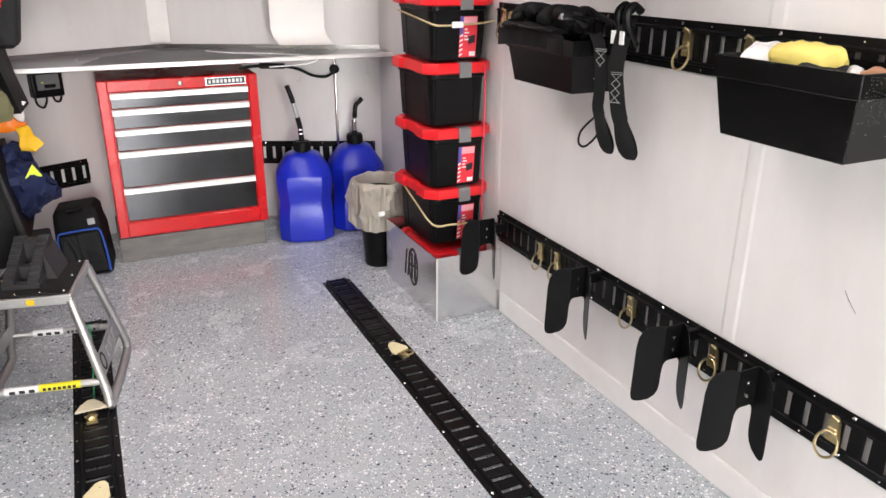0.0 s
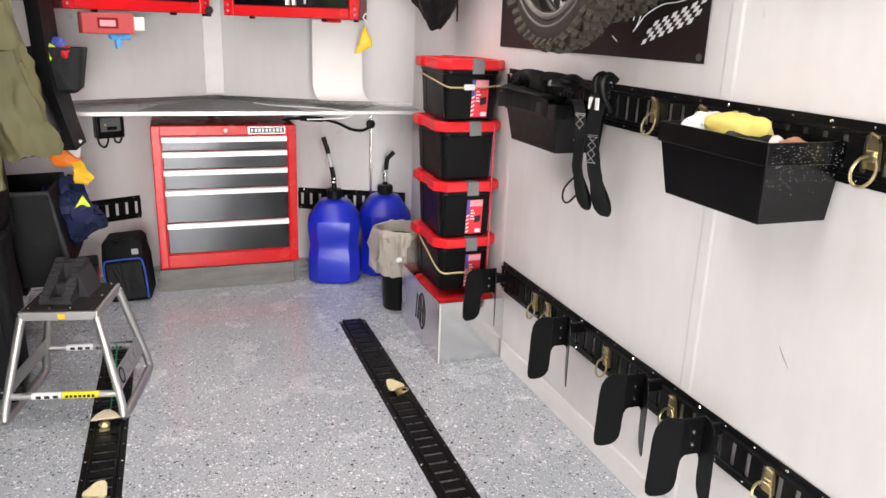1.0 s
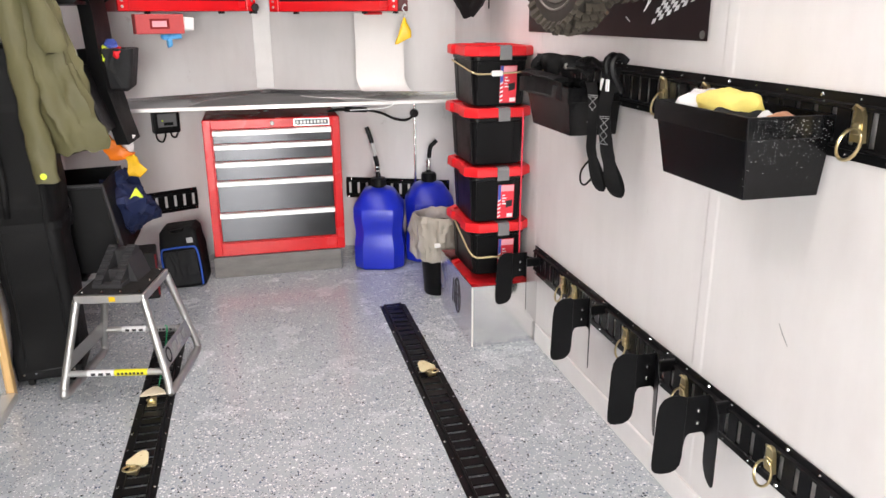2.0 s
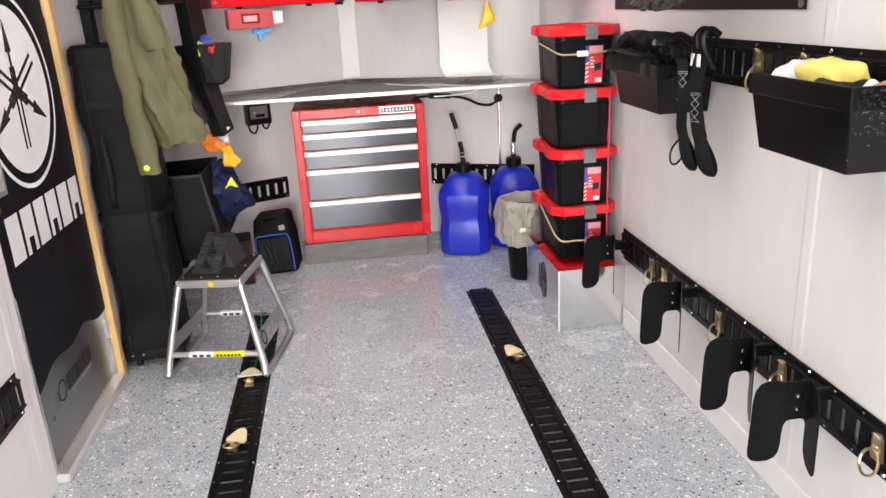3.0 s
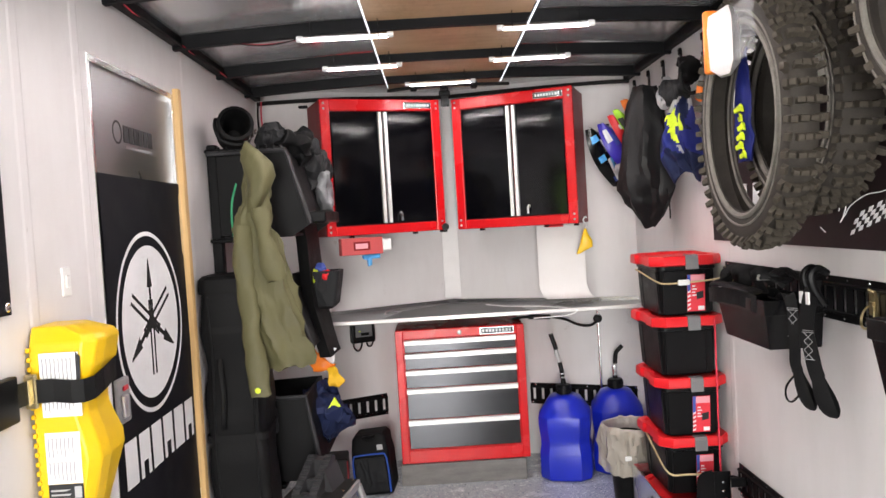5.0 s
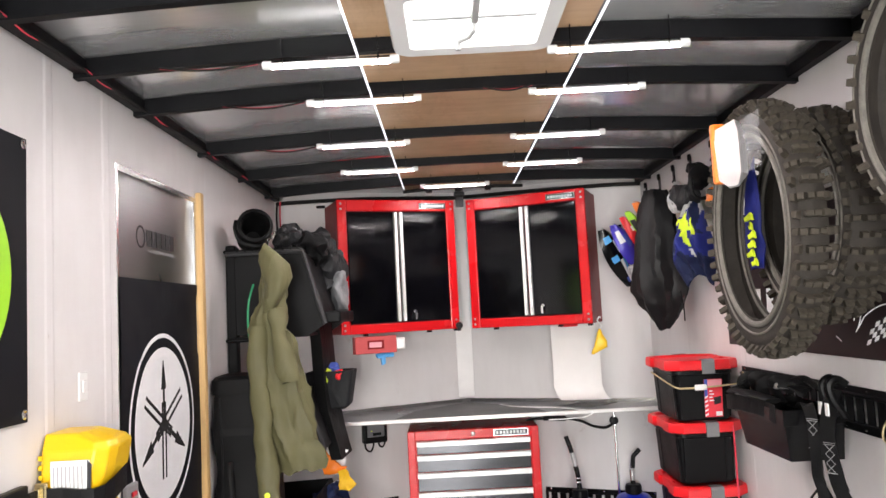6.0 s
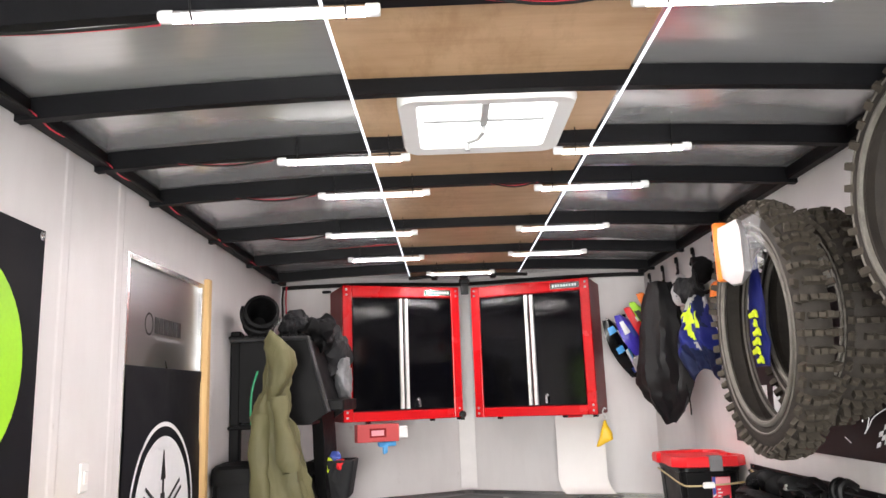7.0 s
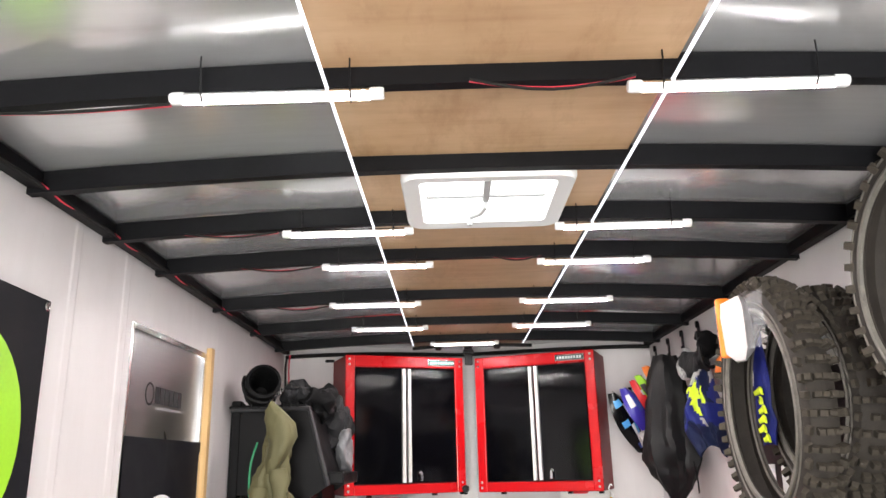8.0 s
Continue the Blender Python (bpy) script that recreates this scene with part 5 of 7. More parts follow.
b = prism(bmesh.new(), [(0.03, 0.05), (0.085, 0.05), (0.06, 0.095)], lambda u, v, w: Vector((u, -0.1 + w, v)), -0.004, 0.02)
part("shoulder_patch", crumple(b, 0.004, 20), NEON, nv, "neon yellow patch")
soft("cap_strap", (-0.33, 3.0, 0.6), (0.018, 0.02, 0.06), PRINT_BLACK, "black strap with yellow print on the bin", "strap", 0, 0.006, 20, seed=5)

bp = thing("cooler_bag", (0.025, 3.77, 0.0), "black soft cooler bag with blue piping on the floor", "bag", rz=-6, ry=-5)
b = bmesh.new()
rings = []
for s, z, sh in ((0.94, 0.002, 0), (1.0, 0.02, 0), (1.0, 0.19, 0.004), (0.98, 0.24, 0.01), (0.9, 0.285, 0.018), (0.7, 0.305, 0.022)):
    rings.append([Vector((u * s, v * s + sh, z)) for u, v in rounded(0.205, 0.2, 0.03, 4)])
part("body", crumple(crumple(loft(b, rings), 0.01, 11), 0.005, 26, 3), FABRIC, bp, "", True)
pipe = [(-0.088, -0.104, 0.012), (-0.092, -0.106, 0.12), (-0.085, -0.102, 0.205), (-0.05, -0.101, 0.216), (0.05, -0.101, 0.216), (0.085, -0.102, 0.205), (0.092, -0.106, 0.12), (0.088, -0.104, 0.012)]
part("piping", tube(bmesh.new(), curve_pts(pipe, 4), 0.0045, 6), surface("blue_piping", (0.02, 0.09, 0.5), 0.5), bp, "bright blue piping", True)
part("front_panel", prism(bmesh.new(), [(-0.08, 0.02), (0.08, 0.02), (0.078, 0.2), (-0.078, 0.2)], lambda u, v, w: Vector((u, -0.1025 - w, v)), 0, 0.006), CANVAS, bp, "dark grey front pocket")
b = tube(bmesh.new(), curve_pts([(-0.03, -0.06, 0.296), (-0.01, -0.075, 0.3), (0.02, -0.07, 0.302), (0.03, -0.05, 0.3)], 4), 0.008, 7)
part("handle", b, BLACK_PLASTIC, bp, "carry handle", True)
part("tag", boxed(0.045, 0.075, -0.098, -0.09, 0.235, 0.262, 0.002), LIGHT_GREY, bp, "small light tag")
bx = thing("tool_case", (-0.17, 3.62, 0.0), "small dark case with red edge on the floor", "case", rz=5)
part("body", boxed(-0.065, 0.065, -0.08, 0.08, 0.001, 0.24, 0.008, 2), BLACK_PLASTIC, bx)
part("red_edge", boxed(0.058, 0.0665, -0.083, -0.079, 0.02, 0.23, 0.002), DARK_RED, bx, "dark red edge")

# ---- fuel jugs, bin, stand ----
def fuel_jug(loc, rz, label, spout, tip_bent):
    t = thing("fuel_jug", loc, label, "fuel jug", "blue fuel jugs", rz)
    b = bmesh.new()
    rings = []
    for s, z in ((0.9, 0.002), (0.97, 0.008), (1.0, 0.024), (1.0, 0.12), (0.985, 0.15), (0.945, 0.185), (0.94, 0.21), (0.97, 0.25), (1.0, 0.28), (1.0, 0.33), (0.985, 0.345), (0.62, 0.422), (0.5, 0.434), (0.3, 0.44)):
        w = 0.268 * s
        c = 0.05 * min(1.0, s + 0.05)
        q = []
        for k in range(4):
            for u, v in ((w / 2, -w / 2 + c), (w / 2 + 0.004 * s, 0), (w / 2, w / 2 - c)):
                q.append((u * math.cos(k * math.pi / 2) - v * math.sin(k * math.pi / 2), u * math.sin(k * math.pi / 2) + v * math.cos(k * math.pi / 2)))
        rings.append([Vector((u, v, z)) for u, v in q])
    loft(b, rings)
    bmesh.ops.bevel(b, geom=[g for g in b.edges if len(g.link_faces) == 2 and g.calc_face_angle(0) > 0.45], offset=0.007, segments=3, affect="EDGES", clamp_overlap=True)
    part("body", b, BLUE, t, "blue plastic body", True)
    b = lathe(bmesh.new(), [(0.001, 0.43), (0.03, 0.43), (0.03, 0.445), (0.041, 0.446), (0.041, 0.486), (0.036, 0.492), (0.014, 0.494), (0.013, 0.51), (0.001, 0.51)], 24)
    c = part("cap", b, BLACK_PLASTIC, t, "black screw cap", True)
    for k in range(16):
        a = 2 * math.pi * k / 16
        part("grip_rib", boxed(-0.003, 0.003, -0.0425, -0.04, 0.45, 0.482, 0.001, 1, Matrix.Rotation(a, 4, "Z")), BLACK_PLASTIC, c)
    s = part("spout", tube(bmesh.new(), curve_pts(spout[:3], 5), 0.0125, 10), CHROME if tip_bent else BLACK_PLASTIC, t, "ribbed spout elbow", True)
    part("clear_hose", tube(bmesh.new(), curve_pts(spout[2:4], 4), 0.0105, 10), LIGHT_GREY, s, "milky clear hose", True)
    part("hose_tip", tube(bmesh.new(), curve_pts(spout[3:], 4), 0.012, 10), BLACK_PLASTIC, s, "black hose tip", True)
    for z in (0.53, 0.55):
        part("hose_clamp", lathe(bmesh.new(), [(0.0128, -0.004), (0.0142, -0.004), (0.0142, 0.004), (0.0128, 0.004)], 14, Matrix.Translation((spout[1][0] * 0.6, spout[1][1] * 0.6, z))), CHROME, s)
    return t


fuel_jug((1.05, 3.81, 0.0), -14, "blue plastic fuel jug with black cap and upright hose", [(0, 0, 0.5), (-0.004, 0, 0.56), (-0.014, 0, 0.61), (-0.03, 0, 0.68), (-0.034, 0, 0.70), (-0.055, 0.0, 0.765)], False)
fuel_jug((1.345, 3.868, 0.0), -10, "blue plastic fuel jug with black bent spout behind the bin", [(0, 0, 0.5), (0, 0, 0.54), (0.0, 0, 0.565), (0.004, 0, 0.575), (0.006, 0, 0.6), (0.012, 0, 0.635), (0.03, 0, 0.655), (0.046, 0.0, 0.672)], True)

bin_ = thing("waste_bin", (1.25, 3.285, 0.0), "small black waste bin with a loose clear liner", "waste bin")
part("bucket", lathe(bmesh.new(), [(0.001, 0.0015), (0.062, 0.0015), (0.066, 0.01), (0.09, 0.35), (0.094, 0.352), (0.094, 0.362), (0.086, 0.362), (0.06, 0.02), (0.001, 0.018)], 24), BLACK_PLASTIC, bin_, "", True)
b = bmesh.new()
rings = []
for r, z in ((0.06, 0.16), (0.08, 0.25), (0.09, 0.33), (0.098, 0.385), (0.106, 0.408), (0.114, 0.412), (0.121, 0.402), (0.124, 0.38), (0.121, 0.35), (0.122, 0.32), (0.117, 0.29), (0.118, 0.26), (0.113, 0.235), (0.115, 0.21), (0.11, 0.19)):
    ring = []
    outer = r > 0.11 and z < 0.39
    for k in range(96):
        a = 2 * math.pi * k / 96
        q = Vector((math.cos(a) * 2.2, math.sin(a) * 2.2, z * 5))
        pleat = 0.035 * math.sin(9 * a + 5 * noise.noise(q)) * (0.39 - z) * 6 if outer else 0.0
        f = 1 + (0.2 * noise.noise(q) + 0.14 * noise.noise(q * 2.7) + 0.08 * noise.noise(q * 7)) * (1 if outer else 0.35) + pleat
        hem = 0.06 * (1 - max(0.0, math.cos(a - 3.3))) * (0.39 - z) / 0.2 if outer else 0.0
        ring.append(Vector((r * f * math.cos(a), r * f * math.sin(a), z + hem + 0.012 * noise.noise(q * 1.3))))
    rings.append(ring)
part("liner", loft(b, rings, cap=False), LINER, bin_, "crumpled clear liner", True)
part("liner_clip", boxed(-0.075, -0.045, -0.112, -0.098, 0.27, 0.29, 0.003, 1, Matrix.Rotation(0.3, 4, "Z")), WHITE, bin_, "white clip")

st_ = thing("bike_stand", (-0.105, 2.695, 0.0), "silver tubular bike stand with black bolted top", "stand", rz=-11)
for s in (-1, 1):
    keys = [(s * 0.118, -0.135, 0.365), (s * 0.18, -0.178, 0.085), (s * 0.187, -0.186, 0.04), (s * 0.19, -0.16, 0.0125), (s * 0.19, 0.17, 0.0125), (s * 0.187, 0.198, 0.04), (s * 0.18, 0.188, 0.085), (s * 0.118, 0.135, 0.365)]
    leg = part("side_tube", tube(bmesh.new(), curve_pts(keys, 4), 0.0145, 10), STAND_ALU, st_, "bent silver tube", True)
    b = prism(bmesh.new(), [(-0.172, 0.095), (0.18, 0.095), (0.17, 0.165), (-0.162, 0.165)], lambda u, v, w: Vector((s * (0.178 - (v - 0.095) * 0.22) + w, u, v)), -0.0015, 0.0015)
    p = part("side_plate", b, STAND_ALU, st_, "flat side plate")
    b = bmesh.new()
    for k in range(3):
        prism(b, [(-0.05 + k * 0.06, 0.112), (-0.01 + k * 0.06, 0.112), (-0.01 + k * 0.06, 0.152), (-0.05 + k * 0.06, 0.152)], lambda u, v, w: Vector((s * (0.1805 - (v - 0.095) * 0.22 + w), u, v)), 0, 0.001)
    part("plate_print", b, PRINT_GREY, p)
    d_ = disc(bmesh.new(), lambda u, v, w: Vector((s * (0.1805 - (v - 0.095) * 0.22 + w), u, v)), (-0.105, 0.132), 0.026, 0.03, 0, 0.0012, 24, 0.72)
    part("plate_emblem", d_, PRINT_BLACK, p, "black ring print")
for y, z in ((-0.176, 0.098), (0.184, 0.115)):
    r_ = part("cross_tube", tube(bmesh.new(), [(-0.175, y, z), (0.175, y, z)], 0.0118, 10), STAND_ALU, st_, "", True)
    b = tube(bmesh.new(), [(-0.1, y, z), (-0.005, y, z)], 0.0124, 10)
    part("sticker", b, PRINT_WHITE, r_, "white sticker", True)
    b = tube(bmesh.new(), [(-0.003, y, z), (0.115, y, z)], 0.0124, 10)
    part("sticker", b, surface("yellow_sticker", (0.75, 0.68, 0.02), 0.5) if y < 0 else PRINT_GREY, r_, "yellow sticker with black bars" if y < 0 else "grey sticker", True)
    b = bmesh.new()
    for k in range(7):
        box(b, 0.008 + k * 0.014, 0.017 + k * 0.014, y - 0.0134, y - 0.0116, z - 0.004, z + 0.005)
    for k in range(3):
        box(b, -0.085 + k * 0.027, -0.069 + k * 0.027, y - 0.0134, y - 0.0116, z - 0.005, z + 0.005)
    tagged(part("sticker_print", b, PRINT_BLACK, r_), kind="stuff")
part("top_frame", boxed(-0.125, 0.125, -0.145, 0.145, 0.355, 0.386, 0.004, 2), STAND_ALU, st_, "square silver top frame")
part("top_pad", boxed(-0.116, 0.116, -0.136, 0.136, 0.3865, 0.391, 0.002), RUBBER, st_, "black grip top")
b = bmesh.new()
for x in (-0.1, -0.033, 0.033, 0.1):
    for y in (-0.12, 0.0, 0.12):
        if abs(x) > 0.05 or y:
            lathe(b, [(0.001, 0.391), (0.006, 0.391), (0.004, 0.3945), (0.001, 0.395)], 8, Matrix.Translation((x, y, 0)))
tagged(part("bolt", b, CHROME, st_, "bright bolt heads"), kind="stuff")
part("frame_sticker", boxed(-0.0, 0.022, -0.1462, -0.1448, 0.362, 0.38), YELLOW, st_, "yellow round sticker")

ck = thing("wheel_chock", (-0.12, 2.715, 0.392), "black ribbed plastic wheel chock lying on the stand", "wheel chock", rz=-14)
b = bmesh.new()
side = [(-0.105, 0.0), (0.1, 0.0), (0.1, 0.1), (0.075, 0.112), (-0.02, 0.06), (-0.105, 0.014)]
for x0, x1 in ((-0.07, -0.028), (0.022, 0.064)):
    prism(b, side, lambda u, v, w: Vector((w, u, v)), x0, x1)
for u0, u1, v0, v1 in ((0.05, 0.1, 0.0, 0.098), (-0.03, 0.0, 0.0, 0.045), (-0.105, -0.07, 0.0, 0.014)):
    box(b, -0.03, 0.024, u0, u1, v0, v1)
box(b, 0.064, 0.07, -0.105, 0.1, 0, 0.012)
ck.matrix_basis = ck.matrix_basis @ Matrix.Diagonal((0.76, 1, 1, 1))
part("wedge", b, CHARCOAL, ck)
for k in range(8):
    y = -0.09 + k * 0.021
    zt = 0.016 + (y + 0.105) * 0.55
    for x0, x1 in ((-0.068, -0.03), (0.024, 0.062)):
        part("grip_rib", boxed(x0, x1, y, y + 0.008, zt - 0.004, zt + 0.0045, 0.0015), CHARCOAL, ck)
prism_b = prism(bmesh.new(), [(0.0705, 0.0), (0.11, 0.0), (0.0705, 0.085)], lambda u, v, w: Vector((u, w, v)), -0.03, 0.1)
part("side_flare", prism_b, CHARCOAL, ck)
gc = thing("green_cord", (0, 0, 0), "thin green cord tied from stand to floor track", "cord")
part("cord", tube(bmesh.new(), curve_pts([(0.0, 2.855, 0.13), (0.01, 2.84, 0.12), (0.005, 2.7, 0.06), (0.0, 2.53, 0.025), (-0.002, 2.5, 0.02)], 5), 0.0028, 6), GREEN, gc)

# ---- nose walls ----
def nose_at(x, z, out=0.0):
    s = -1 if x < MID else 1
    return Vector((x - s * out * math.sin(SLOPE), nose_y(x) - out * math.cos(SLOPE), z))


ws, es = math.degrees(SLOPE), -math.degrees(SLOPE)
p0 = nose_at(-0.055, 0.79)
ch = thing("battery_charger", p0, "black battery charger on the nose wall under the bench", "charger", rz=ws)
part("case", boxed(-0.07, 0.07, -0.05, -0.001, -0.055, 0.075, 0.008, 2), BLACK_PLASTIC, ch)
part("front_panel", boxed(-0.05, 0.05, -0.054, -0.0505, -0.02, 0.05, 0.002), GREY_PLASTIC, ch, "grey front with small lamps")
part("lamp", boxed(-0.03, -0.022, -0.0558, -0.0542, 0.01, 0.018), NEON, ch, "tiny yellow lamp")
part("fin", boxed(-0.02, 0.03, -0.058, -0.0545, -0.012, 0.004, 0.001), BLACK_PLASTIC, ch)
part("cable", tube(bmesh.new(), curve_pts([(-0.06, -0.03, -0.05), (-0.055, -0.035, -0.085), (-0.03, -0.035, -0.1), (-0.01, -0.03, -0.07), (-0.012, -0.03, -0.05)], 5), 0.005, 7), RUBBER, ch, "", True)
part("cable", tube(bmesh.new(), curve_pts([(0.02, -0.03, -0.05), (0.025, -0.035, -0.075), (0.045, -0.035, -0.08), (0.06, -0.03, -0.05), (0.06, -0.02, -0.02)], 5), 0.005, 7), RUBBER, ch, "", True)
ex = thing("extension_cable", (0, 0, 0), "black power cable with round plug hung under the bench", "cable")
a = [nose_at(0.87, 0.8, 0.24), nose_at(0.93, 0.84, 0.25), nose_at(1.03, 0.85, 0.25), nose_at(1.1, 0.842, 0.2), nose_at(1.15, 0.81, 0.08), nose_at(1.2, 0.775, 0.03), nose_at(1.26, 0.768, 0.03), nose_at(1.3, 0.79, 0.03)]
part("cable", tube(bmesh.new(), curve_pts(a, 6), 0.0075, 8), RUBBER, ex, "", True)
part("connector", tube(bmesh.new(), [nose_at(1.0, 0.849, 0.25), nose_at(1.1, 0.842, 0.2)], 0.014, 8), BLACK_PLASTIC, ex, "thick inline connector", True)
part("plug", lathe(bmesh.new(), [(0.001, 0), (0.024, 0), (0.026, 0.008), (0.02, 0.03), (0.001, 0.032)], 16, Matrix.Translation(nose_at(1.3, 0.805, 0.004)) @ Matrix.Rotation(radians(90), 4, "X")), BLACK_PLASTIC, ex, "round black plug", True)
wr = thing("white_wire", (0, 0, 0), "thin white wire lying across the bench", "wire")
part("wire", tube(bmesh.new(), curve_pts([(0.68, 4.12, 0.911), (0.78, 3.98, 0.911), (0.95, 3.88, 0.911), (1.05, 3.77, 0.911), (1.13, 3.728, 0.9), (1.08, 3.725, 0.874), (0.9, 3.73, 0.868)], 6), 0.003, 6), WHITE, wr)

ph = thing("paper_towel", nose_at(1.165, 1.345, 0.16), "white paper towel hanging from a red holder under the cabinet", "paper towel", rz=-14)
b = bmesh.new()
sheet = [(0.0, 0.0), (0.004, -0.1), (0.006, -0.2), (0.0, -0.3), (-0.012, -0.345), (-0.035, -0.375), (-0.07, -0.39), (-0.11, -0.395)]
rows_ = []
for i, (y, z) in enumerate(curve_pts([(0, *q) for q in sheet], 4)[k].yz for k in range(29)):
    shift = 0.0 if i < 14 else 0.05 * ((i - 14) / 14) ** 1.2
    rows_.append([Vector((x + shift, y + 0.003 * math.sin(9 * x + i * 0.4), z)) for x in (-0.13, -0.065, 0.0, 0.065, 0.13)])
back_ = [[p + Vector((0, 0.0012, 0.0008)) for p in r] for r in rows_]
for rset in (rows_, back_):
    loft(b, rset, close=False)
part("sheet", b, PAPER, ph, "hanging white sheet", True)
part("roll", lathe(bmesh.new(), [(0.001, -0.13), (0.03, -0.13), (0.032, -0.12), (0.032, 0.12), (0.03, 0.13), (0.001, 0.13)], 20, Matrix.Translation((0, 0.034, -0.012)) @ Matrix.Rotation(radians(90), 4, "Y")), PAPER, ph, "", True)
b = lathe(bmesh.new(), [(0.001, 0), (0.052, 0), (0.055, 0.008), (0.045, 0.018), (0.001, 0.018)], 20, Matrix.Translation((-0.03, 0.02, -0.008)))
part("holder", b, RED_LID, ph, "round red holder", True)
yt = thing("yellow_dispenser", (1.2, 3.752, 1.275), "small yellow plastic bag hanging from a white hook", "bag", rz=-10)
part("bag", crumple(loft(bmesh.new(), [[Vector((u + dx, v, z)) for u, v in rounded(w, d, d * 0.4, 3)] for w, d, z, dx in ((0.012, 0.012, 0.05, 0), (0.03, 0.03, 0.02, 0), (0.055, 0.035, -0.015, 0.004), (0.07, 0.03, -0.045, 0.0), (0.05, 0.024, -0.06, -0.02), (0.016, 0.014, -0.082, -0.04))]), 0.006, 30), YELLOW, yt, "", True)
part("hook", tube(bmesh.new(), curve_pts([(0.0, 0.0, 0.05), (0.012, 0, 0.06), (0.004, 0, 0.075), (-0.008, 0.0, 0.09), (0.002, 0.004, 0.11), (0.01, 0.012, 0.105)], 4), 0.0035, 7), WHITE, yt, "white hook", True)
rb = thing("glove_dispenser", (0.02, 3.775, 1.3), "red cardboard dispenser hung under the cabinet", "dispenser", rz=ca)
part("carton", boxed(-0.12, 0.105, -0.03, 0.03, -0.045, 0.045, 0.003), surface("faded_red_card", (0.5, 0.07, 0.07), 0.5), rb, "faded red carton")
part("window", boxed(-0.055, 0.035, -0.0318, -0.0302, -0.022, 0.024), DARK_RED, rb, "dark window")
part("window_pane", boxed(-0.045, 0.022, -0.0332, -0.032, -0.013, 0.014), PRINT_PINK, rb, "pale print")
part("end_cap", boxed(0.106, 0.155, -0.026, 0.026, -0.03, 0.03, 0.004), WHITE, rb, "white end")
part("blue_tip", crumple(boxed(0.02, 0.05, -0.012, 0.012, -0.11, -0.046, 0.006, 2), 0.012, 30), CYAN, rb, "bright blue glove tip")
part("blue_tip", crumple(boxed(0.0, 0.09, -0.012, 0.012, -0.07, -0.046, 0.006, 2), 0.01, 30), CYAN, rb, "bright blue glove")

br = thing("cable_bracket", (0.505, 3.93, 2.03), "black bracket hung where the two wall cabinets meet", "bracket")
part("plate", boxed(-0.022, 0.022, -0.006, 0.006, 0.0, 0.105, 0.003), BLACK_PLASTIC, br)
part("foot", boxed(-0.03, 0.03, -0.02, 0.006, 0.06, 0.085, 0.004), BLACK_PLASTIC, br)
kn = thing("corner_latch", (0.468, 3.955, 1.375), "round black latch at the lower cabinet corner", "latch")
part("knob", lathe(bmesh.new(), [(0.001, 0), (0.017, 0), (0.02, 0.008), (0.016, 0.022), (0.001, 0.024)], 16, Matrix.Rotation(radians(90), 4, "X")), BLACK_PLASTIC, kn, "", True)
part("stem", boxed(-0.01, 0.01, -0.004, 0.03, -0.03, 0.004, 0.002), BLACK_PLASTIC, kn)

# wiring along the roof front
lw_ = thing("wiring_loom", (0, 0, 0), "black wiring loom along the roof front", "cable")
part("loom", tube(bmesh.new(), curve_pts([(-0.5, 3.86, 2.09), (-0.4, 3.93, 2.105), (-0.1, 4.05, 2.125), (0.2, 4.18, 2.135), (0.45, 4.28, 2.14), (0.6, 4.25, 2.138), (0.9, 4.12, 2.13), (1.3, 3.95, 2.115), (1.5, 3.86, 2.1)], 6), 0.011, 8), RUBBER, lw_, "", True)
part("loom", tube(bmesh.new(), curve_pts([(0.2, 3.83, 2.115), (0.35, 3.81, 2.122), (0.5, 3.8, 2.125), (0.7, 3.81, 2.12), (0.85, 3.83, 2.118)], 5), 0.009, 8), RUBBER, lw_, "", True)
for x in (0.34, 0.5, 0.66):
    part("cable_clamp", boxed(x - 0.018, x + 0.018, 3.785, 3.83, 2.1, 2.137, 0.006), BLACK_PLASTIC, lw_)
part("clip", boxed(-0.3, -0.25, 3.955, 3.975, 2.07, 2.085, 0.003, 1), BLACK_PLASTIC, lw_)
for i, (x, ys_) in enumerate(((L + 0.045, (0.3, 3.84)), (L + 0.04, (0.3, 3.84)))):
    rw = thing("side_wire", (0, 0, 0), ("thin black wire tied along the wall top", "second black wire tied along the wall top")[i], "wire")
    pts = [(x + 0.012 * noise.noise(Vector((k * 0.7, i, 0))), ys_[0] + (ys_[1] - ys_[0]) * k / 30, TOP - 0.006 + 0.012 * noise.noise(Vector((k * 0.9, 4 + i, 0)))) for k in range(31)]
    part("wire", tube(bmesh.new(), pts, 0.0045, 6), RUBBER, rw, "", True)
for y in (0.75, 1.25, 1.62, 2.05, 2.6, 3.1):
    rb = thing("red_wire", (0, 0, 0), "short red wire showing along the wall top", "wire", "red wires at the wall top")
    part("wire", tube(bmesh.new(), [(L + 0.046 + 0.003 * math.sin(k), y + k * 0.03, TOP - 0.008 + 0.003 * math.sin(0.8 * k + y)) for k in range(7)], 0.0024, 6), RED_CORD, rb, "", True)
rw = thing("corner_wire", (0, 0, 0), "black wire running down the front corner", "wire")
part("wire", tube(bmesh.new(), curve_pts([(L + 0.03, 3.87, 2.1), (L + 0.02, 3.88, 2.04), (L + 0.022, 3.88, 1.92), (L + 0.018, 3.88, 1.8)], 4), 0.0055, 6), RUBBER, rw)
rw = thing("corner_wire", (0, 0, 0), "red wire running down the front corner", "wire")
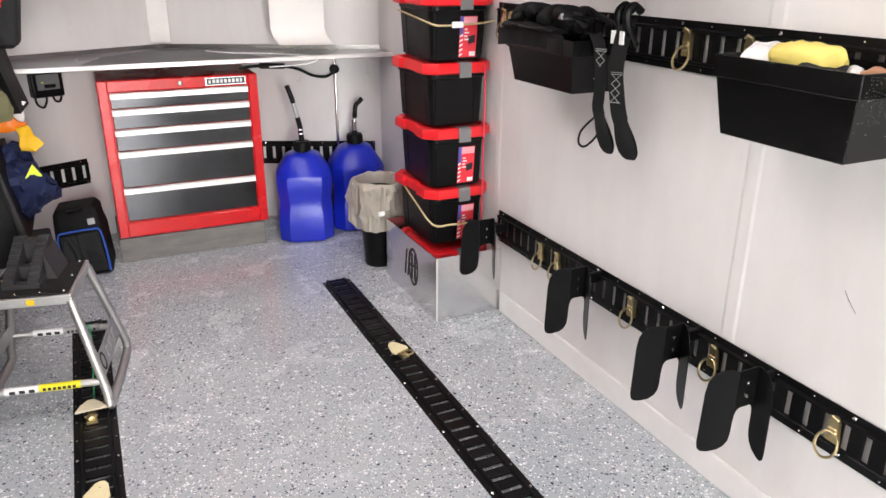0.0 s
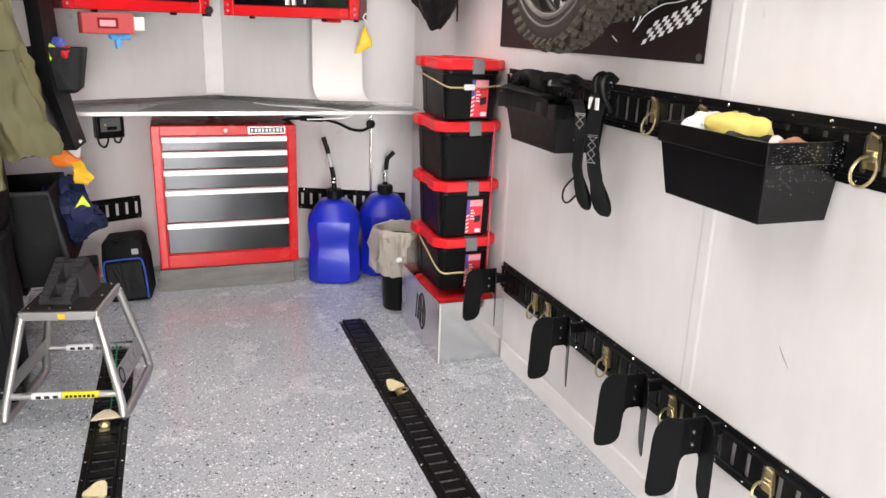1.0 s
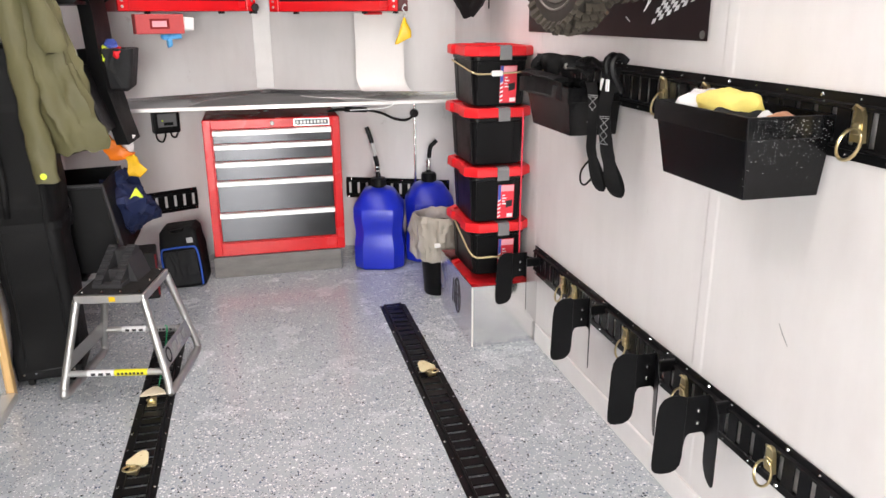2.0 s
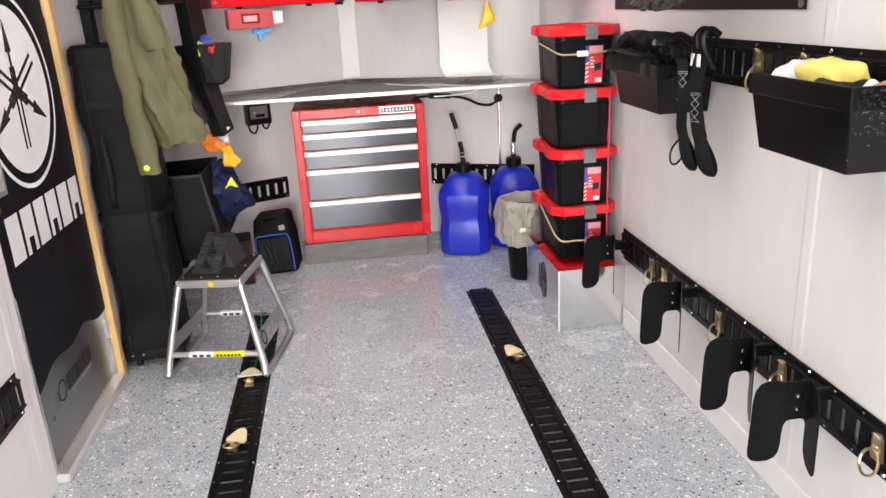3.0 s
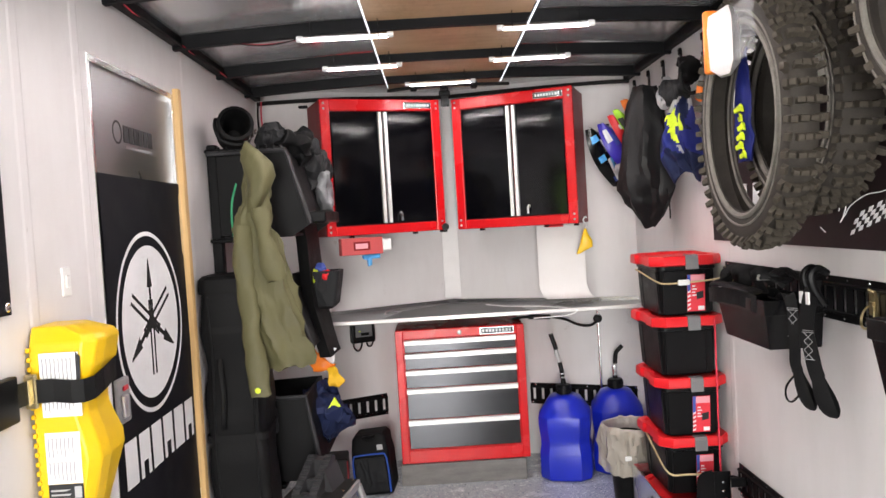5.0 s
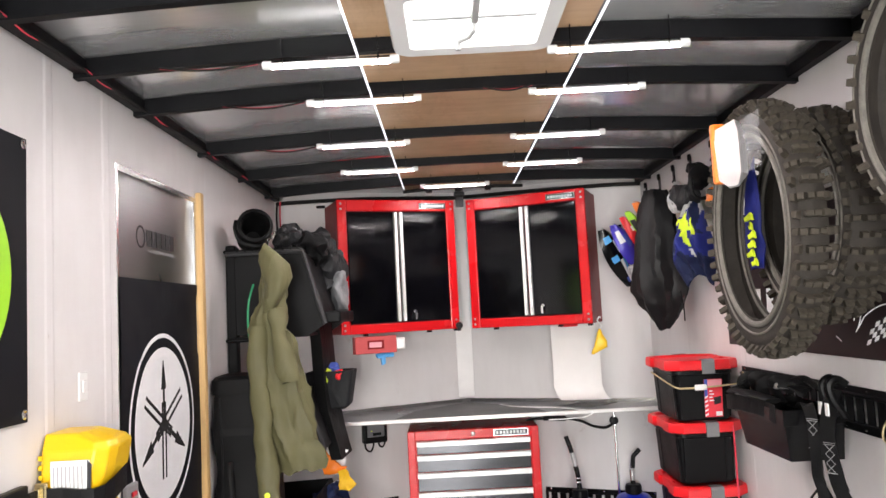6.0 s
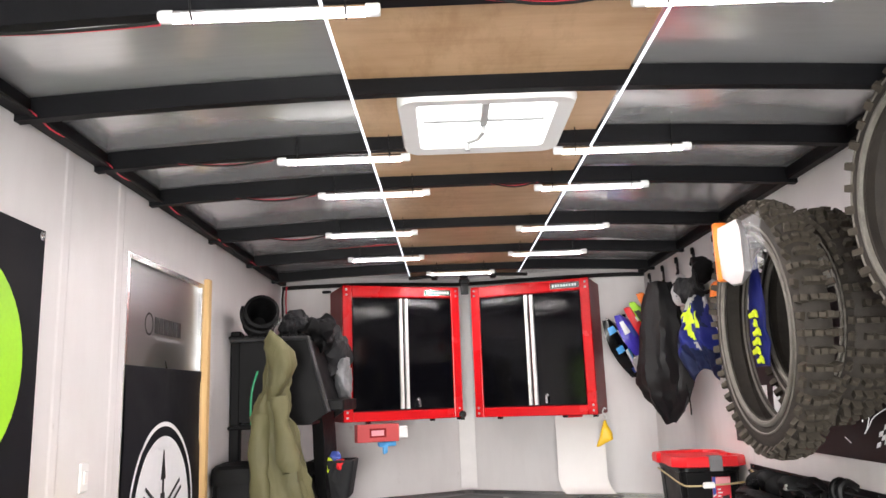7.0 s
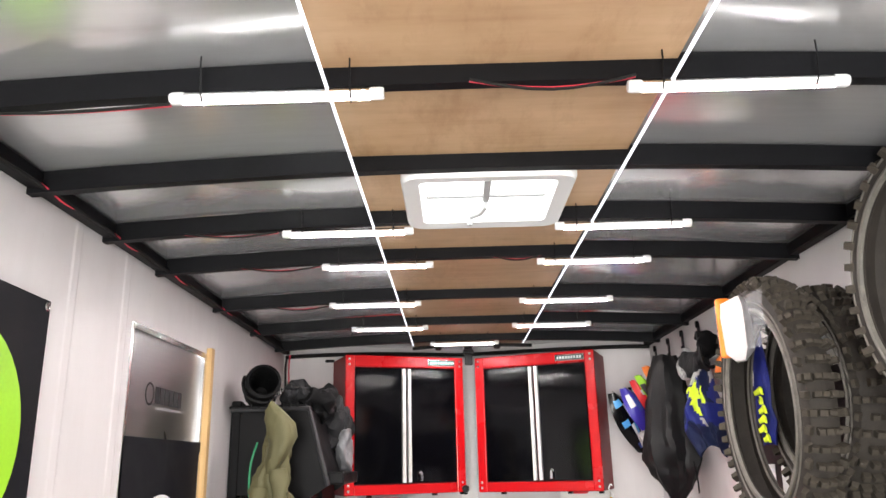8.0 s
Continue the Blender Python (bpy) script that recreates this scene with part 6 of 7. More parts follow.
part("wire", tube(bmesh.new(), curve_pts([(L + 0.05, 3.85, 2.1), (L + 0.043, 3.86, 2.03), (L + 0.046, 3.86, 1.93), (L + 0.04, 3.86, 1.8)], 4), 0.004, 6), RED_CORD, rw, "", True)
for y, x0, x1, sag in ((0.93, 0.45, 0.735, 0.018), (2.06, 0.55, 0.7, 0.012), (0.93, -0.5, -0.06, 0.008), (1.69, -0.3, -0.05, 0.01), (2.06, -0.25, 0.0, 0.012), (2.65, -0.3, -0.06, 0.012)):
    lw2 = thing("lamp_lead", (0, 0, 0), "red and black lamp lead drooping from a rib", "wire", "leads of the tubes")
    for k, mt in ((0, RED_CORD), (1, RUBBER)):
        pts = [(x0 + (x1 - x0) * j / 8, y - 0.018 - k * 0.006, arch(x0) - 0.055 - sag * math.sin(math.pi * j / 8) * (1 + 0.3 * k)) for j in range(9)]
        part("wire", tube(bmesh.new(), pts, 0.0028, 6), mt, lw2)

# ---- opposite wall: flap hooks, bins, straps ----
def flap_hook(y, z, label, turn_in):
    t = thing("flap_hook", (1.417, y, z), label, "hook", "flap hooks on the low track")
    plate = [(-0.034, 0.05), (0.034, 0.05), (0.034, -0.082), (0.0325, -0.066), (0.027, -0.055), (0.018, -0.05), (-0.018, -0.05), (-0.027, -0.055), (-0.0325, -0.066), (-0.034, -0.082)]
    part("plate", prism(bmesh.new(), plate, lambda u, v, w: Vector((u * 0.884, w, v)), -0.0015, 0.0015), BLACK_STEEL, t, "flat centre plate")
    for s in (-1, 1):
        out = [(0.0, 0.05), (0.022, 0.05), (0.045, 0.044), (0.064, 0.03), (0.075, 0.01), (0.08, -0.02), (0.084, -0.158), (0.081, -0.174), (0.072, -0.18), (0.055, -0.178), (0.03, -0.168), (0.014, -0.155), (0.004, -0.138), (0.0005, -0.115), (0.0, -0.082)]
        bend = radians(40 if s < 0 else -turn_in)
        put = lambda u, v, w: Vector((s * (0.03 + u * math.cos(bend) - w * math.sin(bend)), u * math.sin(bend) + w * math.cos(bend) + 0.5 * u * u, v))
        strips = bmesh.new()
        prism(strips, [(u * (0.84 if s < 0 else 0.72), v) for u, v in out], put, -0.0013, 0.0013)
        part("wing", strips, BLACK_STEEL, t, "curved rounded wing")
    for dz in (0.012, -0.022):
        part("bolt", lathe(bmesh.new(), [(0.001, 0), (0.006, 0), (0.005, 0.004), (0.001, 0.005)], 10, Matrix.Translation((0.002, -0.0015, dz)) @ Matrix.Rotation(radians(90), 4, "X")), CHROME, t, "", True)
    part("bracket", boxed(-0.012, 0.094, 0.0018, 0.016, -0.015, 0.02, 0.003), BLACK_STEEL, t, "bracket into the track")
    return t


for y, z, turn_in, lab in ((2.57, 0.368, 110, "black steel flap hook in front of the metal box"), (1.97, 0.396, 113, "black steel flap hook with two bolts on low track"), (1.54, 0.396, 112, "black steel flap hook hanging from the low track"), (1.29, 0.398, 96, "worn black steel flap hook on the low track")):
    flap_hook(y - 0.018, z, lab, turn_in)


def wall_bin(x0, y0, y1, z0, z1, label, back=R - 0.012):
    t = thing("wall_bin", (0, 0, 0), label, "bin", "black bins on the wall track")
    b = bmesh.new()
    f = 0.022
    def ring(k, z, g=0.0):
        return [Vector(q) for q in ((x0 + k + g, y0 + k + g, z), (back - g, y0 + k + g, z), (back - g, y1 - k - g, z), (x0 + k + g, y1 - k - g, z))]
    h = z1 - z0
    loft(b, [ring(f, z0), ring(0.006, z1 - 0.045), ring(0.0, z1 - 0.045), ring(0.0, z1), ring(0.0, z1, 0.004), ring(0.004, z1 - 0.045, 0.004), ring(f, z0 + 0.005, 0.003)])
    bmesh.ops.bevel(b, geom=list(b.edges), offset=0.0016, segments=1, affect="EDGES")
    part("tub", b, SATIN_PLASTIC, t, "satin black tub with deep rim")
    for y in (y0 + 0.08, y1 - 0.08):
        part("hanger", boxed(back, R - 0.001, y - 0.02, y + 0.02, z1 - 0.06, z1 - 0.01, 0.002), BLACK_STEEL, t, "hanger into the track")
    return t


wall_bin(1.312, 1.062, 1.405, 0.984, 1.148, "black plastic bin with white dust specks hung on track")
spk = thing("dust_specks", (0, 0, 0), "white dust specks on the bin side", "dust")
rnd = random.Random(5)
b = bmesh.new()
for k in range(260):
    x = rnd.uniform(1.325, 1.495)
    z = 1.143 - abs(rnd.gauss(0, 0.055))
    if z > 1.0:
        lean = 0.0 if z > 1.104 else 0.004 + (1.104 - z) * 0.16
        r = rnd.uniform(0.0003, 0.0008)
        c = Vector((x, 1.0606 + lean, z))
        b.faces.new([b.verts.new(c + Vector((r * math.cos(a), 0, r * 0.7 * math.sin(a)))) for a in (0, 1.26, 2.5, 3.77, 5.03)])
tagged(part("specks", b, PRINT_WHITE, spk), kind="stuff")
for i, (x, y, z, s, mt, lab, cat) in enumerate(((1.4, 1.255, 1.145, (0.05, 0.075, 0.035), YELLOW_CLOTH, "pale yellow cloth bundled in the wall bin", "cloth"), (1.37, 1.325, 1.135, (0.035, 0.06, 0.03), PRINT_WHITE, "white cloth in the wall bin", "cloth"),
                                                 (1.42, 1.365, 1.14, (0.04, 0.04, 0.03), PRINT_WHITE, "folded white cloth beside the yellow one", "cloth"), (1.385, 1.2, 1.115, (0.035, 0.06, 0.03), CANVAS, "dark glove lying in the wall bin", "glove"),
                                                 (1.44, 1.12, 1.125, (0.03, 0.035, 0.022), surface("tan_leather", (0.45, 0.22, 0.12), 0.6), "tan leather scrap in the wall bin", "leather"), (1.42, 1.16, 1.13, (0.014, 0.03, 0.014), PRINT_WHITE, "white cloth edge in the wall bin", "cloth"))):
    soft("cloth_bundle" if cat == "cloth" else cat + "_piece", (x, y, z), s, mt, lab, cat, i * 25, 0.012, 22, seed=30 + i)
wall_bin(1.33, 1.94, 2.3, 0.978, 1.125, "glossy black plastic bin full of straps on track")
ro = thing("strap_roll", (1.375, 2.2, 1.14), "rolled black tie-down straps stuffed in the bin", "straps", rz=2)
for i, (keys, r) in enumerate((([(-0.03, -0.16, 0.0), (-0.05, 0.0, 0.012), (-0.045, 0.08, 0.005), (0.02, 0.12, 0.02)], 0.026), ([(0.05, -0.2, 0.03), (0.02, -0.05, 0.045), (0.04, 0.1, 0.035)], 0.022), ([(0.0, -0.12, 0.03), (0.06, 0.0, 0.05), (0.03, 0.12, 0.04), (-0.03, 0.06, 0.03)], 0.016), ([(0.09, -0.25, 0.02), (0.07, -0.15, 0.06), (0.02, -0.18, 0.05)], 0.015))):
    part("fold", crumple(tube(bmesh.new(), curve_pts(keys, 6), r, 10, False, 0.3), 0.006, 25, i), NYLON, ro, "", True)
band = bmesh.new()
loft(band, [[Vector((-0.051 - 0.004 * math.sin(6 * f) + o, 0.13 - 0.34 * f, z + 0.012 * math.sin(3.1 * f))) for o, z in ((0, -0.058), (-0.003, -0.058), (-0.003, -0.008), (0, -0.008))] for f in (k / 12 for k in range(13))])
part("band", crumple(band, 0.003, 18), NYLON, ro, "flat strap lying over the rim")
for k in range(4):
    hump = [(0.0 + 0.02 * (k % 2), 0.1 - k * 0.07, -0.01), (-0.01, 0.085 - k * 0.07, 0.035 + 0.012 * (k % 2)), (0.03, 0.06 - k * 0.07, 0.05), (0.06, 0.03 - k * 0.07, 0.02)]
    part("fold", tube(bmesh.new(), curve_pts(hump, 5), 0.021, 8, False, 0.18), NYLON, ro, "", True)
part("buckle", boxed(-0.01, 0.05, -0.14, -0.1, 0.03, 0.05, 0.004), STEEL, ro, "metal ratchet buckle")
part("buckle", boxed(0.04, 0.075, 0.2, 0.225, 0.0, 0.035, 0.004), ZINC, ro, "brass-coloured buckle")


def webbing(pts, w, label, group, loop):
    t = thing("tie_down_strap", (0, 0, 0), label, "strap", group)
    b = bmesh.new()
    path = curve_pts(pts, 6)
    rings = []
    for i, p in enumerate(path):
        d = (path[min(i + 1, len(path) - 1)] - path[max(i - 1, 0)]).normalized()
        side = Vector((0.55, -0.83, 0.0))
        side = (side - d * side.dot(d)).normalized()
        nrm = d.cross(side)
        rings.append([p + side * a * w / 2 + nrm * c * 0.0016 for a, c in ((-1, -1), (1, -1), (1, 1), (-1, 1))])
    part("webbing", loft(b, rings), NYLON, t)
    mid = path[len(path) // 2]
    s = Vector((0.55, -0.83, 0.0))
    out = Vector((-0.83, -0.55, 0)) * 0.0035
    b = bmesh.new()
    for k in range(3):
        for q in (-1, 1):
            tube(b, [mid + out + s * q * 0.012 + Vector((0, 0, 0.03 - k * 0.024)), mid + out - s * q * 0.012 + Vector((0, 0, 0.03 - (k + 1) * 0.024))], 0.0009, 4)
    for z in (0.036, 0.031, -0.043):
        tube(b, [mid + out - s * 0.016 + Vector((0, 0, z)), mid + out + s * 0.016 + Vector((0, 0, z))], 0.0011, 4)
    tagged(part("stitching", b, PRINT_GREY, t, "white cross stitching"), kind="stuff")
    # the sewn loop at the end: two layers that open like a drop
    end, drop = path[-1], bmesh.new()
    for lay in (-1, 1):
        rows_w = []
        for f, wd, gap in ((-0.1, 0.9, 0.0), (0.12, 1.0, 0.35), (0.35, 1.14, 0.8), (0.6, 1.22, 1.0), (0.8, 1.15, 0.8), (0.93, 0.9, 0.45), (1.0, 0.55, 0.0)):
            c = end + Vector((0.02 * f, -0.03 * f, -0.102 * f)) + out * (lay * gap * 3.2)
            rows_w.append([c + s * (q * w * wd / 2) + out * (lay * 0.5 * (1 - q * q)) for q in (-1, -0.5, 0, 0.5, 1)])
        loft(drop, rows_w, close=False)
    part("end_loop", drop, NYLON, t, "opened webbing loop", True)
    if loop:
        part("loop", tube(bmesh.new(), curve_pts(loop, 6), 0.0032, 6), NYLON, t, "thin cord loop")
    return t


webbing([(1.425, 1.83, 1.19), (1.405, 1.825, 1.14), (1.395, 1.83, 1.06), (1.405, 1.825, 0.98), (1.408, 1.82, 0.95), (1.412, 1.812, 0.925)], 0.042, "black webbing strap with white stitching over the bin", "soft straps", None)
webbing([(1.4, 1.985, 1.12), (1.4, 1.96, 1.135), (1.398, 1.93, 1.138), (1.392, 1.9, 1.1), (1.385, 1.88, 1.04), (1.385, 1.88, 0.98), (1.386, 1.883, 0.955), (1.39, 1.878, 0.93)], 0.032, "shorter black webbing strap with cord loop at the bin", "soft straps",
        [(1.41, 1.92, 0.92), (1.4, 1.97, 0.87), (1.405, 1.985, 0.83), (1.41, 1.96, 0.825), (1.415, 1.92, 0.86), (1.42, 1.9, 0.9)])
for dy in (0.0, 0.035):
    t = thing("strap_hook", (1.41, 1.815 + dy, 1.17), "black coated hook of a tie-down strap", "hook", "strap hooks")
    part("hook", tube(bmesh.new(), curve_pts([(0.03, 0, -0.05), (0.0, 0, 0.0), (-0.005, 0, 0.035), (0.015, 0, 0.05), (0.04, 0, 0.035)], 4), 0.011, 8), BLACK_PLASTIC, t, "", True)
    part("tag", boxed(-0.018, -0.014, -0.008, 0.008, -0.045, -0.012), WHITE, t, "white tag")

sc = thing("wall_scratch", (R - 0.001, 1.135, 0.657), "thin dark scratch on the white painted wall", "scratch")
part("mark", prism(bmesh.new(), [(0.016, 0.02), (0.0175, 0.02), (0.006, 0.002), (-0.017, -0.021), (-0.018, -0.02), (0.003, 0.003)], lambda u, v, w: Vector((-w, u, v)), 0.0, 0.0006), PRINT_GREY, sc)

# ---- dark banner, tyres, gear hooks ----
mb = thing("race_banner", (R, 0, 0), "dark maroon banner with white lettering shapes behind tyres", "banner")
b = bmesh.new()
for off in (-0.0015, -0.0035):
    vv = [[b.verts.new((off - 0.003 + 0.002 * noise.noise(Vector((y * 3, z * 3, 9))), y, z)) for y in [1.53 + (2.775 - 1.53) * i / 16 for i in range(17)]] for z in (1.268, 1.4, 1.55, 1.75)]
    for a, c in zip(vv, vv[1:]):
        for i in range(16):
            b.faces.new((a[i], a[i + 1], c[i + 1], c[i]))
part("sheet", b, MAROON, mb, "", True)
mput = lambda u, v, w: Vector((-0.0085 - w, u, v))
for k in range(4):
    u = 2.6 - k * 0.1
    part("print_block", prism(bmesh.new(), [(u, 1.365), (u - 0.05, 1.365), (u - 0.062, 1.475), (u - 0.012, 1.475)], mput, 0, 0.0012), PRINT_WHITE, mb, "white block")
b = bmesh.new()
for i in range(12):
    for j in range(4):
        if (i + j) % 2 == 0:
            u, v = 1.80 - i * 0.019 - j * 0.009, 1.305 + j * 0.0145 + i * 0.0055
            prism(b, [(u, v), (u - 0.0175, v + 0.0045), (u - 0.0255, v + 0.018), (u - 0.008, v + 0.0135)], mput, 0, 0.0012)
tagged(part("checker", b, PRINT_WHITE, mb, "white chequered flag print"), kind="stuff")
line = [mput(*q, 0.0015) for q in ((1.85, 1.37), (1.835, 1.395), (1.815, 1.385), (1.83, 1.355), (1.845, 1.34), (1.82, 1.36), (1.79, 1.385), (1.72, 1.41), (1.66, 1.415), (1.6, 1.425))]
part("swoosh", tube(bmesh.new(), curve_pts(line, 5), 0.0017, 4), PRINT_WHITE, mb, "white sweeping line")
part("swoosh", tube(bmesh.new(), [mput(1.95, 1.325, 0.0015), mput(1.925, 1.312, 0.0015)], 0.0018, 4), PRINT_WHITE, mb)
part("grommet", lathe(bmesh.new(), [(0.004, 0), (0.01, 0), (0.01, 0.003), (0.004, 0.003)], 12, Matrix.Translation((-0.009, 1.545, 1.283)) @ Matrix.Rotation(radians(-90), 4, "Y")), STEEL, mb)


def tyre(loc, rz, R0, bead, half, label, knobs=40, lean=0.0):
    """A knobbly off-road tyre; its axle lies along local x."""
    t = thing("off_road_tyre", loc, label, "tyre", "tyres hung on the wall", rz, 0.0, lean)
    turn = Matrix.Rotation(radians(90), 4, "Y")
    rr_ = R0 - 0.016
    sec = [(bead, -half * 0.72), (bead - 0.006, -half * 0.8), (bead + 0.004, -half * 0.88), (bead + 0.012, -half * 0.86), (bead + 0.018, -half * 0.92), (bead + 0.04, -half * 1.0), (rr_ - 0.03, -half * 1.0), (rr_ - 0.012, -half * 0.86), (rr_ - 0.003, -half * 0.5), (rr_, 0.0),
           (rr_ - 0.003, half * 0.5), (rr_ - 0.012, half * 0.86), (rr_ - 0.03, half * 1.0), (bead + 0.04, half * 1.0), (bead + 0.012, half * 0.86), (bead - 0.006, half * 0.8), (bead, half * 0.72),
           (bead + 0.03, half * 0.84), (rr_ - 0.035, half * 0.8), (rr_ - 0.018, 0.0), (rr_ - 0.035, -half * 0.8), (bead + 0.03, -half * 0.84), (bead, -half * 0.72)]
    b = bmesh.new()
    n = 64
    loft(b, [[turn @ Vector((r * math.cos(a), r * math.sin(a), z)) for a in (2 * math.pi * k / n for k in range(n))] for r, z in sec], cap=False)
    part("carcass", b, TREAD, t, "worn grey-black casing", True)
    for s in (-1, 1):
        ring = [Vector((s * half * 0.86, (bead + 0.008) * math.cos(a), (bead + 0.008) * math.sin(a))) for a in (2 * math.pi * k / 64 for k in range(64))]
        part("bead", tube(bmesh.new(), ring, 0.009, 8, True), BEAD, t, "pale grey bead", True)
        wall_ = [Vector((s * half * 0.99, (bead + 0.034) * math.cos(a), (bead + 0.034) * math.sin(a))) for a in (2 * math.pi * k / 64 for k in range(64))]
        part("sidewall_rib", tube(bmesh.new(), wall_, 0.0035, 6, True), BEAD, t, "dusty raised rib", True)
    protos = []
    for w, ln, hh in ((0.02, 0.0145, 0.018), (0.0165, 0.0155, 0.019), (0.013, 0.018, 0.023)):
        b = bmesh.new()
        loft(b, [[Vector((u * s, v * s, z)) for u, v in ((-w / 2, -ln / 2), (w / 2, -ln / 2), (w / 2, ln / 2), (-w / 2, ln / 2))] for s, z in ((1.15, -0.004), (1.0, hh * 0.6), (0.9, hh), (0.5, hh + 0.0005))])
        protos.append(link("knob", b, KNOB))
    rk = random.Random(knobs)
    for k in range(knobs):
        a = 2 * math.pi * k / knobs
        rows_k = ((0.0, 0),) if k % 2 else ((-0.24, 0), (0.24, 0))
        rows_k = rows_k + (((-0.64, 1), (0.64, 1)) if k % 2 == 0 else ((-0.42, 1), (0.42, 1))) + ((-0.9, 2), (0.9, 2))
        for f, kind in rows_k:
            tilt = f * 52 if abs(f) > 0.5 else f * 24
            rad = rr_ - 0.001 - 0.018 * max(0, abs(f) - 0.45) ** 1.3 * 2.2
            m = Matrix.Rotation(a, 4, "X") @ Matrix.Translation((f * half, 0, rad)) @ Matrix.Rotation(radians(tilt), 4, "Y")
            m = m @ Matrix.Rotation(radians(rk.uniform(-7, 7)), 4, "Z") @ Matrix.Diagonal((rk.uniform(0.85, 1.12), rk.uniform(0.82, 1.15), rk.uniform(0.72, 1.08), 1))
            o = new("knob", protos[kind])
            o.parent, o.matrix_basis = t, m
    return t


tyre((1.3, 1.9, 1.637), -3, 0.363, 0.258, 0.039, "worn knobbly off-road tyre hung flat against the wall", 52)
tyre((1.442, 1.875, 1.665), 0, 0.302, 0.215, 0.06, "second smaller knobbly tyre hung behind the first", 44)
tyre((1.40, 1.2, 1.845), 0, 0.3, 0.24, 0.05, "narrow knobbly front tyre hung high near the roof", 34)
for y, z, x0 in ((1.9, 1.87, 1.28), (1.2, 2.07, 1.32)):
    t = thing("wall_peg", (R, y, z), "black steel peg holding tyres on the wall", "peg")
    part("arm", tube(bmesh.new(), [(-0.004, 0, 0), (x0 - R, 0, 0.006)], 0.011, 8), BLACK_STEEL, t)
    part("plate", boxed(-0.005, -0.001, -0.03, 0.03, -0.05, 0.05, 0.001), BLACK_STEEL, t)

pk = thing("plastic_fairing", (1.24, 1.92, 1.86), "white plastic part with orange edge in clear bag", "fairing", rz=-3)
b = bmesh.new()
loft(b, [[Vector((u, v * 1.05 - 0.01 if v < 0 else v, z * 0.95)) for u, v in o] for o, z in (([(0.0, -0.03), (0.015, 0.0), (0.0, 0.03), (-0.012, 0.0)], -0.1), ([(-0.006, -0.075), (0.03, -0.03), (0.03, 0.05), (-0.02, 0.06)], -0.07), ([(-0.01, -0.085), (0.03, -0.03), (0.03, 0.06), (-0.025, 0.075)], 0.05), ([(-0.005, -0.05), (0.02, -0.02), (0.02, 0.05), (-0.02, 0.065)], 0.09))])
part("panel", b, surface("milky_plastic", (0.56, 0.54, 0.535), 0.4, 0.0, 0.08, 9, 200, 0.1), pk, "white moulded panel", True)
part("edge", boxed(-0.03, 0.012, 0.062, 0.09, -0.075, 0.105, 0.008, 2), ORANGE, pk, "orange edge")
b = bmesh.new()
loft(b, [[Vector((0.0 + 0.012 * noise.noise(Vector((y * 40, z * 40, 1))), y, z)) for y in (-0.23, -0.2, -0.16, -0.12, -0.08)] for z in (-0.075, -0.045, -0.015, 0.015, 0.045, 0.07)], close=False)
part("clear_bag", b, FILM, pk, "crinkled clear bag", True)

hr = thing("hook_rail", (R, 0, 0), "row of black hooks on the wall below the roof", "hook rail")
part("rail", boxed(-0.012, -0.001, 2.35, 3.85, 1.93, 1.965, 0.003), BLACK_PLASTIC, hr)
HOOKS = (3.755, 3.506, 3.273, 3.034, 2.766, 2.52)
for y in HOOKS:
    h = part("hook", boxed(-0.018, -0.0125, y - 0.014, y + 0.014, 1.86, 2.075, 0.002), BLACK_PLASTIC, hr, "tall black hook")
    part("prong", tube(bmesh.new(), curve_pts([(-0.016, y, 1.87), (-0.07, y, 1.85), (-0.105, y, 1.87), (-0.11, y, 1.93)], 4), 0.008, 8), BLACK_PLASTIC, h, "", True)
    part("tip", boxed(-0.026, -0.012, y - 0.009, y + 0.009, 2.055, 2.085, 0.003), BLACK_PLASTIC, h)
    part("tip", boxed(-0.024, -0.0185, y - 0.012, y + 0.012, 2.0, 2.012, 0.002), BLACK_PLASTIC, h)
h = thing("coat_hook", nose_at(1.40, 1.83), "single black hook on the nose wall", "hook", rz=es)
part("hook", tube(bmesh.new(), curve_pts([(0, -0.004, 0.06), (0, -0.012, 0.0), (0.0, -0.04, -0.02), (0.0, -0.07, 0.01), (0.0, -0.072, 0.04)], 4), 0.01, 8), BLACK_PLASTIC, h, "", True)


def hanging(name, y, x, keys, mat, label, category, seed, folds=5):
    """A soft thing hanging down: rings of (height, half width along y, half depth along x, shift in y, shift in x)."""
    t = thing(name, (x, y, 0), label, category)
    rings = []
    n = 28
    for i in range(len(keys) - 1):
        for j in range(4):
            z, ry_, rx_, sy, sx = (a + (c - a) * j / 4 for a, c in zip(keys[i], keys[i + 1]))
            ring = []
            for k in range(n):
                a = 2 * math.pi * k / n
                f = 1 + 0.1 * math.sin(folds * a + 4 * z + seed) + 0.16 * noise.noise(Vector((math.cos(a) * 1.4, math.sin(a) * 1.4 + seed, z * 6)))
                ring.append(Vector((sx + rx_ * f * math.cos(a), sy + ry_ * f * math.sin(a), z)))
            rings.append(ring)
    part("cloth", crumple(loft(bmesh.new(), rings), 0.012, 22, seed), mat, t, "", True)
    return t


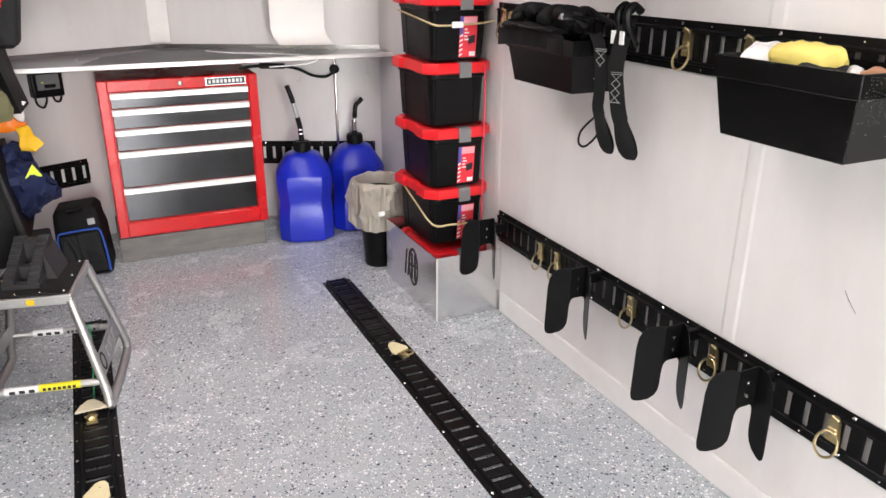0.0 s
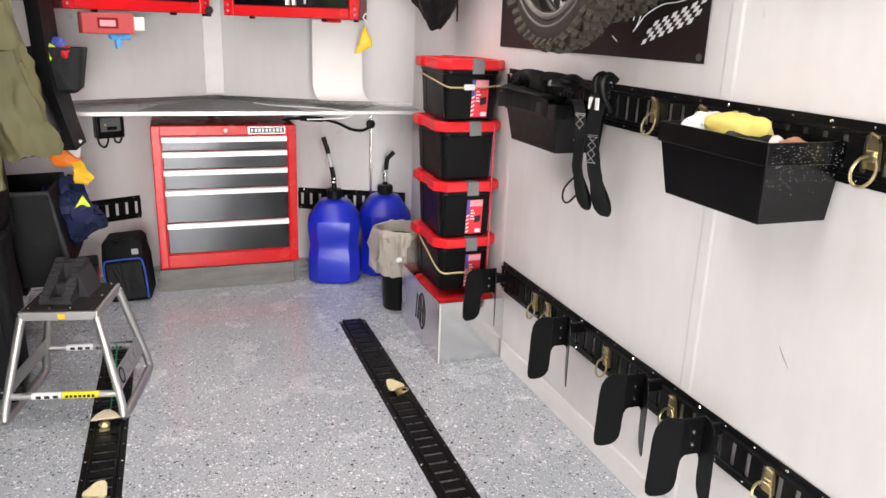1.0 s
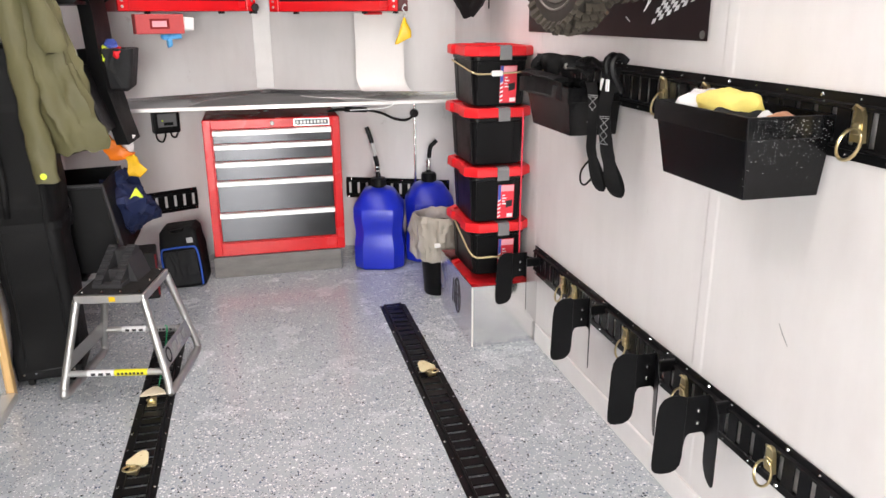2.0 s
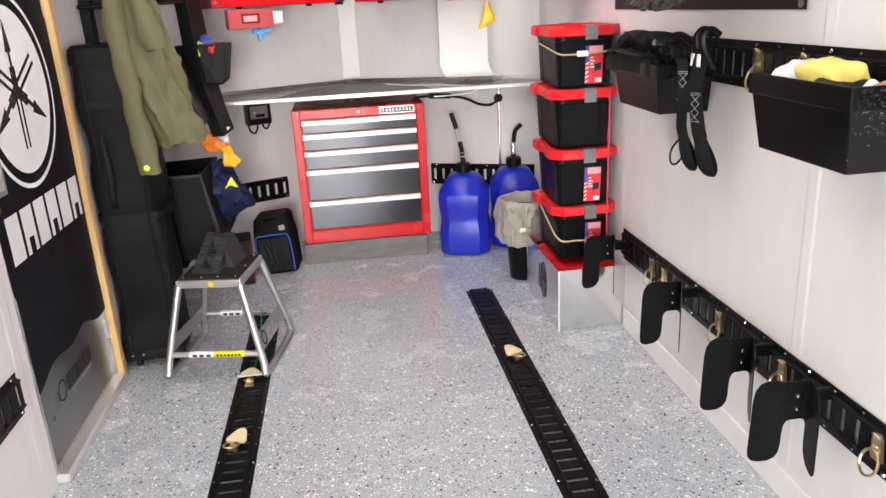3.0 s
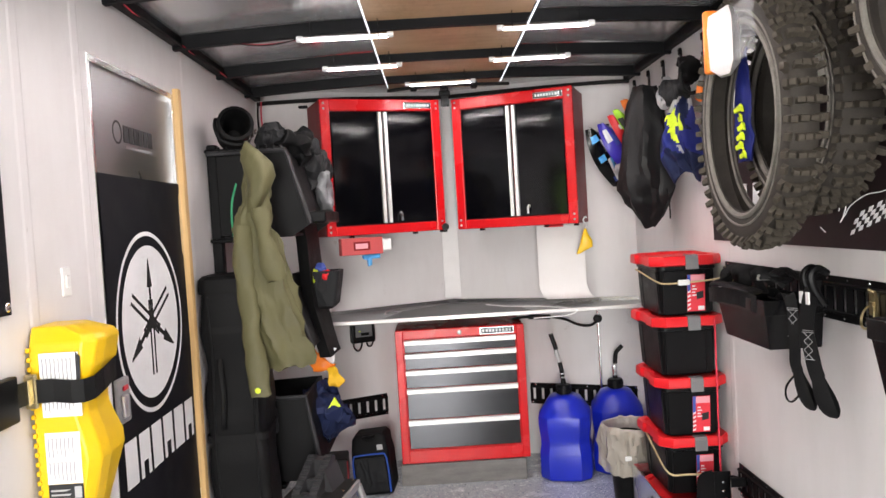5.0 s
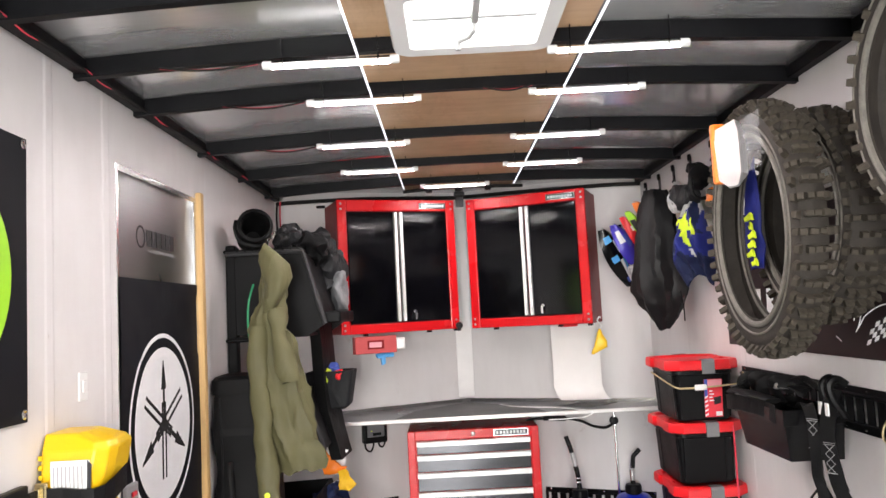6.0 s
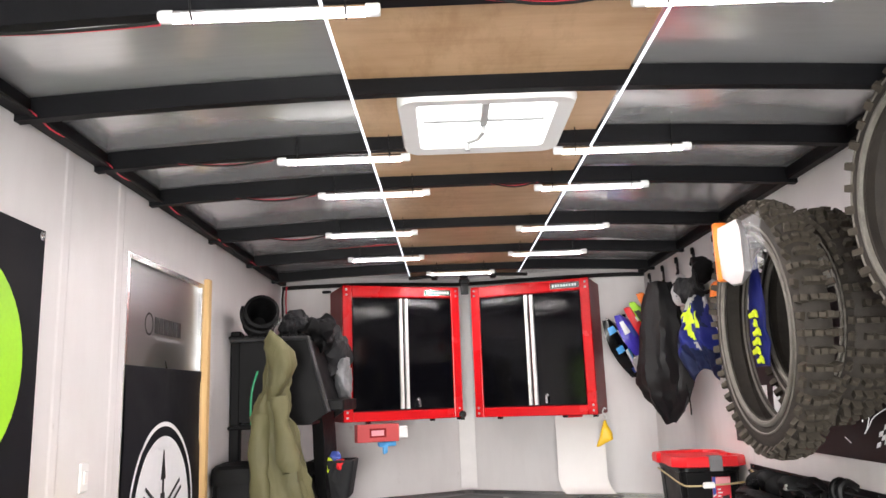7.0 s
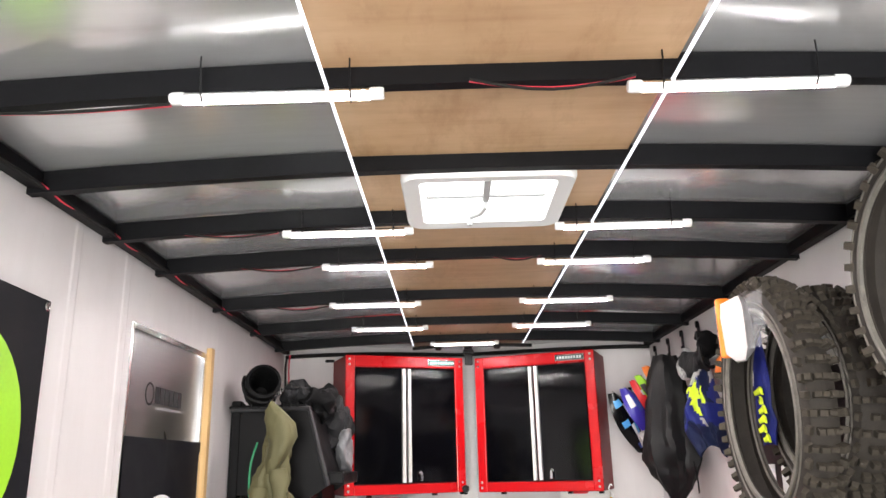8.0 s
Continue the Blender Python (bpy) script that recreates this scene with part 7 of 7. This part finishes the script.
def patch_on(t, keys, z0, z1, a0, a1, mat, label=""):
    """A panel of another colour that wraps a hanging cloth."""
    rings = []
    for i in range(7):
        z = z0 + (z1 - z0) * i / 6
        for (p, q) in zip(keys, keys[1:]):
            if q[0] <= z <= p[0]:
                f = (p[0] - z) / (p[0] - q[0])
                ry_, rx_, sy, sx = (a + (c - a) * f for a, c in zip(p[1:], q[1:]))
                rings.append([Vector((sx + (rx_ * 1.16 + 0.006) * math.cos(a), sy + (ry_ * 1.16 + 0.006) * math.sin(a), z + 0.02 * math.sin(a * 2))) for a in [radians(a0 + (a1 - a0) * k / 10) for k in range(11)]])
                break
    part("patch", crumple(loft(bmesh.new(), rings, close=False), 0.006, 24), mat, t, label, True)


pt = hanging("riding_trousers", 3.2, 1.385, [(1.955, 0.065, 0.05, 0, 0), (1.9, 0.095, 0.07, 0, 0), (1.75, 0.12, 0.092, 0, -0.005), (1.6, 0.13, 0.112, 0, -0.004), (1.5, 0.13, 0.112, 0, 0), (1.44, 0.11, 0.092, 0, 0.0), (1.37, 0.055, 0.055, 0, 0.002), (1.305, 0.012, 0.015, 0, 0.0)], SHELL_CLOTH, "black riding trousers folded over a hook", "trousers", 2, 7)
part("draw_cord", tube(bmesh.new(), curve_pts([(0.05, -0.1, 1.5), (0.055, -0.115, 1.42), (0.06, -0.1, 1.36), (0.065, -0.085, 1.4), (0.06, -0.09, 1.47)], 5), 0.003, 6), NYLON, pt, "thin black cord loop")
def garment(name, loc, w, h, label, category, pick, mats, seed, depth=0.05):
    """A slumped shirt on a hook: a closed folded shell whose panels take the shirt's colours."""
    t = thing(name, loc, label, category, rz=40)
    b = bmesh.new()
    nu, nv = 30, 36
    def at(i, j, side):
        u, v = i / nu * 2 - 1, j / nv
        half = w / 2 * min(1.0, 0.35 + 1.5 * v) * (1 - 0.32 * max(0, v - 0.72) / 0.28) * (1 + 0.08 * math.sin(7 * v + seed))
        fold = 0.016 * math.sin(u * 7 + 5 * v + seed) + 0.03 * noise.noise(Vector((u * 2.2, v * 4, seed))) + 0.012 * noise.noise(Vector((u * 6, v * 9, seed + 4)))
        bulge = depth * (1 - u * u) ** 0.6 * math.sin(math.pi * (0.12 + 0.84 * v)) ** 0.7
        return Vector((-(bulge + fold * (1 - u ** 4)) if side else 0.004, u * half + 0.02 * math.sin(v * 3), -v * h - 0.05 * u * u * v))
    front = [[b.verts.new(at(i, j, 1)) for i in range(nu + 1)] for j in range(nv + 1)]
    rear = [[b.verts.new(at(i, j, 0)) for i in range(nu + 1)] for j in range(nv + 1)]
    for g in (front, rear):
        for j in range(nv):
            for i in range(nu):
                f = b.faces.new((g[j][i], g[j][i + 1], g[j + 1][i + 1], g[j + 1][i]))
                f.material_index = pick(i / nu * 2 - 1, j / nv)
    ob = part("cloth", b, mats[0], t, "", True)
    for m in mats[1:]:
        ob.data.materials.append(m)
    return t


def blue_neon(u, v):
    """Panels of the racing shirt: 0 blue, 1 neon, 2 dark, 3 pale grey."""
    k = 0.22 * noise.noise(Vector((u * 3, v * 5, 2.0)))
    if v > 0.68 + k * 0.4:
        return 2
    if abs(u - 0.35 + v * 0.9 + k) < 0.13 and 0.12 < v < 0.6:
        return 1
    if 0.22 + k < v < 0.36 + k * 0.6 - 0.08 * u and u > -0.6:
        return 1
    if (u > 0.35 and 0.36 < v < 0.62) or (abs(u + 0.6 + k) < 0.2 and v < 0.4):
        return 2
    if v < 0.14 + k or (abs(u + 0.15 + k) < 0.08 and 0.62 < v < 0.74):
        return 3
    return 0


ROYAL = surface("royal_blue_cloth", (0.008, 0.016, 0.18), 0.55, 0, 0.2, 8, 500, 0.3)
garment("racing_jersey", (1.45, 2.87, 1.85), 0.18, 0.3, "blue racing jersey with neon patches on a hook", "jersey", blue_neon, (ROYAL, NEON, NAVY, LIGHT_GREY), 3.0, 0.07)
j2 = hanging("racing_jersey", 2.1, 1.362, [(1.93, 0.03, 0.006, 0, 0), (1.8, 0.055, 0.008, 0, 0), (1.64, 0.06, 0.008, 0, 0), (1.5, 0.045, 0.006, 0, 0)], ROYAL, "blue jersey with neon print seen through the tyres", "jersey", 9)
for k in range(6):
    lo, hi, zk = -0.05 + 0.009 * ((k * 5) % 3), -0.015 + 0.009 * ((k * 7) % 4), 1.54 + k * 0.028
    part("print_block", prism(bmesh.new(), [(lo, zk), (lo + 0.012, zk + 0.006), (hi, zk + 0.001), (hi + 0.007, zk + 0.014), (hi - 0.014, zk + 0.018), (lo + 0.014, zk + 0.026), (lo + 0.004, zk + 0.018)], lambda u, v, w: Vector((w, u, v)), -0.021, -0.014), NEON, j2, "neon yellow block")
soft("riding_glove", (1.43, 3.04, 1.9), (0.03, 0.035, 0.07), LIGHT_GREY, "white glove tucked on a hook", "glove", 0, 0.015, 20, seed=41)
soft("baseball_hat", (1.44, 2.92, 1.88), (0.05, 0.09, 0.05), CANVAS, "dark grey cap on a hook", "cap", 0, 0.025, 14, seed=42)
soft("goggle_strap", (1.465, 2.7, 1.85), (0.02, 0.025, 0.04), ORANGE, "orange goggle strap on a hook", "strap", 0, 0.015, 18, seed=43)
soft("helmet_liner", (1.45, 2.82, 1.95), (0.04, 0.05, 0.05), FABRIC, "black helmet liner on a hook", "liner", 0, 0.02, 18, seed=44)


def fender(loc, rz, tilt, length, width, mat, label, accents):
    """A curved plastic mudguard hanging by one end."""
    t = thing("mudguard", loc, label, "mudguard", "plastic mudguards", rz, tilt, -34)
    n, m_ = 10, 8
    def at(i, j, w=0.0):
        f, g = i / n, j / m_ * 2 - 1
        half = width * (0.04 + 0.96 * math.sin(math.pi * (0.03 + f * 0.93)) ** 0.9) / 2 * (1 - 0.35 * f)
        return Vector((g * half, -0.05 * math.sin(f * 2.2) + 0.03 * g * g - w, -f * length))
    b = bmesh.new()
    for w in (0.0, -0.003):
        loft(b, [[at(i, j, w) for j in range(m_ + 1)] for i in range(n + 1)], close=False)
    part("shell", b, mat, t, "", True)
    for i0, i1, j0, j1, am in accents:
        b = bmesh.new()
        loft(b, [[at(i, j, 0.0022) for j in range(j0, j1 + 1)] for i in range(i0, i1 + 1)], close=False)
        part("graphic", b, am, t)
    return t


fender((1.25, 3.70, 1.84), 35, 8, 0.36, 0.19, SATIN_PLASTIC, "black mudguard with light blue graphics on a hook", ((1, 2, 1, 4, CYAN), (2, 4, 4, 6, PRINT_WHITE), (4, 5, 1, 3, CYAN), (5, 8, 3, 4, PRINT_WHITE), (5, 9, 4, 5, CYAN), (5, 8, 6, 7, PRINT_WHITE), (8, 9, 2, 6, PRINT_BLUE)))
fender((1.30, 3.66, 1.86), 25, 5, 0.33, 0.15, PURPLE, "blue-violet mudguard with pale graphics on a hook", ((1, 3, 1, 3, PRINT_WHITE), (2, 4, 3, 5, PRINT_BLUE), (4, 6, 5, 7, PRINT_WHITE), (6, 8, 2, 4, PRINT_BLACK), (7, 9, 4, 6, PRINT_WHITE)))
fender((1.34, 3.60, 1.89), 40, 4, 0.26, 0.09, RED_LID, "red mudguard with white graphics on a hook", ((2, 3, 2, 6, PRINT_WHITE), (4, 6, 4, 7, PRINT_WHITE), (6, 7, 1, 4, PRINT_BLACK), (7, 9, 2, 6, PRINT_WHITE)))
fender((1.355, 3.55, 1.91), 40, 3, 0.2, 0.08, LIME, "lime green number panel on a hook", ((2, 7, 0, 2, PRINT_BLACK),))
fender((1.375, 3.46, 1.945), 40, 3, 0.16, 0.11, ORANGE, "orange plastic panel with white print on a hook", ((4, 7, 3, 6, PRINT_WHITE),))
soft("foam_grip", (1.37, 3.6, 1.6), (0.03, 0.03, 0.045), LIGHT_GREY, "grey crumpled plastic part hanging with mudguards", "part", 0, 0.02, 25, seed=51)
